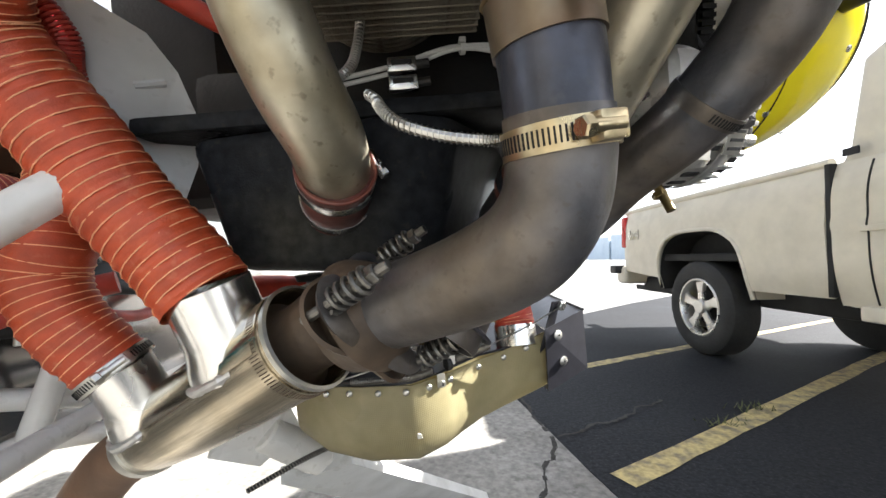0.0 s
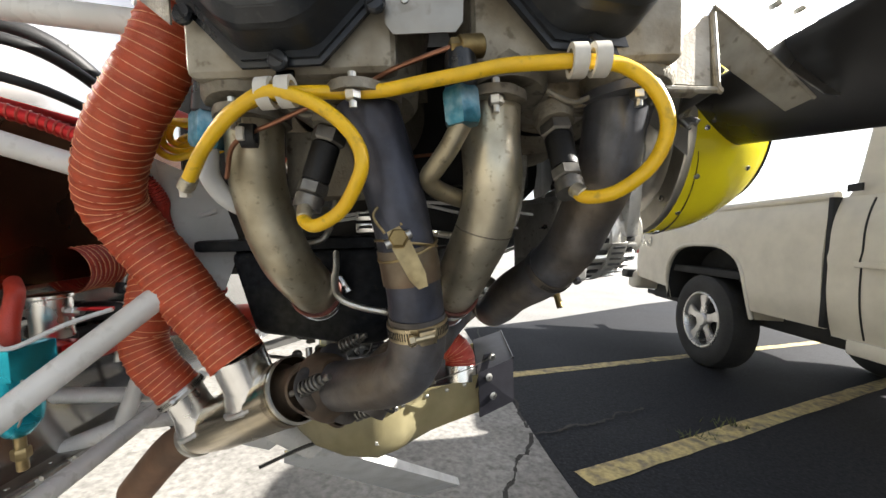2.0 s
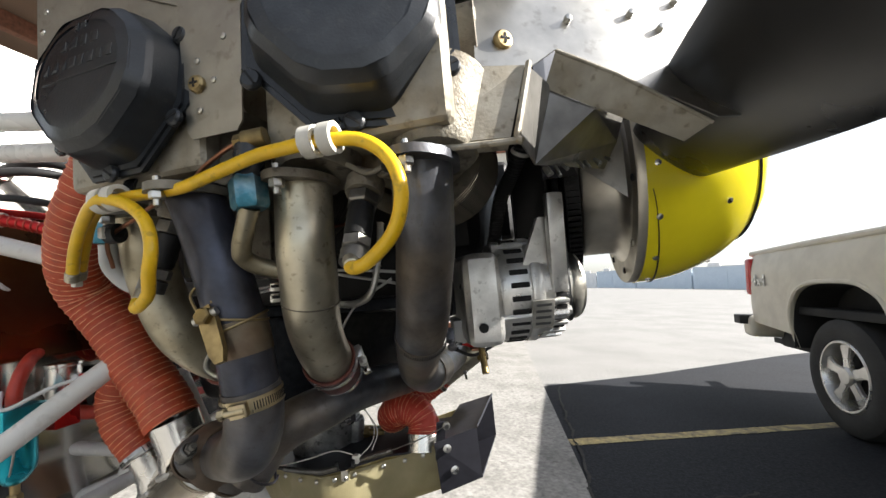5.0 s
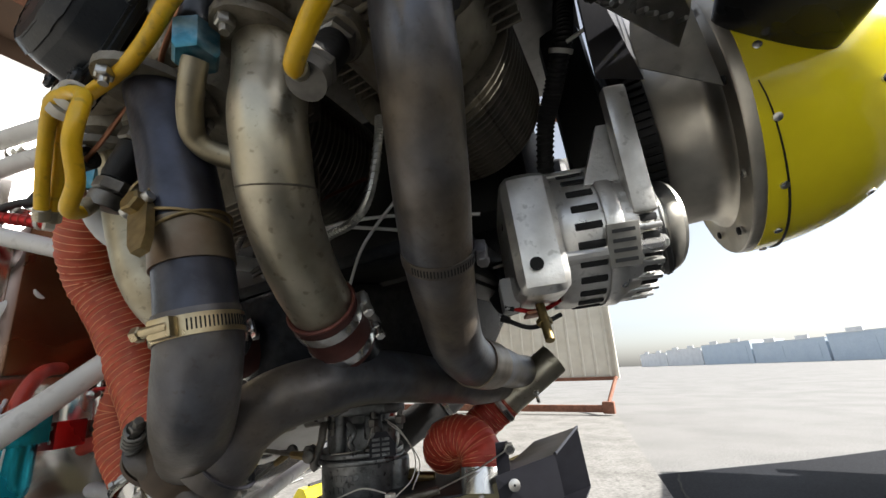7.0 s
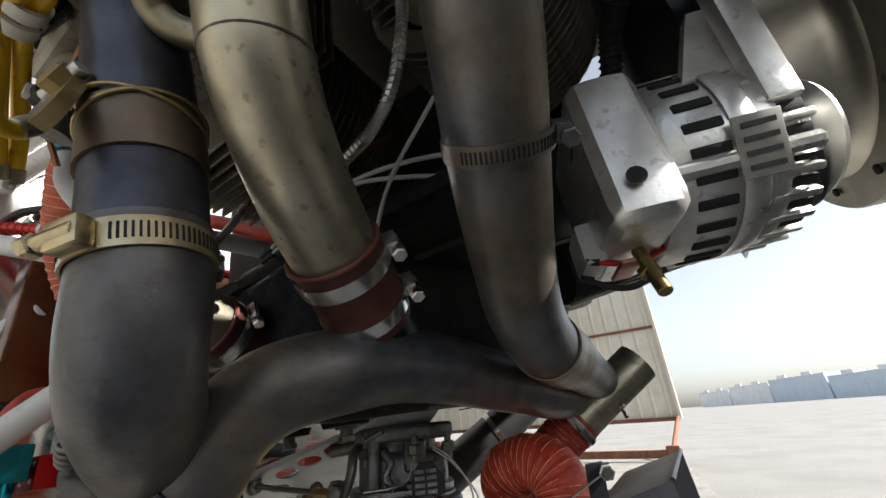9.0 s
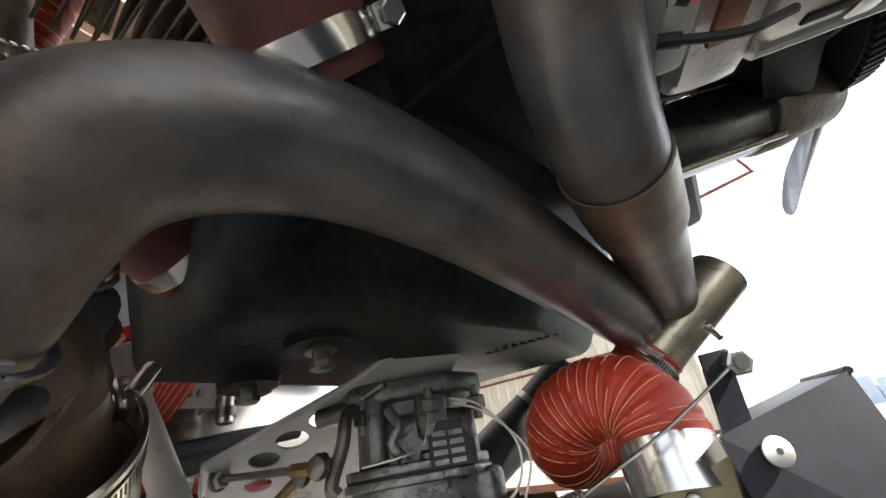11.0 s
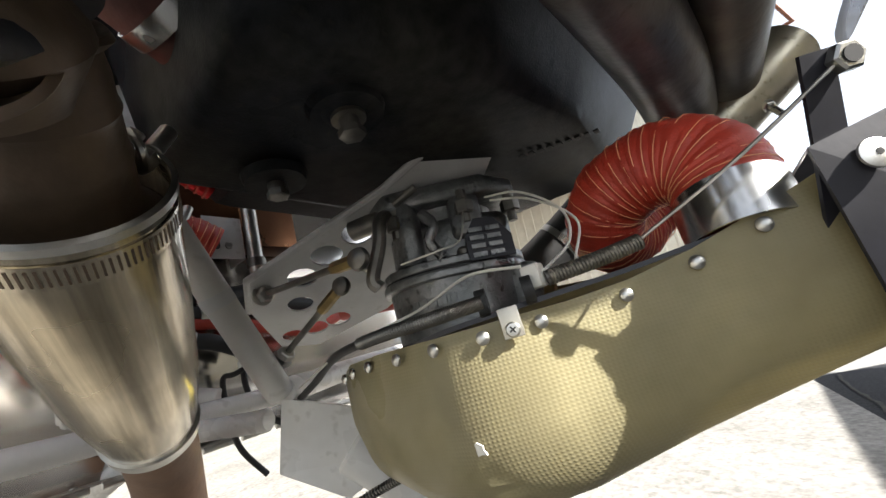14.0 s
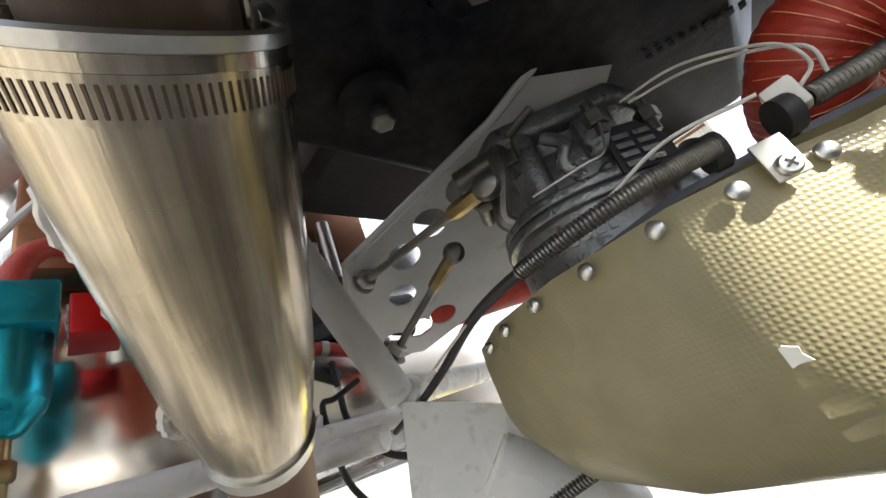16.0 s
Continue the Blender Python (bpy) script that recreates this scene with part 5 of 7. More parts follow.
# bracket with lightening holes behind the carburettor
mp = plane_pose((-0.216, 0.46, 0.945), (-0.067, 0.512, 0.9775), (-0.268, 0.562, 0.901))
inv = mp.inverted()


def flat(*p):
    q = inv @ V(*p)
    return (q.x, q.y)


holes = [(*flat(*p), 1.15 * r) for p, r in (((-0.123, 0.525, 0.97), 0.0135), ((-0.161, 0.515, 0.964), 0.0135), ((-0.2, 0.511, 0.961), 0.013), ((-0.239, 0.529, 0.943), 0.012), ((-0.247, 0.58, 0.909), 0.013), ((-0.268, 0.562, 0.901), 0.0125), ((-0.292, 0.5465, 0.903), 0.0115))]
br = thing("control_bracket", "pale grey control cable bracket with lightening holes", "bracket", (0, 0, 0))
web = [flat(*p) for p in ((-0.216, 0.46, 0.945), (-0.067, 0.512, 0.9775), (0.0007, 0.517, 0.972), (0.02, 0.57, 0.955), (-0.07, 0.62, 0.92), (-0.2, 0.62, 0.88), (-0.3, 0.585, 0.885), (-0.318, 0.545, 0.896), (-0.262, 0.483, 0.934))]
part("web", plate(web, 0.002, mp, holes), GREY_PAINT, br)
part("flange_edge", tube([mp @ V(*web[8], 0), mp @ V(*web[0], 0), mp @ V(*web[1], 0), mp @ V(*web[2], 0)], 0.0036, 8, 0), GREY_PAINT, br)
for s, p0, p1 in ((1, (-0.2254, 0.4783, 0.933), (-0.0738, 0.4742, 0.9148)), (2, (-0.2358, 0.4935, 0.8687), (-0.1492, 0.5146, 0.9164))):
    ct = thing("control_rod", "steel throttle control rod with brass end fitting", "control rod", (0, 0, 0), "control rods")
    d = (V(p1) - V(p0)).normalized()
    part("rod", rod(p0, p1, 0.0032, 12), STEEL_DARK, ct)
    part("lock_nut", hexagon(V(p0) + d * 0.004, d, 0.0085, 0.008), STEEL, ct)
    part("washer", lathe([(0.003, 0), (0.0105, 0), (0.0105, 0.0015), (0.003, 0.0015)], axis_pose(V(p0), d), 20, close=True), STEEL, ct)
    part("rod_end", hexagon(V(p1) - d * 0.034, d, 0.0055, 0.03), BRASS, ct, "brass rod end")
    part("ball", lathe([(0.002, -0.007), (0.008, -0.004), (0.0095, 0), (0.008, 0.004), (0.002, 0.007)], axis_pose(p1, (0.3, -1, 0)), 18), STEEL_DARK, ct)

# air box of glass cloth below the carburettor
sc = thing("air_box", "yellow green glass fibre air intake scoop with rivets", "air scoop", (0.0, 0.5, 0.8))
o = -V(0.0, 0.5, 0.8)
bm = bmesh.new()
stations = [(-0.165, 0.535, 0.64, 0.8, 0.832), (-0.152, 0.5, 0.66, 0.765, 0.838), (-0.115, 0.477, 0.67, 0.742, 0.842), (-0.06, 0.459, 0.675, 0.731, 0.842), (0.0, 0.454, 0.68, 0.73, 0.84), (0.035, 0.473, 0.685, 0.735, 0.84),
            (0.06, 0.496, 0.69, 0.74, 0.84), (0.09, 0.517, 0.7, 0.747, 0.842), (0.125, 0.526, 0.71, 0.757, 0.848), (0.16, 0.53, 0.72, 0.768, 0.857), (0.19, 0.536, 0.725, 0.776, 0.866)]
rings = []
for x, y0, y1, z0, z1 in stations:
    ring, h = [], z1 - z0
    r = min(0.062, h * 0.5)
    ring.append((x, y0 + 0.002, z1))
    ring.append((x, y0, z1 - min(0.02, 0.2 * h)))
    for k in range(9):
        a = math.pi * (1 + 0.5 * k / 8)
        ring.append((x, y0 + r + r * math.cos(a), z0 + r + r * math.sin(a)))
    for k in range(9):
        a = math.pi * (1.5 + 0.5 * k / 8)
        ring.append((x, y1 - r + r * math.cos(a), z0 + r + r * math.sin(a)))
    ring.append((x, y1, z1))
    rings.append([bm.verts.new(V(p) + o) for p in ring])
for a, b in zip(rings, rings[1:]):
    for k in range(len(a) - 1):
        bm.faces.new((a[k], a[k + 1], b[k + 1], b[k]))
bm.faces.new(rings[0])
bmesh.ops.subdivide_edges(bm, edges=bm.edges[:], cuts=1, use_grid_fill=True)
bm.normal_update()
bmesh.ops.solidify(bm, geom=bm.faces[:], thickness=0.003)
part("scoop_shell", bm, GLASS_FIBRE, sc, "woven glass fibre shell", 70)
lid = plate([(-0.145, 0.0), (-0.06, -0.036), (0.0, -0.041), (0.035, -0.022), (0.09, 0.022), (0.185, 0.045), (0.185, 0.2), (-0.145, 0.14)], 0.003, Matrix.Translation((0, 0, 0.041)) @ Matrix.Rotation(radians(-3.2), 4, "Y"))
part("top_plate", lid, BLACK_METAL, sc, "black metal top plate")
RIV = [(-0.128, 0.482, 0.833), (-0.105, 0.472, 0.835), (-0.075, 0.462, 0.836), (-0.04, 0.455, 0.835), (-0.007, 0.452, 0.834), (0.02, 0.463, 0.833), (0.047, 0.483, 0.833), (0.087, 0.514, 0.834), (0.124, 0.5245, 0.84), (0.157, 0.5285, 0.848)]
for p in RIV:
    part("rivet", lathe([(0.004, 0), (0.0038, 0.0012), (0.0028, 0.0022), (0.001, 0.0026)], axis_pose(V(p) + o, (0.55 if 0.01 < p[0] < 0.09 else 0.12 if p[0] > 0.09 else -0.15, -1, 0.05)), 14), STEEL, sc)
pc = V(0.035, 0.4715, 0.834) + o
md = axis_pose(pc, (0.5, -1, 0))
part("cable_clamp", box((0, 0.003, 0.001), (0.0115, 0.017, 0.002), None, 0.0009, md), SATIN, sc, "bent aluminium cable clamp")
slotted_screw(md @ Matrix.Translation((0, -0.001, 0.002)) @ Matrix.Rotation(0.5, 4, "Z"), 0.0042, sc, "clamp_screw", STEEL, True)
for s in (-1, 1):
    part("rubber_grommet", lathe([(0.004, 0), (0.008, 0.0), (0.008, 0.006), (0.004, 0.006)], axis_pose(pc + V(0.012 * s - 0.004, 0.004 + 0.006 * s, 0.018), (1, 0.5, 0)), 16), RUBBER, sc)
rnd = random.Random(3)
part("paint_fleck", plate([(rr * math.cos(a), rr * math.sin(a)) for rr, a in ((0.004 * rnd.uniform(0.5, 1.3), 2 * math.pi * k / 11) for k in range(11))], 0.0008, axis_pose(V(0.003, 0.456, 0.779) + o, (0, -1, -0.1))), WHITE_PLASTIC, sc, "white paint fleck")
# black inlet duct
bm = bmesh.new()
ring0 = [(0.183, 0.518, 0.874), (0.185, 0.532, 0.782), (0.185, 0.715, 0.782), (0.183, 0.715, 0.874)]
ring1 = [(0.252, 0.555, 0.888), (0.254, 0.56, 0.8), (0.254, 0.74, 0.8), (0.252, 0.74, 0.888)]
A = [bm.verts.new(V(p) + o) for p in ring0]
B = [bm.verts.new(V(p) + o) for p in ring1]
for k in range(3):
    bm.faces.new((A[k], A[k + 1], B[k + 1], B[k]))
bm.faces.new((A[3], A[0], B[0], B[3]))
bm.normal_update()
bmesh.ops.solidify(bm, geom=bm.faces[:], thickness=0.002)
part("inlet_duct", bm, BLACK_METAL, sc, "black sheet metal inlet", 0)
part("inlet_lip", tube([V(p) + o for p in (ring1[0], ring1[3])], 0.0022, 8, 0), BLACK_METAL, sc)
for p in ((0.203, 0.527, 0.862), (0.211, 0.536, 0.822)):
    n = V(0.5, -1, 0.05)
    w = part("washer", lathe([(0.0014, 0.0), (0.0072, 0), (0.007, 0.0012), (0.0045, 0.002), (0.0014, 0.0022)], axis_pose(V(p) + o, n), 24, close=True), SHINY, sc, "dished aluminium washer")
    part("pin", lathe([(0.0016, 0), (0.0016, 0.0024), (0, 0.0025)], axis_pose(V(p) + o, n), 10), DARK, w)
part("inlet_stub", pipe([V(0.15, 0.552, 0.846) + o, V(0.15, 0.56, 0.874) + o], 0.0298, seg=36, per=0), SHINY, sc, "polished hose stub")
st = thing("strap_bracket", "dark steel strap standing on the inlet with a nut", "bracket", (0.19, 0.53, 0.866))
part("strap", plate([(-0.0085, -0.03), (0.0085, -0.026), (0.0075, 0.05), (-0.0075, 0.05)], 0.002, plane_pose((0, 0, 0), (0.83, 0.5, 0.0), (0.35, -0.25, 1))), BLACK_METAL, st)
part("nut", hexagon((0.0165, -0.0115, 0.039), (0.5, -0.83, -0.2), 0.0072, 0.006), STEEL, st, "hexagon nut with a dark hole")
part("hole", lathe([(0.004, 0), (0.004, 0.0006)], axis_pose((0.0196, -0.0166, 0.0378), (0.5, -0.83, -0.2)), 12), DARK, st)

# spring sheathed cable to the air box
cbs = thing("control_cable", "spring sheathed control cable clipped to the air box", "cable", (0, 0, 0), "cables")
path = smooth_path([(-0.36, 0.56, 0.82), (-0.25, 0.51, 0.825), (-0.18, 0.49, 0.838), (-0.115, 0.466, 0.85), (-0.055, 0.452, 0.852), (0.0, 0.452, 0.851), (0.024, 0.466, 0.852)], 8)
part("sheath", tube(path, 0.0032, 10, 0), RUBBER, cbs)
part("spring", coil(path[30:], 0.0036, 0.0009, 62, 5, 10), STEEL_DARK, cbs)
path = smooth_path([(0.055, 0.49, 0.855), (0.08, 0.505, 0.857), (0.104, 0.518, 0.86)], 8)
part("sheath", tube(path, 0.003, 10, 0), RUBBER, cbs)
part("spring", coil(path, 0.004, 0.001, 30, 5, 10), STEEL_DARK, cbs)
part("nylon_block", box((0.05, 0.487, 0.858), (0.011, 0.011, 0.014), None, 0.002), WHITE_PLASTIC, cbs)
part("core_wire", tube([(0.102, 0.517, 0.86), (0.16, 0.515, 0.882), (0.206, 0.514, 0.904)], 0.001, 6, 6), STEEL, cbs)

# short open pipe above the red hose
sp = thing("heat_riser_pipe", "short open ended grey steel pipe clamped to the red hose", "pipe", (0, 0, 0), "exhaust pipes")
part("pipe", pipe([(0.15, 0.69, 0.94), (0.19, 0.706, 0.966), (0.241, 0.727, 0.999)], 0.027, per=0, seg=36), ALU_TUBE, sp)
part("bolt", hexagon((0.207, 0.693, 0.952), (0.2, -0.5, -0.8), 0.005, 0.006, rod((0.207, 0.693, 0.952), (0.212, 0.684, 0.936), 0.0028, 8)), STEEL, sp)

# alternator
al = thing("alternator", "silver cast alternator with vented case and a black belt pulley", "alternator", (0.36, 0.47, 1.11))
ma = axis_pose((0, 0, 0), (1, 0, 0))
part("rear_shield", box((-0.05, -0.012, -0.005), (0.045, 0.118, 0.108), None, 0.016, None, 3), ALT, al, "smooth pressed rear shield")
part("shield_hole", lathe([(0.0055, 0), (0.0055, 0.0008)], axis_pose((-0.055, -0.0752, -0.035), (0, -1, 0)), 14), DARK, al)
part("case", lathe([(0.04, -0.03), (0.06, -0.03), (0.064, -0.024), (0.064, 0.03), (0.058, 0.046), (0.045, 0.055), (0.02, 0.056)], ma, 48), ALT, al, "vented cast case")
for ring_x, r0 in ((-0.006, 0.0645), (0.038, 0.061)):
    for k in range(26):
        a = 2 * math.pi * k / 26
        q = Matrix.Rotation(a, 4, "X")
        part("vent_slot", box((ring_x, 0, r0 - 0.0005), (0.022, 0.0062, 0.003), None, 0.001, q), DARK, al)
for k in range(26):
    a = 2 * math.pi * (k + 0.5) / 26
    part("vent_rib", box((0.038, 0, 0.0615), (0.026, 0.005, 0.006), None, 0.0015, Matrix.Rotation(a, 4, "X")), ALT, al)
part("case_band", lathe([(0.0655, 0.008), (0.0665, 0.01), (0.0665, 0.02), (0.0655, 0.022)], ma, 48, close=True), ALT, al)
part("label_plate", box((0.018, -0.067, 0.0), (0.026, 0.002, 0.036), None, 0.001, Matrix.Rotation(0.42, 4, "X")), LABEL, al, "printed silver label")
for k in range(4):
    part("print_bar", box((0.018, -0.0684, -0.012 + 0.008 * k), (0.018, 0.001, 0.003), None, 0, Matrix.Rotation(0.42, 4, "X")), PRINT, al)
part("bracket", box((0.04, -0.06, 0.06), (0.02, 0.014, 0.115), None, 0.004, Matrix.Rotation(0.1, 4, "X")), ALT, al, "cast adjusting arm")
part("terminal_stud", hexagon((-0.052, -0.03, -0.073), (0, -0.5, -1), 0.0068, 0.006, rod((-0.052, -0.026, -0.06), (-0.052, -0.042, -0.092), 0.0042, 12)), BRASS, al)
part("terminal_tag", box((-0.058, -0.012, -0.066), (0.013, 0.036, 0.003), None, 0.001), COPPER, al)
part("plug_socket", box((-0.075, 0.0, -0.045), (0.016, 0.04, 0.03), None, 0.004), GREY_PAINT, al)
part("pulley", lathe([(0.02, 0.056), (0.042, 0.058), (0.044, 0.062), (0.036, 0.07), (0.044, 0.078), (0.042, 0.082), (0.012, 0.084)], ma, 40), STEEL, al)
part("coil_winding", lathe([(0.056, -0.018), (0.0605, -0.016), (0.0605, 0.004), (0.056, 0.006)], ma, 40, close=True), COIL, al)
part("fan_disc", lathe([(0.015, 0.05), (0.052, 0.052), (0.052, 0.0555), (0.015, 0.057)], ma, 40), SHINY, al)

part("arm_web", plate([(-0.012, 0.03), (0.03, 0.03), (0.028, 0.085), (0.012, 0.085)], 0.01, Matrix.Translation((0.012, -0.048, 0.0)) @ Matrix.Rotation(radians(90), 4, "X")), ALT, al, "cast mounting web")
for k in range(4):
    g = 0.5 + k * math.pi / 2
    part("case_bolt", hexagon((0.05, 0.056 * math.cos(g), 0.056 * math.sin(g)), (1, 0, 0), 0.006, 0.006, rod((-0.03, 0.062 * math.cos(g), 0.062 * math.sin(g)), (0.05, 0.062 * math.cos(g), 0.062 * math.sin(g)), 0.006, 10)), ALT, al)
al.location = (0.345, 0.482, 1.127)
al.rotation_euler = (0, 0, radians(20))
al.scale = (1.2, 1.2, 1.2)

# ring gear, belt, spinner, propeller: axis through (y, z)
PY, PZ = 0.715, 1.325
fl = thing("flywheel", "black toothed starter ring gear with a drive belt", "flywheel", (0.455, PY, PZ))
bm = lathe([(0.08, -0.012), (0.185, -0.012), (0.185, 0.012), (0.08, 0.012)], ma, 90, close=True)
for k in range(110):
    box((0, 0, 0.188), (0.02, 0.0058, 0.008), bm, 0, Matrix.Rotation(2 * math.pi * k / 110, 4, "X"))
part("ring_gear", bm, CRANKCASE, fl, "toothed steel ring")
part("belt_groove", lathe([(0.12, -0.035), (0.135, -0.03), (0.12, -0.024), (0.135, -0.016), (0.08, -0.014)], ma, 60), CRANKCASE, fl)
c0, c1, r0, r1 = V(0.427, PY, PZ), V(0.43, 0.512, 1.127), 0.133, 0.05
d = (c1 - c0)
ang = math.atan2(d.z, d.y)
off = math.acos((r0 - r1) / math.hypot(d.y, d.z))
loop = [V(0.428, c0.y + r0 * math.cos(a), c0.z + r0 * math.sin(a)) for a in np.linspace(ang + off, ang + 2 * math.pi - off, 50)]
loop += [V(0.428, c1.y + r1 * math.cos(a), c1.z + r1 * math.sin(a)) for a in np.linspace(ang - off, ang + off, 18)]
bm = bmesh.new()
sweep(bm, loop + [loop[0]], 0.006, 8, False)
mesh_thing("drive_belt", bm, RUBBER, "black rubber alternator drive belt", "belt")

SX, SR, TIP = 0.56, 0.213, 0.8
spn = thing("spinner", "glossy yellow propeller spinner with a polished metal backplate", "spinner", (SX, PY, PZ))
part("backplate", lathe([(0.02, -0.088), (0.148, -0.088), (0.15, -0.085), (0.15, -0.035), (0.153, -0.026), (0.159, -0.018), (0.166, -0.015), (0.169, -0.011), (0.195, -0.01), (SR - 0.003, -0.012), (SR - 0.001, -0.009), (SR - 0.001, 0.004), (0.1, 0.004)], ma, 96), SATIN, spn, "satin aluminium backplate")
for k in range(10):
    g = 2 * math.pi * k / 10 + 0.2
    part("backplate_bolt", lathe([(0.006, 0), (0.006, 0.003), (0.003, 0.004), (0, 0.004)], axis_pose((-0.012, 0.188 * math.cos(g), 0.188 * math.sin(g)), (-1, 0, 0)), 12), DARK if k % 3 else STEEL, spn)
part("hub_extension", lathe([(0.085, -0.1), (0.09, -0.095), (0.09, -0.062), (0.1, -0.06), (0.1, -0.056), (0.05, -0.056)], ma, 48), ALU_TUBE, spn)
bm = bmesh.new()
seg, n, rings = 96, 26, []
for i in range(n + 1):
    u = i / n
    x = 0.002 + (TIP - SX) * u
    r = SR * math.sqrt(max(0.0, 1 - u ** 2.1)) if i < n else 0.004
    rings.append([bm.verts.new((x, r * math.cos(2 * math.pi * k / seg), r * math.sin(2 * math.pi * k / seg))) for k in range(seg)])
for a, b in zip(rings, rings[1:]):
    for k in range(seg):
        bm.faces.new((a[k], a[(k + 1) % seg], b[(k + 1) % seg], b[k]))
bm.normal_update()
bmesh.ops.solidify(bm, geom=bm.faces[:], thickness=0.002)
part("shell", bm, YELLOW, spn, "glossy yellow shell", 50)
for k in range(16):
    a = 2 * math.pi * k / 16 + 0.12
    for x, rr in ((0.018, SR * 0.998),):
        part("spinner_screw", lathe([(0.0052, 0), (0.0048, 0.002), (0.0015, 0.003)], Matrix.Rotation(a, 4, "X") @ Matrix.Translation((x, 0, rr)), 12), SHINY, spn)


def shell_point(u, g):
    """A place just above the spinner shell: u along it, g round it."""
    r = SR * math.sqrt(1 - u ** 2.1) + 0.0006
    return V(0.002 + (TIP - SX) * u, r * math.cos(g), r * math.sin(g))


bm = bmesh.new()
sweep(bm, [shell_point(0.74, 2 * math.pi * k / 48) for k in range(49)], 0.0032, 6, False, 0.3)
part("tip_seam", bm, DARK, spn, "dark joint line")
for g0 in (math.pi + 0.3, 0.3):
    part("shell_joint", tube([shell_point(0.03 + 0.12 * (k / 24) ** 0.7, g0 + 1.9 * k / 24) for k in range(25)], lambda u: 0.0006 + 0.002 * u, 6, 0), DARK, spn, "dark diagonal joint in the shell")
for g in (math.pi + 0.5, math.pi + 1.3, 0.5, 1.3):
    q = shell_point(0.5, g)
    part("spinner_screw", lathe([(0.0052, 0), (0.0048, 0.002), (0.0015, 0.003)], axis_pose(q, (0.35, math.cos(g), math.sin(g))), 12), SHINY, spn)

pr = thing("propeller", "two bladed propeller with black painted blades", "propeller", (0.6, PY, PZ))
for s, nm in ((-1, "blade"), (1, "blade")):
    bm = bmesh.new()
    rings = []
    for i in range(22):
        u = i / 21
        y = 0.1 + u * 1.01
        chord = 0.115 + 0.04 * math.sin(min(1.0, u * 2.2) * math.pi / 2)
        chord *= 1 - 0.75 * max(0, u - 0.78) / 0.22 * max(0, u - 0.78) / 0.22
        th = 0.07 * (1 - u) ** 2.2 + 0.008
        tw = radians(52 - 36 * u) * 1
        ring = []
        for k in range(24):
            a = 2 * math.pi * k / 24
            cx, cz = chord / 2 * math.cos(a), th / 2 * math.sin(a) * (1.0 if math.sin(a) > 0 else 0.6)
            ring.append(bm.verts.new((cx * math.sin(tw) - cz * math.cos(tw) * -1 * 0 + cz * math.cos(tw), s * y, -s * cx * math.cos(tw) * -1 + cz * math.sin(tw) * s * -1)))
        rings.append(ring)
    for a, b in zip(rings, rings[1:]):
        for k in range(24):
            bm.faces.new((a[k], a[(k + 1) % 24], b[(k + 1) % 24], b[k]))
    bm.faces.new(rings[0])
    bm.faces.new(rings[-1])
    part(nm, bm, PROP, pr, "", 60)
pr.rotation_euler = (radians(2.5), 0, 0)
part("hub", lathe([(0.07, -0.05), (0.08, -0.04), (0.08, 0.04), (0.07, 0.05)], ma, 40), PROP, pr)

# starter
sm = thing("starter_motor", "black starter motor with a grey cast nose", "starter motor", (0.225, 0.648, 1.125))
d = V(0.12, 0.1, 0.031).normalized()
ms = axis_pose((0, 0, 0), d)
part("motor_body", lathe([(0.03, -0.045), (0.041, -0.042), (0.042, -0.03), (0.042, 0.16), (0.04, 0.163)], ms, 40), BLACK_PAINT, sm, "glossy black cylindrical body")
part("end_band", lathe([(0.0422, -0.03), (0.0432, -0.028), (0.0432, -0.016), (0.0422, -0.014)], ms, 40, close=True), BLACK_PAINT, sm)
part("nose", lathe([(0.043, 0.163), (0.046, 0.168), (0.046, 0.2), (0.042, 0.235), (0.04, 0.275), (0.03, 0.29), (0.0, 0.294)], ms, 36), CAST, sm, "grey cast nose")
part("nose_web", box((0.02, 0.0, 0.215), (0.05, 0.05, 0.08), None, 0.012, ms, 3), CAST, sm)
for g in (2.4, 4.4):
    part("through_bolt", rod(ms @ V(0.046 * math.cos(g), 0.046 * math.sin(g), -0.05), ms @ V(0.046 * math.cos(g), 0.046 * math.sin(g), 0.17), 0.0035, 10), STEEL, sm)

# baffles
bf = thing("engine_baffle", "riveted sheet aluminium cooling baffle round the cylinders", "baffle", (0, 0, 0))
my = Matrix.Translation((0, 0.152, 0)) @ Matrix.Rotation(radians(90), 4, "X")
part("centre_plate", plate([(0.092, 1.312), (0.098, 1.304), (0.148, 1.304), (0.154, 1.312), (0.158, 1.42), (0.2, 1.47), (0.2, 1.6), (0.02, 1.6), (0.02, 1.47), (0.085, 1.44)], 0.0016, my @ Matrix.Translation((0, 0, 0.004))), SATIN_PLATE, bf, "flat plate between the covers")
part("upper_plate", plate([(-0.115, 1.4), (0.334, 1.4), (0.334, 1.62), (-0.115, 1.62)], 0.0016, my @ Matrix.Translation((0, 0, 0.001))), SATIN_PLATE, bf)
for k in range(9):
    part("rivet", lathe([(0.0035, 0), (0.003, 0.0012), (0.0008, 0.0016)], my @ Matrix.Translation((-0.106 + 0.006 * (k % 2), 1.42 + 0.022 * k, 0.0026)), 10), STEEL, bf)
part("rear_plate", plate([(0.0, 0.05), (0.0, 0.36), (0.06, 0.36), (0.06, 0.09)], 0.0016, plane_pose((-0.085, 0.15, 1.27), (-0.185, 0.215, 1.27), (-0.085, 0.15, 1.4))), CAST, bf)
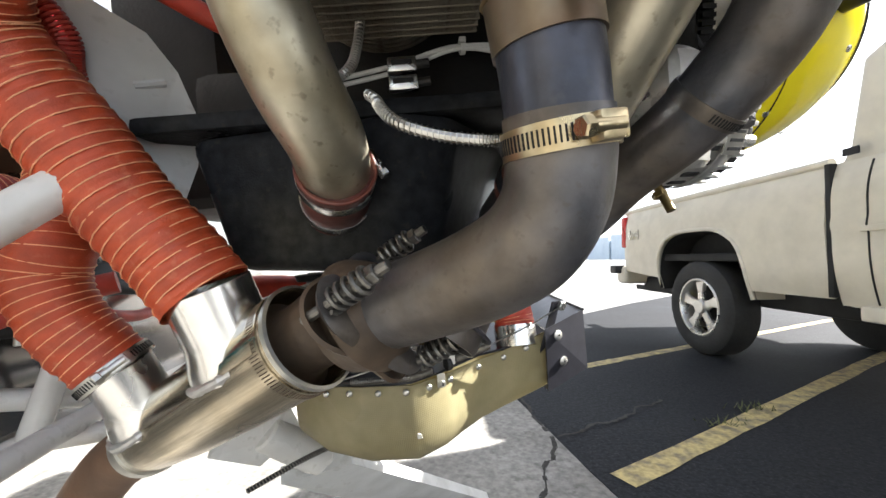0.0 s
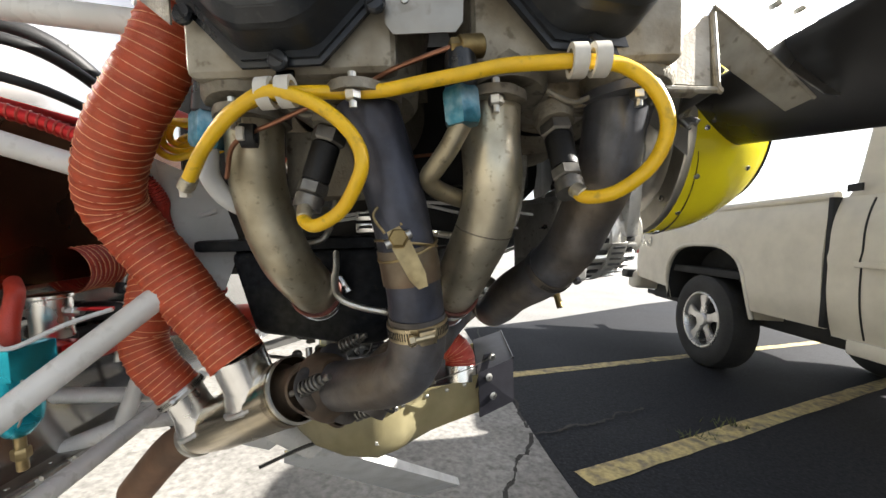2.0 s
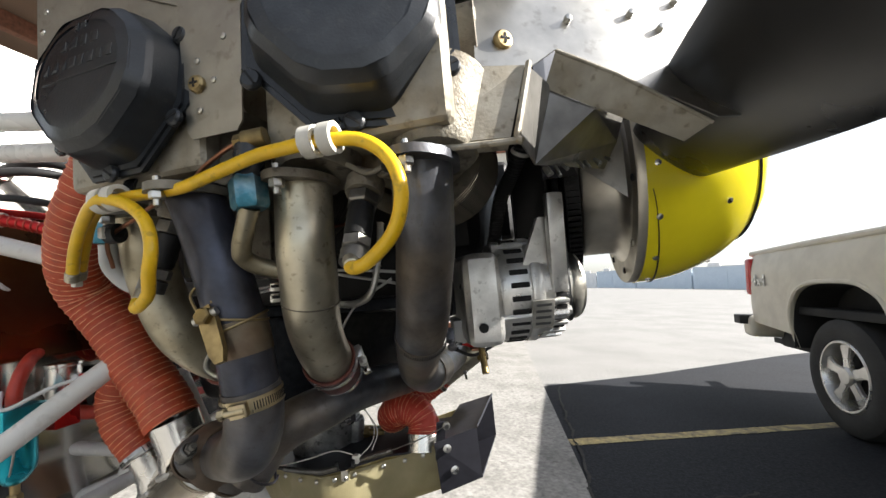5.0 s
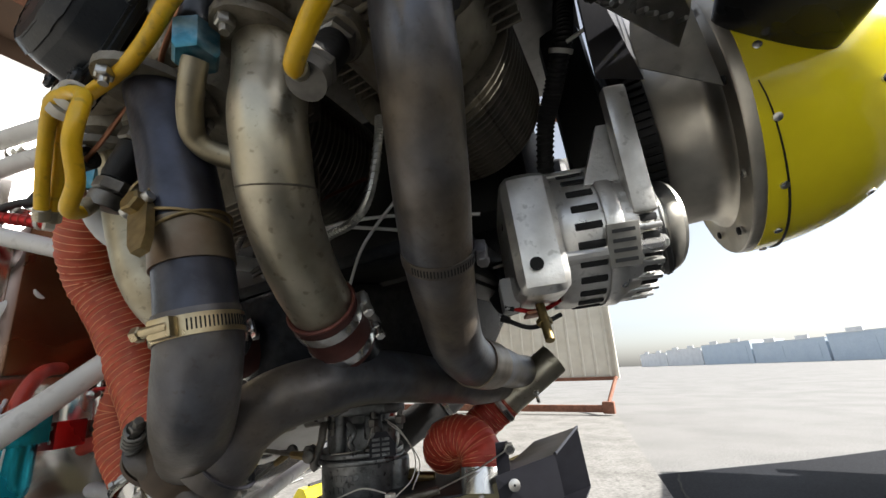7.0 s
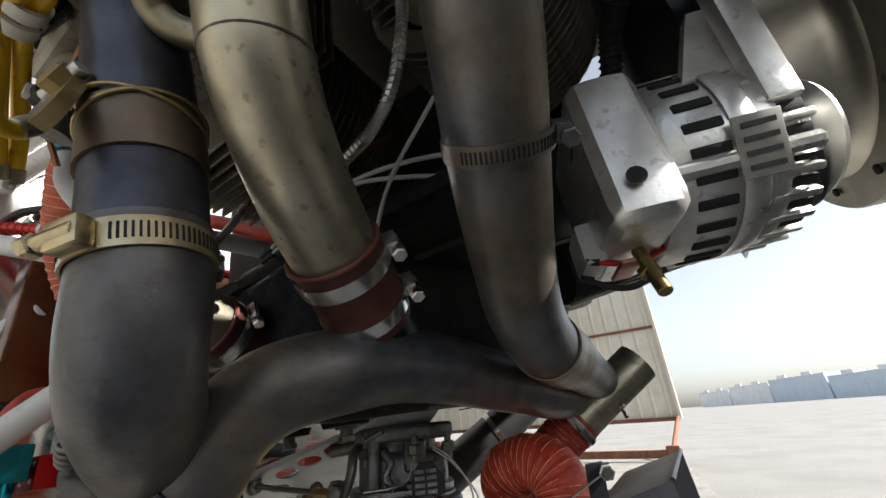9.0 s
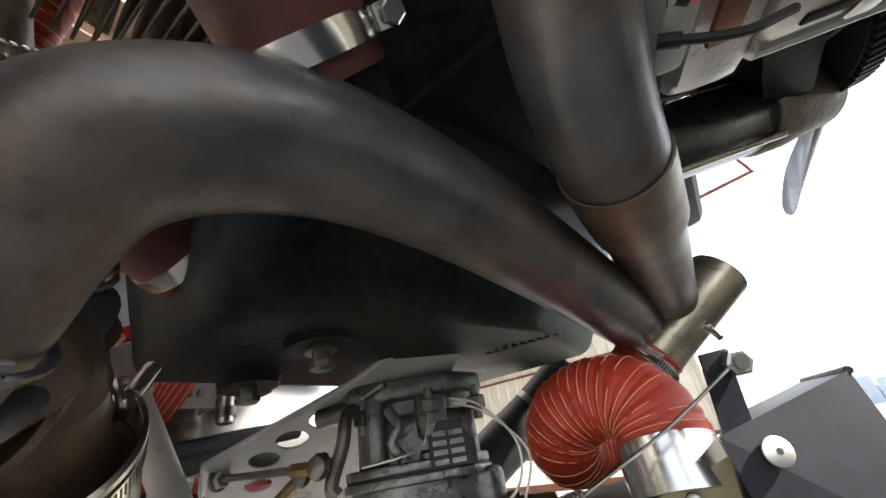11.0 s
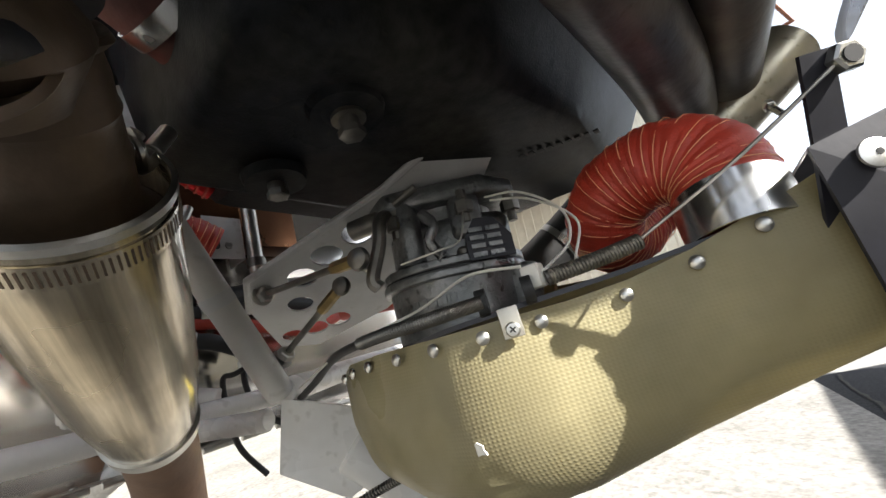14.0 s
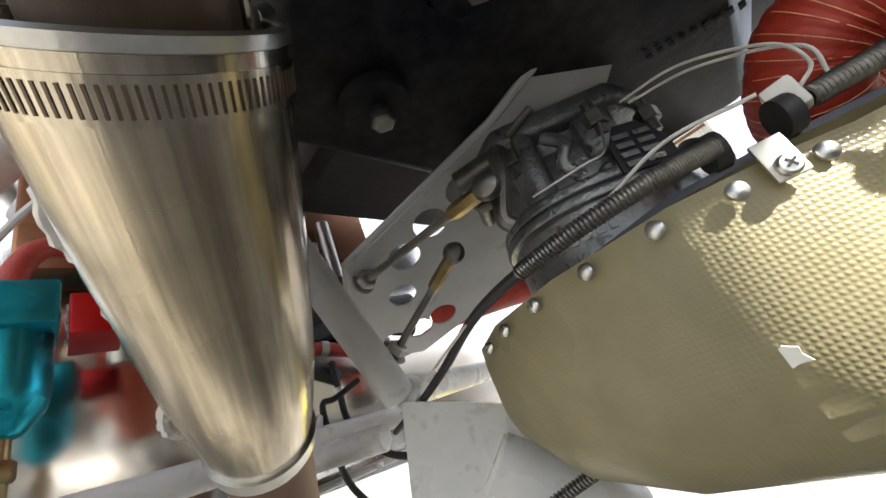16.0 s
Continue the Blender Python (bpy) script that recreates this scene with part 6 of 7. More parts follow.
part("rear_return", plate([(0.0, 0.08), (0.0, 0.34), (0.12, 0.34), (0.12, 0.1)], 0.0016, plane_pose((-0.135, 0.183, 1.28), (-0.165, 0.3, 1.28), (-0.135, 0.183, 1.4))), CAST, bf)


def quad(pts, thick=0.0016):
    bm = bmesh.new()
    bm.faces.new([bm.verts.new(p) for p in pts])
    bm.normal_update()
    bmesh.ops.solidify(bm, geom=bm.faces[:], thickness=thick)
    return bm


OILY = mat("oily_dark_sheet", (0.19, 0.182, 0.165), 0.36, 0.5, 0.3, 30, 0.1, 90, (0.16, 0.15, 0.13), 0.6, 22)


def ramp(x, z, lift=0.0):
    """A place on the sloping inlet ramp."""
    return (x + 0.4 * lift, 0.253 + 0.45 * (x - 0.36) + 0.3 * (z - 1.42) - lift, z)


RAMP = [ramp(*q) for q in ((0.355, 1.66), (0.355, 1.35), (0.408, 1.36), (0.434, 1.382), (0.492, 1.352), (0.543, 1.322), (0.618, 1.38), (0.646, 1.425), (0.64, 1.438), (0.581, 1.489), (0.55, 1.53), (0.51, 1.6), (0.49, 1.66))]
part("front_ramp", quad(RAMP), SHEET, bf, "bright riveted inlet ramp", 0)
part("ramp_cheek", quad([ramp(0.543, 1.322, 0.001), ramp(0.576, 1.291, 0.012), ramp(0.592, 1.288, 0.018), ramp(0.612, 1.31, 0.022), ramp(0.634, 1.36, 0.02), ramp(0.64, 1.4, 0.01), ramp(0.62, 1.382, 0.001)]), SHEET, bf, "bent cheek of the inlet ramp", 0)
part("cheek_stud", rod(ramp(0.636, 1.385, -0.01), ramp(0.662, 1.375, 0.01), 0.005, 10), RUBBER, bf)
part("ramp_flange", quad([ramp(0.434, 1.38), ramp(0.492, 1.35), ramp(0.58, 1.29), ramp(0.565, 1.278, -0.022), ramp(0.48, 1.325, -0.026), ramp(0.43, 1.35, -0.026)]), PAD, bf, "folded flange", 0)
part("flange_edge", tube([ramp(0.434, 1.38, 0.001), ramp(0.492, 1.35, 0.001), ramp(0.58, 1.289, 0.001)], 0.0022, 8, 0), PAD, bf)
part("under_sheet", quad([ramp(0.43, 1.351, -0.027), ramp(0.48, 1.324, -0.028), (0.528, 0.43, 1.37), (0.51, 0.43, 1.32), (0.49, 0.43, 1.285), (0.4, 0.28, 1.266)]), OILY, bf, "oily scuffed lower sheet", 0)
rnd = random.Random(9)
for k in range(9):
    u, v = rnd.random(), rnd.random()
    q = V(0.41, 0.3, 1.268).lerp(V(0.5, 0.42, 1.3), u) + V(0.0, -0.004, -0.003)
    part("clip_prong", rod(q, q + V(0.004, -0.012, -0.008 - 0.008 * v), 0.0022, 8), STEEL, bf)
FLAP = [(0.500, 0.440, 1.438), (0.527, 0.440, 1.416), (0.535, 0.440, 1.350), (0.487, 0.440, 1.353)]
part("seal_flap", quad(FLAP, 0.003), BLACK_METAL, bf, "dark rubber seal flap", 0)
for u in (0.3, 0.78):
    q = V(FLAP[0]).lerp(V(FLAP[3]), u).lerp(V(FLAP[1]).lerp(V(FLAP[2]), u), 0.25)
    part("flap_screw", lathe([(0.0065, 0), (0.006, 0.002), (0.002, 0.003)], axis_pose(q, (-0.2, -1, -0.3)), 14), STEEL, bf)
part("bright_sheet", quad([(0.470, 0.470, 1.391), (0.497, 0.470, 1.438), (0.526, 0.470, 1.360), (0.525, 0.470, 1.247), (0.451, 0.470, 1.313)], 0.0016), SHEET, bf, "scratched bright sheet", 0)
part("end_plate", quad([(0.405, 0.238, 1.352), (0.392, 0.205, 1.268), (0.402, 0.28, 1.266), (0.43, 0.3, 1.352)]), OILY, bf, "", 0)
part("black_baffle", quad([(0.41, 0.3, 1.6), (0.41, 0.3, 1.36), (0.41, 0.42, 1.28), (0.46, 0.47, 1.29), (0.5, 0.6, 1.5), (0.5, 0.6, 1.6)]), BLACK_METAL, bf, "black painted inner baffle", 0)
pad = part("head_pad", quad([(0.3, 0.19, 1.276), (0.384, 0.2, 1.272), (0.402, 0.232, 1.35), (0.31, 0.2, 1.352)], 0.022), PAD, ENGINE, "flat cream casting pad", 0)
part("pad_rim", tube([(0.296, 0.188, 1.279), (0.3, 0.188, 1.271), (0.386, 0.199, 1.268), (0.39, 0.201, 1.275), (0.406, 0.233, 1.352)], 0.0032, 8, 6), PAD, pad)

for x, z in ((0.107, 1.355), (0.15, 1.435)):
    slotted_screw(my @ Matrix.Translation((x, z, 0.0056)), 0.0085, bf, "baffle_screw", GOLD, True)
for x, z in ((0.107, 1.378), (0.125, 1.356), (0.108, 1.33), (0.138, 1.395)):
    part("rivet", lathe([(0.0035, 0), (0.003, 0.0012), (0.0008, 0.0016)], my @ Matrix.Translation((x, z, 0.0056)), 10), SHEET, bf)
for p in (ramp(0.45, 1.42), ramp(0.475, 1.465), ramp(0.52, 1.43), ramp(0.535, 1.485), ramp(0.55, 1.41), ramp(0.575, 1.45), ramp(0.6, 1.415), ramp(0.46, 1.53)):
    part("ramp_rivet", lathe([(0.0042, 0), (0.004, 0.007), (0.001, 0.008)], axis_pose(p, (0.4, -0.88, 0.26)), 10), STEEL, bf)
slotted_screw(axis_pose(ramp(0.382, 1.392), (0.62, -0.78, 0)), 0.0105, bf, "baffle_screw", GOLD, True)
for k in range(8):
    p = V(-0.155, 0.1955, 1.36) + V(0.012 * (k % 2), -0.008 * (k % 2), 0.035 * k)
    part("rivet", lathe([(0.0035, 0), (0.003, 0.0016), (0.0008, 0.002)], axis_pose(p + V(0.014, -0.009, 0), (-0.55, -0.83, 0)), 10), SHEET, bf)


# ---- ignition leads, plugs and small lines ----
def lead(pts, r=0.0056, name="ignition_lead", label="yellow ignition lead"):
    t = thing(name, label, "ignition lead", (0, 0, 0), "ignition leads")
    part("cable", tube(pts, r, 14, 10), LEAD, t)
    for p, q in ((pts[0], pts[1]), (pts[-1], pts[-2])):
        d = (V(q) - V(p)).normalized()
        part("ferrule", lathe([(r, 0), (r + 0.001, 0.001), (r + 0.001, 0.011), (r, 0.012)], axis_pose(p, d), 14), ALU_TUBE, t)
    return t


LM = [(-0.007, 0.143, 1.258), (0.025, 0.143, 1.26), (0.057, 0.143, 1.259), (0.088, 0.142, 1.259), (0.121, 0.138, 1.263), (0.154, 0.132, 1.266), (0.183, 0.13, 1.27), (0.213, 0.127, 1.27), (0.242, 0.124, 1.269), (0.274, 0.131, 1.267), (0.297, 0.13, 1.249), (0.306, 0.128, 1.222), (0.297, 0.131, 1.194), (0.273, 0.136, 1.174), (0.252, 0.147, 1.17), (0.2445, 0.158, 1.178)]
lead([(-0.098, 0.174, 1.19), (-0.074, 0.165, 1.223), (-0.042, 0.152, 1.248)] + LM, label="long yellow ignition lead draped to the front spark plug")
lead([(-0.094, 0.165, 1.188), (-0.067, 0.152, 1.219), (-0.035, 0.14, 1.243), (-0.005, 0.131, 1.256), (0.015, 0.131, 1.256), (0.036, 0.132, 1.248), (0.055, 0.13, 1.234), (0.069, 0.125, 1.217), (0.074, 0.122, 1.2), (0.068, 0.124, 1.183), (0.052, 0.135, 1.164), (0.03, 0.141, 1.153), (0.016, 0.152, 1.158), (0.014, 0.16, 1.169)], label="yellow ignition lead looped to the rear spark plug")
for k in range(6):
    rnd = random.Random(k)
    c = V(-0.19 + 0.003 * k, 0.3 + 0.009 * k, 1.275 + 0.006 * (k % 3))
    lead([c + V(0.045, 0.01, 0.04 + 0.004 * k), c + V(0.02, 0.0, 0.006), c + V(-0.02, -0.004, 0.008 - 0.005 * k), c + V(-0.028, 0.0, -0.022), c + V(-0.004, 0.004, -0.034 + 0.003 * k), c + V(0.035, 0.006, -0.016), c + V(0.05, 0.01, 0.005)], 0.0042, label="coiled yellow ignition lead behind the rear cylinder")
for p, d in (((0.005, 0.138, 1.259), (1, 0, 0.05)), ((0.245, 0.124, 1.2695), (1, 0, 0))):
    wt = thing("lead_clamp", "white nylon clamp holding yellow leads to the rocker cover", "cable clamp", p, "lead clamps")
    for s in (-0.008, 0.008):
        part("loop", lathe([(0.0085, -0.0055), (0.0125, -0.0055), (0.0125, 0.0055), (0.0085, 0.0055)], axis_pose(V(d) * s, d), 22, close=True), WHITE_PLASTIC, wt)
    part("tab", box((0, 0.012, 0.014), (0.016, 0.004, 0.03), None, 0.002, Matrix.Rotation(-0.3, 4, "X")), BLACK_PAINT, wt)
part("tie_end", box((-0.098, 0.172, 1.186), (0.008, 0.008, 0.01), None, 0.002), WHITE_PLASTIC, wt).matrix_parent_inverse = wt.matrix_world.inverted()
for p, word in (((0.02, 0.172, 1.192), "rear"), ((0.243, 0.176, 1.197), "front")):
    q = V(p)
    d = V(0.3, 0.2, 1).normalized() if word == "rear" else V(-0.05, 0.55, 1).normalized()
    pg = thing("spark_plug", "spark plug with a steel shielded lead nut under the " + word + " cylinder", "spark plug", q, "spark plugs")
    mq = axis_pose((0, 0, 0), d)
    part("lead_nut", lathe([(0.007, -0.026), (0.0125, -0.026), (0.0125, -0.014), (0.0105, -0.012)], mq, 20), STEEL_DARK, pg)
    part("hexagon_nut", hexagon(d * -0.012, d, 0.0135, 0.012), STEEL_DARK, pg)
    part("barrel", lathe([(0.0115, 0.0), (0.0125, 0.004), (0.0125, 0.034), (0.0105, 0.036)], mq, 22), CRANKCASE, pg)
    part("plug_hexagon", hexagon(d * 0.036, d, 0.0155, 0.014), STEEL_DARK, pg)
    part("boss", lathe([(0.017, 0.05), (0.0185, 0.053), (0.019, 0.066)], mq, 24), CAST, pg)

dr = thing("oil_return_line", "aluminium oil drain tube with a blue anodised fitting", "oil line", (0.1485, 0.153, 1.246), "oil lines")
part("blue_nut", hexagon((0.004, 0, -0.014), (-0.08, 0, 1), 0.0165, 0.03), BLUE_ANOD, dr, "worn blue anodised nut")
part("collar", lathe([(0.012, 0), (0.0135, 0.004), (0.013, 0.03), (0.01, 0.034)], axis_pose((0.003, 0, 0.014), (0, 0.1, 1)), 20), BLACK_PAINT, dr)
part("line", tube([(0.003, 0, -0.012), (-0.008, 0.005, -0.03), (-0.02, 0.013, -0.045), (-0.027, 0.023, -0.054), (-0.018, 0.038, -0.064), (0.02, 0.07, -0.077)], 0.0088, 16), ALU_TUBE, dr)
dr2 = thing("oil_return_line", "blue anodised hose fitting below the rear rocker cover", "oil line", (-0.092, 0.2, 1.25), "oil lines")
part("blue_nut", hexagon((0, 0, -0.02), (0.1, 0, 1), 0.0165, 0.034), BLUE_ANOD, dr2, "worn blue anodised nut")
part("collar", rod((0.002, 0, 0.012), (0.006, 0, 0.045), 0.014, 18), BLACK_PAINT, dr2)
part("line", tube([(0, 0, -0.02), (-0.002, 0.006, -0.05), (0.012, 0.03, -0.075), (0.03, 0.1, -0.08), (0.05, 0.2, -0.08)], 0.0095, 14), GREY_PAINT, dr2)

pm = thing("primer_line", "thin copper primer line with a brass fitting", "fuel line", (0, 0, 0), "fuel lines")
part("line", tube([(0.146, 0.149, 1.294), (0.125, 0.152, 1.289), (0.095, 0.16, 1.282), (0.07, 0.168, 1.274), (0.03, 0.168, 1.26), (-0.01, 0.17, 1.245), (-0.05, 0.172, 1.228), (-0.07, 0.19, 1.2)], 0.0022, 8), COPPER, pm)
part("fitting", hexagon((0.143, 0.149, 1.293), (1, 0.2, 0.1), 0.0075, 0.012, rod((0.15, 0.151, 1.294), (0.17, 0.157, 1.297), 0.0095, 16)), BRASS, pm, "brass fitting")
cl = thing("cushion_clamp", "black cushioned clamp with a white tie on the intake pipe", "cable clamp", (-0.035, 0.172, 1.233), "lead clamps")
part("cushion", lathe([(0.006, -0.006), (0.0105, -0.006), (0.0105, 0.006), (0.006, 0.006)], axis_pose((0, -0.004, 0), (1, 0.2, 0)), 18, close=True), RUBBER, cl)
part("tie", box((-0.002, -0.014, 0.0), (0.007, 0.006, 0.012), None, 0.002), WHITE_PLASTIC, cl)

# thin sensor wires
for pts, r, mt, lb in (([(0.0, 0.29, 1.12), (0.008, 0.262, 1.105), (0.013, 0.236, 1.09), (0.0227, 0.222, 1.0763), (0.045, 0.22, 1.067), (0.069, 0.219, 1.062), (0.082, 0.214, 1.06)], 0.0031, STEEL, "grey braided probe cable ending at the exhaust clamp"),
                       ([(0.224, 0.272, 1.225), (0.222, 0.27, 1.2), (0.211, 0.266, 1.15), (0.185, 0.274, 1.135), (0.147, 0.286, 1.136), (0.11, 0.31, 1.14)], 0.0036, STEEL, "spring sheathed probe cable"),
                       ([(-0.004, 0.32, 1.24), (-0.002, 0.315, 1.2), (-0.006, 0.3, 1.16), (-0.014, 0.289, 1.137), (-0.04, 0.295, 1.13)], 0.0032, STEEL, "spring sheathed probe cable"),
                       ([(0.22, 0.3, 1.16), (0.16, 0.32, 1.13), (0.12, 0.34, 1.09)], 0.0016, GREY_PAINT, "thin grey wire under the cylinders"),
                       ([(0.0, 0.56, 0.945), (0.035, 0.545, 0.93), (0.065, 0.53, 0.9), (0.068, 0.515, 0.875), (0.055, 0.492, 0.86)], 0.0009, WHITE_PLASTIC, "thin white wire hanging by the carburettor"),
                       ([(0.004, 0.56, 0.94), (0.04, 0.545, 0.922), (0.072, 0.53, 0.89), (0.068, 0.512, 0.862)], 0.0009, WHITE_PLASTIC, "thin white wire hanging by the carburettor"),
                       ([(0.045, 0.485, 0.866), (0.01, 0.482, 0.872), (-0.03, 0.475, 0.862), (-0.09, 0.46, 0.853), (-0.18, 0.485, 0.842), (-0.3, 0.53, 0.83)], 0.001, WHITE_PLASTIC, "thin white wire along the cable")):
    w = thing("probe_cable", lb, "cable", (0, 0, 0), "cables")
    part("core", tube(pts, r, 8), mt, w)
    if r > 0.003:
        part("spring", coil(smooth_path(pts, 6), r * 1.1, 0.0006, 46, 4, 9), STEEL, w)

# ---- engine mount, firewall and what hangs on it ----
MOUNT = thing("engine_mount", "white enamelled steel tube engine mount with welded gussets", "engine mount", (0, 0, 0))
TUBES = [((-0.6, -0.075, 0.68), (-0.212, 0.3, 1.082), 0.0145), ((-0.75, 0.35, 0.715), (-0.42, 0.44, 0.828), 0.0135), ((-0.42, 0.44, 0.828), (-0.372, 0.456, 0.955), 0.0135),
         ((-0.42, 0.44, 0.828), (-0.29, 0.5, 0.815), 0.0115), ((-0.19, 0.366, 1.04), (-0.237, 0.488, 0.836), 0.0135), ((-0.6, 0.18, 1.46), (-0.16, 0.25, 1.415), 0.0135), ((-0.6, 0.2, 1.42), (-0.16, 0.25, 1.37), 0.0135),
         ((-0.62, 0.12, 1.36), (-0.285, 0.296, 1.224), 0.0135), ((-0.335, 0.15, 0.845), (-0.405, 0.62, 0.838), 0.0125), ((-0.235, 0.49, 0.838), (-0.42, 0.9, 0.86), 0.0125), ((-0.62, 0.205, 1.125), (-0.45, 0.29, 1.21), 0.0145), ((-0.72, 0.22, 0.98), (-0.4, 0.5, 0.853), 0.0125)]
for p, q, r in TUBES:
    part("tube", rod(p, q, r, 20), WHITE_PAINT, MOUNT)
part("gusset_plate", quad([(-0.236, 0.487, 0.832), (-0.262, 0.488, 0.765), (-0.22, 0.53, 0.725), (-0.172, 0.57, 0.75), (-0.178, 0.545, 0.797), (-0.2, 0.522, 0.812)], 0.003), WHITE_PAINT, MOUNT, "white gusset plate", 0)
part("leg_socket", rod((-0.215, 0.54, 0.77), (-0.16, 0.6, 0.69), 0.026, 24), WHITE_PAINT, MOUNT)
plate_pts = [(-0.245, 0.33, 1.245), (-0.205, 0.37, 1.22), (-0.19, 0.385, 1.19), (-0.1765, 0.392, 1.139), (-0.182, 0.388, 1.1), (-0.193, 0.378, 1.063), (-0.225, 0.355, 1.06)]
part("mount_plate", quad(plate_pts, 0.004), GREY_PAINT, MOUNT, "pale grey mount plate", 0)
part("plate_flange", quad([(-0.245, 0.33, 1.245), (-0.225, 0.355, 1.06), (-0.235, 0.34, 1.06), (-0.255, 0.318, 1.245)], 0.003), GREY_PAINT, MOUNT, "", 0)
part("plate_rib", tube([(-0.214, 0.36, 1.17), (-0.195, 0.374, 1.177)], 0.004, 8, 0), GREY_PAINT, MOUNT)
rh = thing("fuel_hose", "red fire sleeved hose behind the rear cylinder", "hose", (0, 0, 0), "fuel hoses")
part("hose", tube([(-0.3, 0.4, 1.33), (-0.263, 0.408, 1.318), (-0.218, 0.425, 1.296), (-0.169, 0.441, 1.268), (-0.119, 0.457, 1.25)], 0.0115, 16), SCAT_RED, rh)
part("end_fitting", rod((-0.125, 0.455, 1.252), (-0.1, 0.463, 1.243), 0.0125, 16), STEEL, rh)
part("clamp", lathe([(0.0128, -0.006), (0.0142, -0.006), (0.0142, 0.006), (0.0128, 0.006)], axis_pose((-0.2155, 0.432, 0.929), (-0.047, 0.122, -0.204)), 20, close=True), GREY_PAINT, MOUNT)

gl = thing("gear_leg_fairing", "pale grey landing gear leg fairing under the engine", "landing gear", (-0.16, 0.6, 0.67))
part("fairing", quad([(-0.05, -0.03, 0.03), (0.04, 0.02, 0.02), (0.3, 0.5, -0.4), (0.16, 0.5, -0.44)], 0.024), GREY_PAINT, gl, "", 0)
part("leg_tube", rod((0.0, 0.0, 0.02), (0.2, 0.5, -0.42), 0.018, 16), WHITE_PAINT, gl)

fw = thing("firewall", "bright stainless steel firewall with riveted edge and hinge", "firewall", (-0.5, 0.72, 1.1))
part("sheet", box((0, 0, 0.12), (0.004, 1.1, 0.84), None, 0.001), FIREWALL, fw)
part("bottom_flange", box((0.016, 0, -0.3), (0.034, 1.1, 0.003), None, 0.001), SHEET, fw)
for k in range(13):
    part("hinge_knuckle", rod((0.034, -0.52 + k * 0.05, -0.304), (0.034, -0.48 + k * 0.05, -0.304), 0.004, 10), SHEET, fw)
for k in range(14):
    part("rivet", lathe([(0.0035, 0), (0.003, 0.0014), (0.0008, 0.0018)], axis_pose((0.018, -0.52 + k * 0.06, -0.298), (0, 0, 1)), 10), STEEL, fw)
# recess takes the painted-in brown reflection
part("recess", box((0.03, -0.25, 0.1), (0.05, 0.42, 0.24), None, 0.004), REFLECTION_BROWN, fw, "stainless recess coloured brown for the orange it reflects")
part("recess_rim", box((0.052, -0.25, 0.225), (0.02, 0.44, 0.012), None, 0.003), RED_ANOD, fw)
bl = thing("fuselage_belly", "pale grey belly skin behind the firewall", "fuselage", (-1.4, 0.7, 1.1))
part("skin", box((0, 0, 0), (1.6, 1.1, 0.55), None, 0.06, None, 4), GREY_PAINT, bl)

# ---- lines and brackets in front of the firewall ----
scat_hose([(-0.45, 0.4, 1.094), (-0.452, 0.44, 1.096), (-0.453, 0.47, 1.094), (-0.452, 0.503, 1.087), (-0.448, 0.535, 1.07)], 0.036, 0.009, SCAT_RED, "red cabin heat duct hose in front of the firewall")
for p, q, lb in (((-0.425, 0.5, 1.127), (-0.425, 0.47, 1.05), "bright steel control rod with a hose clamp"), ((-0.42, 0.453, 0.99), (-0.42, 0.443, 0.935), "short steel rod with a black clamp at its top")):
    d = V(q) - V(p)
    ro = thing("control_rod", lb, "control rod", p, "control rods")
    part("rod", rod((0, 0, 0), d, 0.0065, 18), STEEL, ro)
    part("clamp_band", lathe([(0.009, -0.008), (0.0125, -0.008), (0.0125, 0.008), (0.009, 0.008)], axis_pose(d * (0.95 if d.length > 0.07 else 0.02), d), 24, close=True), RUBBER, ro, "black clamp band")
    part("clamp_screw", hexagon(d * (0.95 if d.length > 0.07 else 0.02) + V(0.012, -0.008, 0), (0.4, -0.3, 0.4), 0.005, 0.008), STEEL, ro)
for pts, r, mt, lb in (([(-0.46, 0.40, 1.022), (-0.46, 0.449, 1.021), (-0.458, 0.495, 1.009), (-0.46, 0.534, 0.997), (-0.462, 0.619, 1.008), (-0.465, 0.74, 1.02)], 0.016, RUBBER, "black rubber hose running along the firewall"),
                       ([(-0.46, 0.41, 0.99), (-0.452, 0.457, 0.985), (-0.45, 0.51, 0.972), (-0.455, 0.6, 0.985), (-0.46, 0.72, 0.97)], 0.013, RUBBER, "thin black rubber hose along the firewall"),
                       ([(-0.47, 0.43, 0.955), (-0.44, 0.462, 0.952), (-0.44, 0.488, 0.937), (-0.44, 0.518, 0.93), (-0.45, 0.56, 0.914)], 0.011, RUBBER, "black elbow hose with a worm drive clamp"),
                       ([(-0.465, 0.42, 0.97), (-0.448, 0.48, 0.962), (-0.448, 0.55, 0.955), (-0.45, 0.669, 0.931), (-0.455, 0.79, 0.966)], 0.009, SCAT_RED, "dark red sleeved hose low on the firewall")):
    ho = thing("hose", lb, "hose", pts[0], "firewall hoses")
    part("sleeve", tube([V(p) - V(pts[0]) for p in pts], r, 16), mt, ho)
    i = 2
    part("hose_clamp", lathe([(r, -0.005), (r + 0.0015, -0.005), (r + 0.0015, 0.005), (r, 0.005)], axis_pose(V(pts[i]) - V(pts[0]), V(pts[i + 1]) - V(pts[i - 1])), 24, close=True), STEEL, ho)
sb = thing("sheet_bracket", "folded grey sheet metal bracket with two bolts", "bracket", (-0.455, 0.55, 1.09))
part("face", box((0.012, 0.0, 0.0), (0.003, 0.055, 0.07), None, 0.001), GREY_PAINT, sb)
part("side_flange", box((-0.012, 0.029, 0.0), (0.05, 0.003, 0.07), None, 0.001), GREY_PAINT, sb)
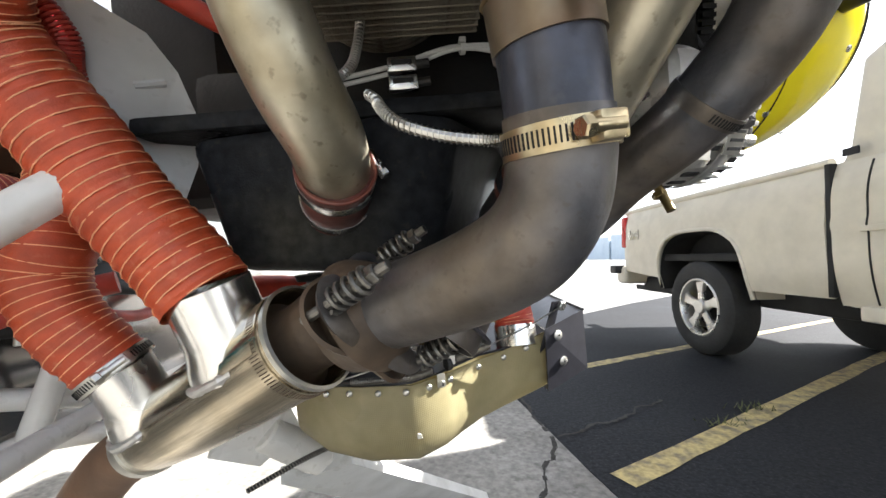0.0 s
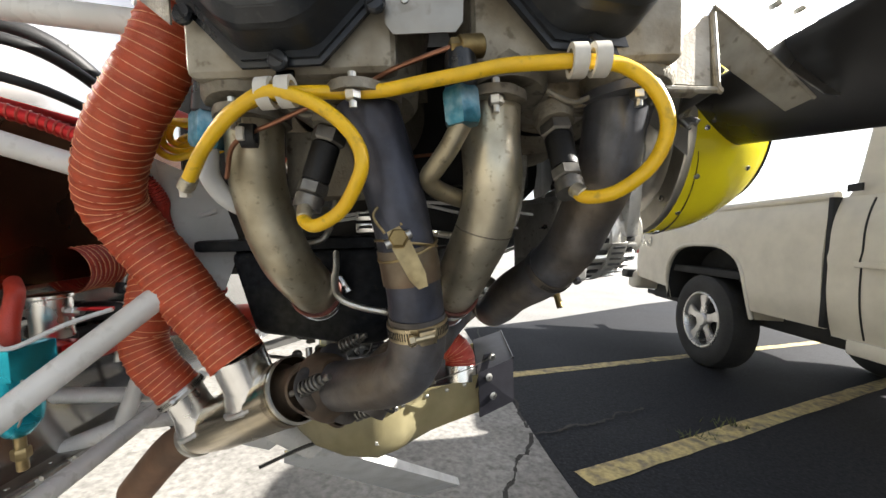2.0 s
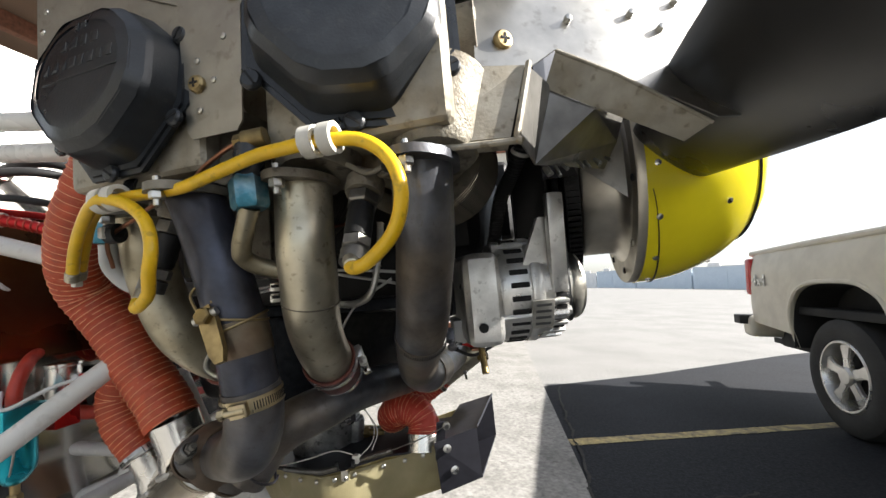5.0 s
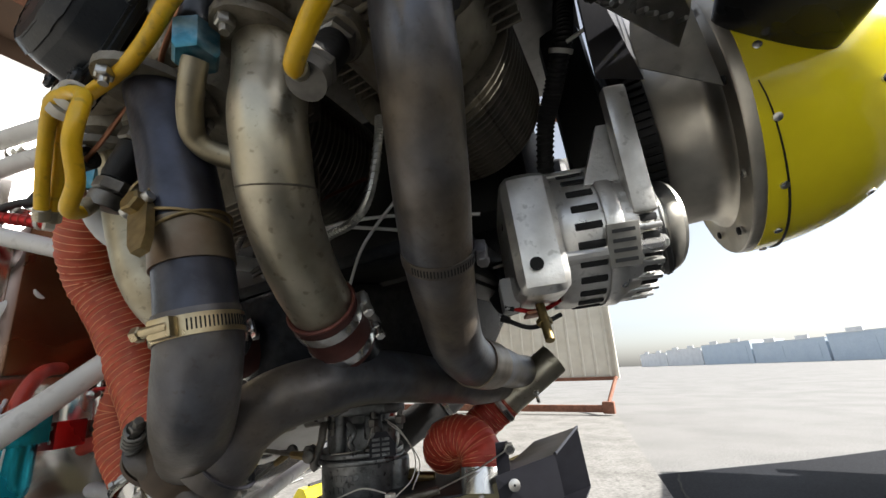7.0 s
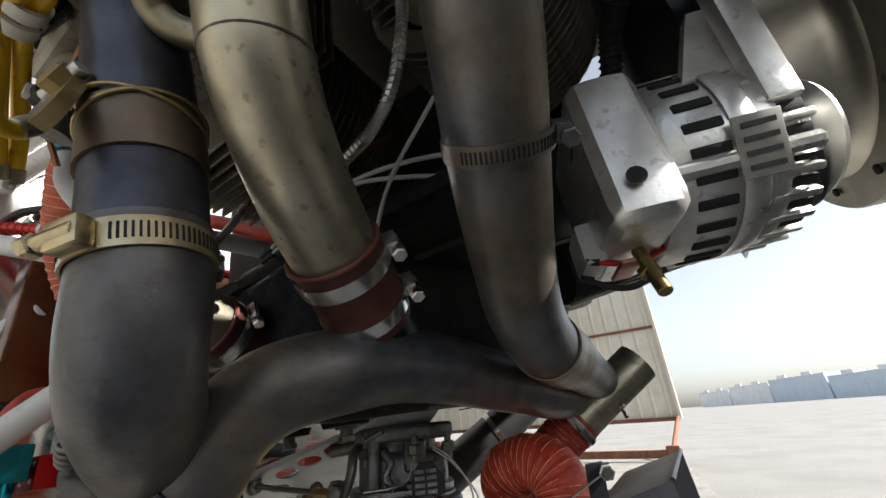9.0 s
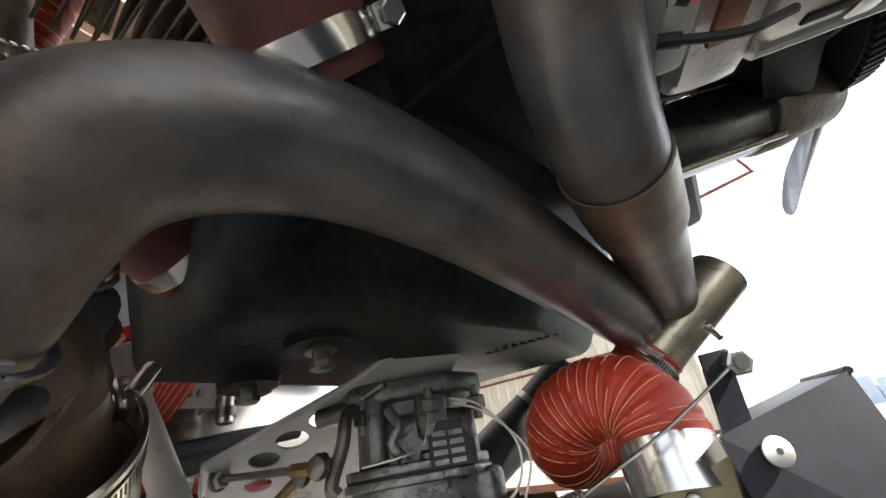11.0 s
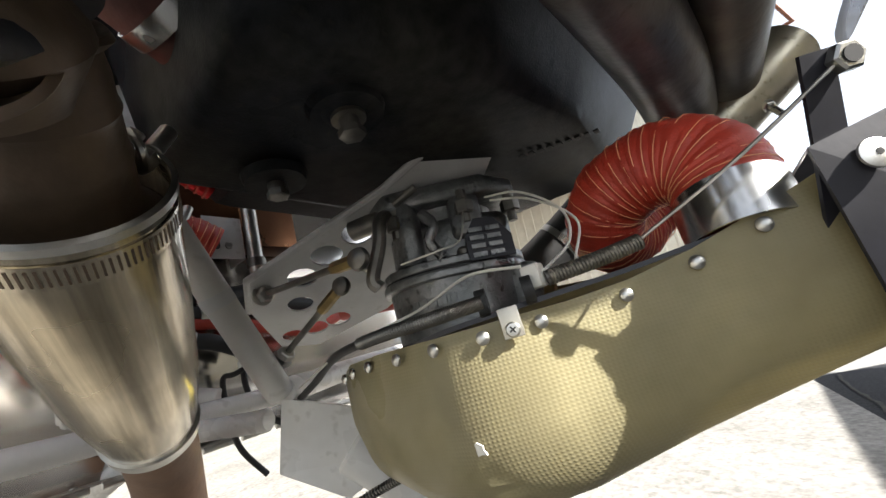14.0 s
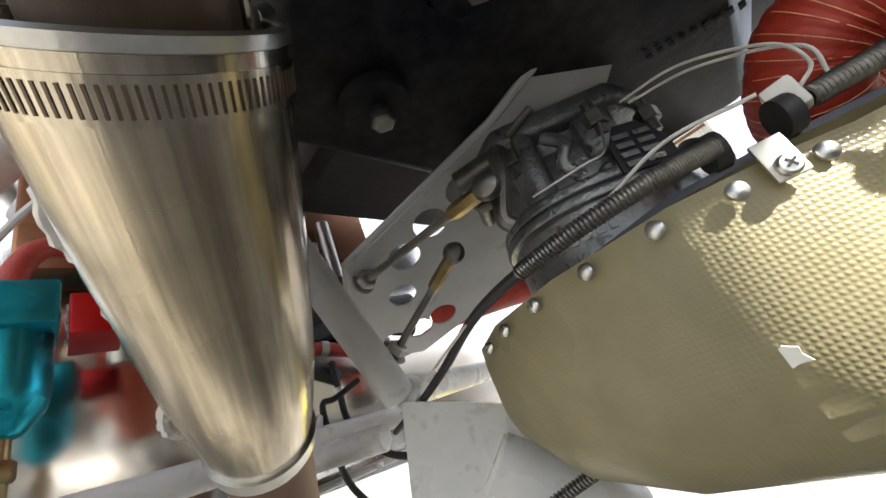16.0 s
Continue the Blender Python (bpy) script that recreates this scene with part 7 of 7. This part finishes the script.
for y, z in ((-0.012, 0.012), (0.006, -0.014)):
    part("bolt", hexagon((0.013, y, z), (1, 0, 0), 0.006, 0.005), STEEL, sb)
part("latch", box((0.018, -0.016, -0.006), (0.01, 0.014, 0.03), None, 0.003), RUBBER, sb, "black clip")
st = thing("steel_tube", "upright bright steel tube behind the holed bracket", "tube", (-0.44, 0.595, 1.03))
part("tube", rod((0, 0, 0), (0, 0, 0.13), 0.0115, 24), STEEL, st)
part("collar", lathe([(0.0116, 0.0), (0.0145, 0.0), (0.0145, 0.014), (0.0116, 0.014)], axis_pose((0, 0, 0.01), (0, 0, 1)), 24, close=True), STEEL_DARK, st)
cb = thing("black_cable", "thin black cable hanging from the mount tube", "cable", (-0.4, 0.523, 0.879), "cables")
part("core", tube([(0.01, 0.03, 0.012), (0, 0, 0), (-0.002, -0.015, -0.003), (-0.002, -0.016, -0.031), (-0.002, -0.014, -0.055), (0, -0.005, -0.092), (0.004, 0.02, -0.13)], 0.0035, 10), RUBBER, cb)
part("tie", lathe([(0.0035, -0.002), (0.005, -0.002), (0.005, 0.002), (0.0035, 0.002)], axis_pose((-0.002, -0.0145, -0.05), (0, 0, 1)), 16, close=True), WHITE_PLASTIC, cb)

gs = thing("gascolator", "bright teal anodised fuel strainer with a drain valve", "fuel strainer", (-0.392, 0.268, 0.972))
part("head", box((0, 0, 0.025), (0.05, 0.046, 0.032), None, 0.003), TEAL_ANOD, gs)
part("bowl", lathe([(0.021, 0.012), (0.021, -0.03), (0.019, -0.04), (0.01, -0.052), (0.006, -0.054)], mc, 32), TEAL_ANOD, gs, "teal bowl")
part("bail_wire", tube([(-0.023, -0.012, 0.012), (-0.024, -0.014, -0.02), (0.0, -0.01, -0.05), (0.024, -0.014, -0.02), (0.023, -0.012, 0.012)], 0.0012, 6), STEEL, gs)
part("drain_valve", hexagon((0, 0, -0.066), (0, 0, -1), 0.008, 0.012, rod((0, 0, -0.052), (0, 0, -0.09), 0.005, 12)), GOLD, gs, "brass drain valve")
part("inlet_hose", tube([(0.0, 0, 0.03), (0.002, 0.0, 0.06), (-0.012, 0.02, 0.09), (-0.075, 0.07, 0.1)], 0.008, 12), SCAT_RED, gs, "red sleeved fuel hose")
part("earth_wire", tube([(-0.005, -0.01, 0.06), (0.02, -0.02, 0.042), (0.06, 0.0, 0.06), (0.09, 0.02, 0.07)], 0.0024, 8), GREY_PAINT, gs)
gs.scale = (1.2, 1.2, 1.2)
rb = thing("fuel_flow_sensor", "red anodised block with small screws beside the strainer", "sensor", (-0.388, 0.318, 0.99))
part("block", box((0, 0, 0), (0.05, 0.035, 0.036), None, 0.002), RED_ANOD, rb)
for x in (-0.017, 0.013):
    for z in (-0.008, 0.01):
        part("screw", lathe([(0.003, 0), (0.0028, 0.0015), (0, 0.002)], axis_pose((x, -0.0175, z), (0, -1, 0)), 10), SHINY, rb)
fp = thing("fuel_pump", "polished steel canister with side fittings on the firewall", "fuel pump", (-0.425, 0.35, 1.035))
part("canister", lathe([(0.022, -0.03), (0.024, -0.027), (0.024, 0.026), (0.026, 0.028), (0.026, 0.032), (0.015, 0.034)], mc, 32), SHINY, fp)
for s in (-1, 1):
    part("side_fitting", hexagon((0.026 * s, 0, 0.006), (s, 0, 0), 0.007, 0.01, rod((0.02 * s, 0, 0.006), (0.045 * s, 0, 0.006), 0.005, 12)), STEEL, fp)
part("red_wire", tube([(0.04, 0, 0.01), (0.06, -0.01, 0.012), (0.09, 0.0, 0.01)], 0.003, 8), RED_ANOD, fp)
fh = thing("fuel_hose", "red fire sleeved fuel hose with a white loop", "hose", (-0.46, 0.395, 0.965), "fuel hoses")
part("hose", tube([(-0.08, -0.02, -0.02), (-0.03, 0.0, 0.0), (0.03, 0.01, 0.0), (0.09, 0.03, 0.02), (0.14, 0.06, 0.03)], 0.0125, 14), SCAT_RED, fh)
part("white_loop", tube([(-0.03, -0.02, 0.0), (-0.045, -0.03, 0.03), (-0.03, -0.03, 0.055), (-0.015, -0.02, 0.06)], 0.004, 10), WHITE_PLASTIC, fh)
for pts in ([(-0.6, 0.15, 1.36), (-0.45, 0.23, 1.32), (-0.334, 0.289, 1.28), (-0.26, 0.3, 1.235), (-0.232, 0.315, 1.195), (-0.24, 0.33, 1.165), (-0.235, 0.36, 1.1), (-0.24, 0.45, 1.05)],):
    cdt = thing("cable_conduit", "red ribbed cable conduit tied to the mount tube", "conduit", (0, 0, 0), "conduits")
    path = smooth_path(pts, 10)
    part("conduit", tube(path, 0.0085, 12, 0), RED_ANOD, cdt)
    part("ribs", coil(path, 0.0086, 0.0016, 90, 5, 9), SCAT_RED, cdt)
    for k in (14, 34):
        part("tie", lathe([(0.0095, -0.003), (0.0115, -0.003), (0.0115, 0.003), (0.0095, 0.003)], axis_pose(path[k], path[k + 1] - path[k]), 16, close=True), WHITE_PLASTIC, cdt)
hb = thing("far_exhaust_hose", "red duct hose on the far side of the engine", "air hose", (-0.15, 0.75, 0.95), "air duct hoses")
part("hose_wall", tube([(-0.2, -0.08, 0.0), (-0.1, 0.0, -0.01), (0.0, 0.05, -0.04)], 0.03, 20), SCAT_RED, hb)
bd = thing("duct_hose", "thick black rubber duct behind the carburettor", "air hose", (0, 0, 0), "air duct hoses")
part("hose_wall", tube([(-0.170, 0.800, 0.864), (-0.124, 0.820, 0.894), (-0.051, 0.860, 0.939), (0.006, 0.900, 0.983)], 0.036, 24), RUBBER, bd)
part("clamp_band", lathe([(0.036, -0.005), (0.0375, -0.005), (0.0375, 0.005), (0.036, 0.005)], axis_pose((-0.051, 0.860, 0.939), V(-0.051, 0.860, 0.939) - V(-0.124, 0.820, 0.894)), 32, close=True), STEEL, bd)
dd = thing("drain_hose", "thin black rubber drain hose hanging by the mount", "hose", (-0.43, 0.547, 0.89), "fuel hoses")
part("hose", tube([(0.0, 0.0, 0.04), (0.0, 0, 0.0), (-0.004, 0.003, -0.03), (0.0, 0.012, -0.06), (0.03, 0.03, -0.09), (0.07, 0.05, -0.105)], 0.0042, 10), RUBBER, dd)
part("clip", lathe([(0.0045, -0.004), (0.006, -0.004), (0.006, 0.004), (0.0045, 0.004)], axis_pose((0, 0, 0.002), (0, 0, 1)), 14, close=True), STEEL, dd)
uc = thing("control_cable", "spring sheathed cable clamped under the air box", "cable", (-0.1, 0.52, 0.752), "cables")
path = smooth_path([(-0.12, -0.03, -0.035), (-0.05, -0.01, -0.012), (0.0, 0.0, 0.0), (0.05, 0.01, 0.008)], 8)
part("sheath", tube(path, 0.003, 10, 0), RUBBER, uc)
part("spring", coil(path, 0.0034, 0.0008, 60, 5, 9), STEEL_DARK, uc)
part("clamp", box((0.004, 0.0, 0.003), (0.02, 0.012, 0.012), None, 0.003), RUBBER, uc)
bh = thing("cable_conduit", "black corrugated conduit with a white tie above the alternator", "conduit", (0, 0, 0), "conduits")
path = smooth_path([(0.42, 0.4, 1.43), (0.4, 0.4, 1.38), (0.387, 0.4, 1.328), (0.362, 0.43, 1.29), (0.343, 0.452, 1.263), (0.32, 0.5, 1.2)], 10)
part("conduit", tube(path, 0.0095, 14, 0), RUBBER, bh)
part("ribs", coil(path, 0.0098, 0.0017, 60, 5, 12), RUBBER, bh)
part("tie", lathe([(0.0115, -0.0025), (0.0135, -0.0025), (0.0135, 0.0025), (0.0115, 0.0025)], axis_pose(path[22], path[23] - path[22]), 18, close=True), WHITE_PLASTIC, bh)
part("tie_tail", rod(path[22] + V(0.008, -0.01, 0), path[22] + V(0.03, -0.012, 0.004), 0.0022, 8), WHITE_PLASTIC, bh)

# wires and plugs in the dark behind the exhaust pipes
for pts, r, mt, lb in (([(-0.05, 0.36, 1.16), (0.02, 0.352, 1.168), (0.08, 0.35, 1.18), (0.16, 0.36, 1.175), (0.26, 0.4, 1.16)], 0.0022, GREY_PAINT, "grey shielded wire strung under the cylinders"),
                       ([(-0.05, 0.362, 1.155), (0.02, 0.354, 1.163), (0.082, 0.35, 1.178), (0.15, 0.365, 1.165), (0.24, 0.41, 1.14)], 0.0022, GREY_PAINT, "grey shielded wire strung under the cylinders"),
                       ([(-0.04, 0.4, 1.25), (0.04, 0.39, 1.245), (0.12, 0.39, 1.25)], 0.0026, COPPER, "thin dull wire under the cylinders"),
                       ([(0.26, 0.43, 1.06), (0.29, 0.44, 1.05), (0.315, 0.46, 1.06), (0.33, 0.48, 1.08)], 0.0026, RED_ANOD, "red wire to the alternator"),
                       ([(0.25, 0.44, 1.05), (0.28, 0.45, 1.035), (0.31, 0.47, 1.045)], 0.0026, RUBBER, "black wire to the alternator")):
    w = thing("sensor_wire", lb, "wire", (0, 0, 0), "wires")
    part("core", tube(pts, r, 8), mt, w)
    part("sleeve", tube([V(*pts[0]), V(*pts[0]).lerp(V(*pts[1]), 0.3)], r * 1.5, 8, 0), RUBBER, w)
tb = thing("cable_tie", "nylon tie bundling grey wires under the cylinders", "cable tie", (0.081, 0.35, 1.179))
part("loop", lathe([(0.005, -0.002), (0.0065, -0.002), (0.0065, 0.002), (0.005, 0.002)], axis_pose((0, 0, 0), (1, 0.1, 0.1)), 16, close=True), GREY_PAINT, tb)
part("head", box((0.0, -0.006, 0.003), (0.006, 0.005, 0.005), None, 0.001), GREY_PAINT, tb)
for z in (1.164, 1.148):
    cn = thing("wire_connector", "small silver wire connector in a black housing", "connector", (0.026, 0.345, z), "wire connectors")
    part("shell", box((0, 0, 0), (0.026, 0.01, 0.013), None, 0.002), SHINY, cn)
    part("slot", box((0.0, -0.0052, 0.001), (0.018, 0.001, 0.004), None, 0), DARK, cn)
    part("boot", rod((0.012, 0, 0), (0.024, 0, 0.001), 0.004, 10), RUBBER, cn)

# hoses and fittings high on the firewall
for k, (pts, r) in enumerate((([(-0.49, 0.3, 1.4), (-0.44, 0.32, 1.42), (-0.4, 0.36, 1.41), (-0.38, 0.42, 1.37), (-0.4, 0.5, 1.33), (-0.49, 0.55, 1.3)], 0.011), ([(-0.49, 0.26, 1.36), (-0.43, 0.27, 1.385), (-0.38, 0.32, 1.385), (-0.36, 0.4, 1.35), (-0.38, 0.5, 1.29)], 0.0075), ([(-0.49, 0.22, 1.33), (-0.42, 0.24, 1.34), (-0.36, 0.3, 1.33), (-0.33, 0.4, 1.3)], 0.006))):
    w = thing("breather_hose", "black rubber hose looped on the firewall", "hose", (0, 0, 0), "firewall hoses")
    part("hose", tube(pts, r, 14, 10), RUBBER, w)
    part("collar", rod(V(*pts[0]) - V(0.008, 0, 0), V(*pts[0]) + V(0.012, 0, 0.002), r + 0.004, 14), STEEL, w)
for p in ((-0.494, 0.33, 1.3), (-0.494, 0.46, 1.45), (-0.494, 0.24, 1.46)):
    w = thing("bulkhead_fitting", "plated steel fitting through the firewall", "fitting", p, "firewall fittings")
    part("flange", lathe([(0.016, 0), (0.016, 0.003), (0.01, 0.004)], axis_pose((0, 0, 0), (1, 0, 0)), 20), STEEL, w)
    part("nut", hexagon((0.003, 0, 0), (1, 0, 0), 0.011, 0.01, rod((0.01, 0, 0), (0.03, 0, 0), 0.006, 12)), STEEL, w)

# ---- set the aircraft on the ground ----
STAND = Matrix(((1.00271, -0.04930, -0.08373, 0.08747), (0.04537, 1.00521, -0.04852, 0.07465), (0.08592, 0.04452, 1.00275, -0.21756), (0.00000, 0.00000, 0.00000, 1.00000)))
bpy.context.view_layer.update()
for ob in [o for o in scene.objects if o not in AROUND and not o.parent]:
    ob.matrix_world = STAND @ ob.matrix_world
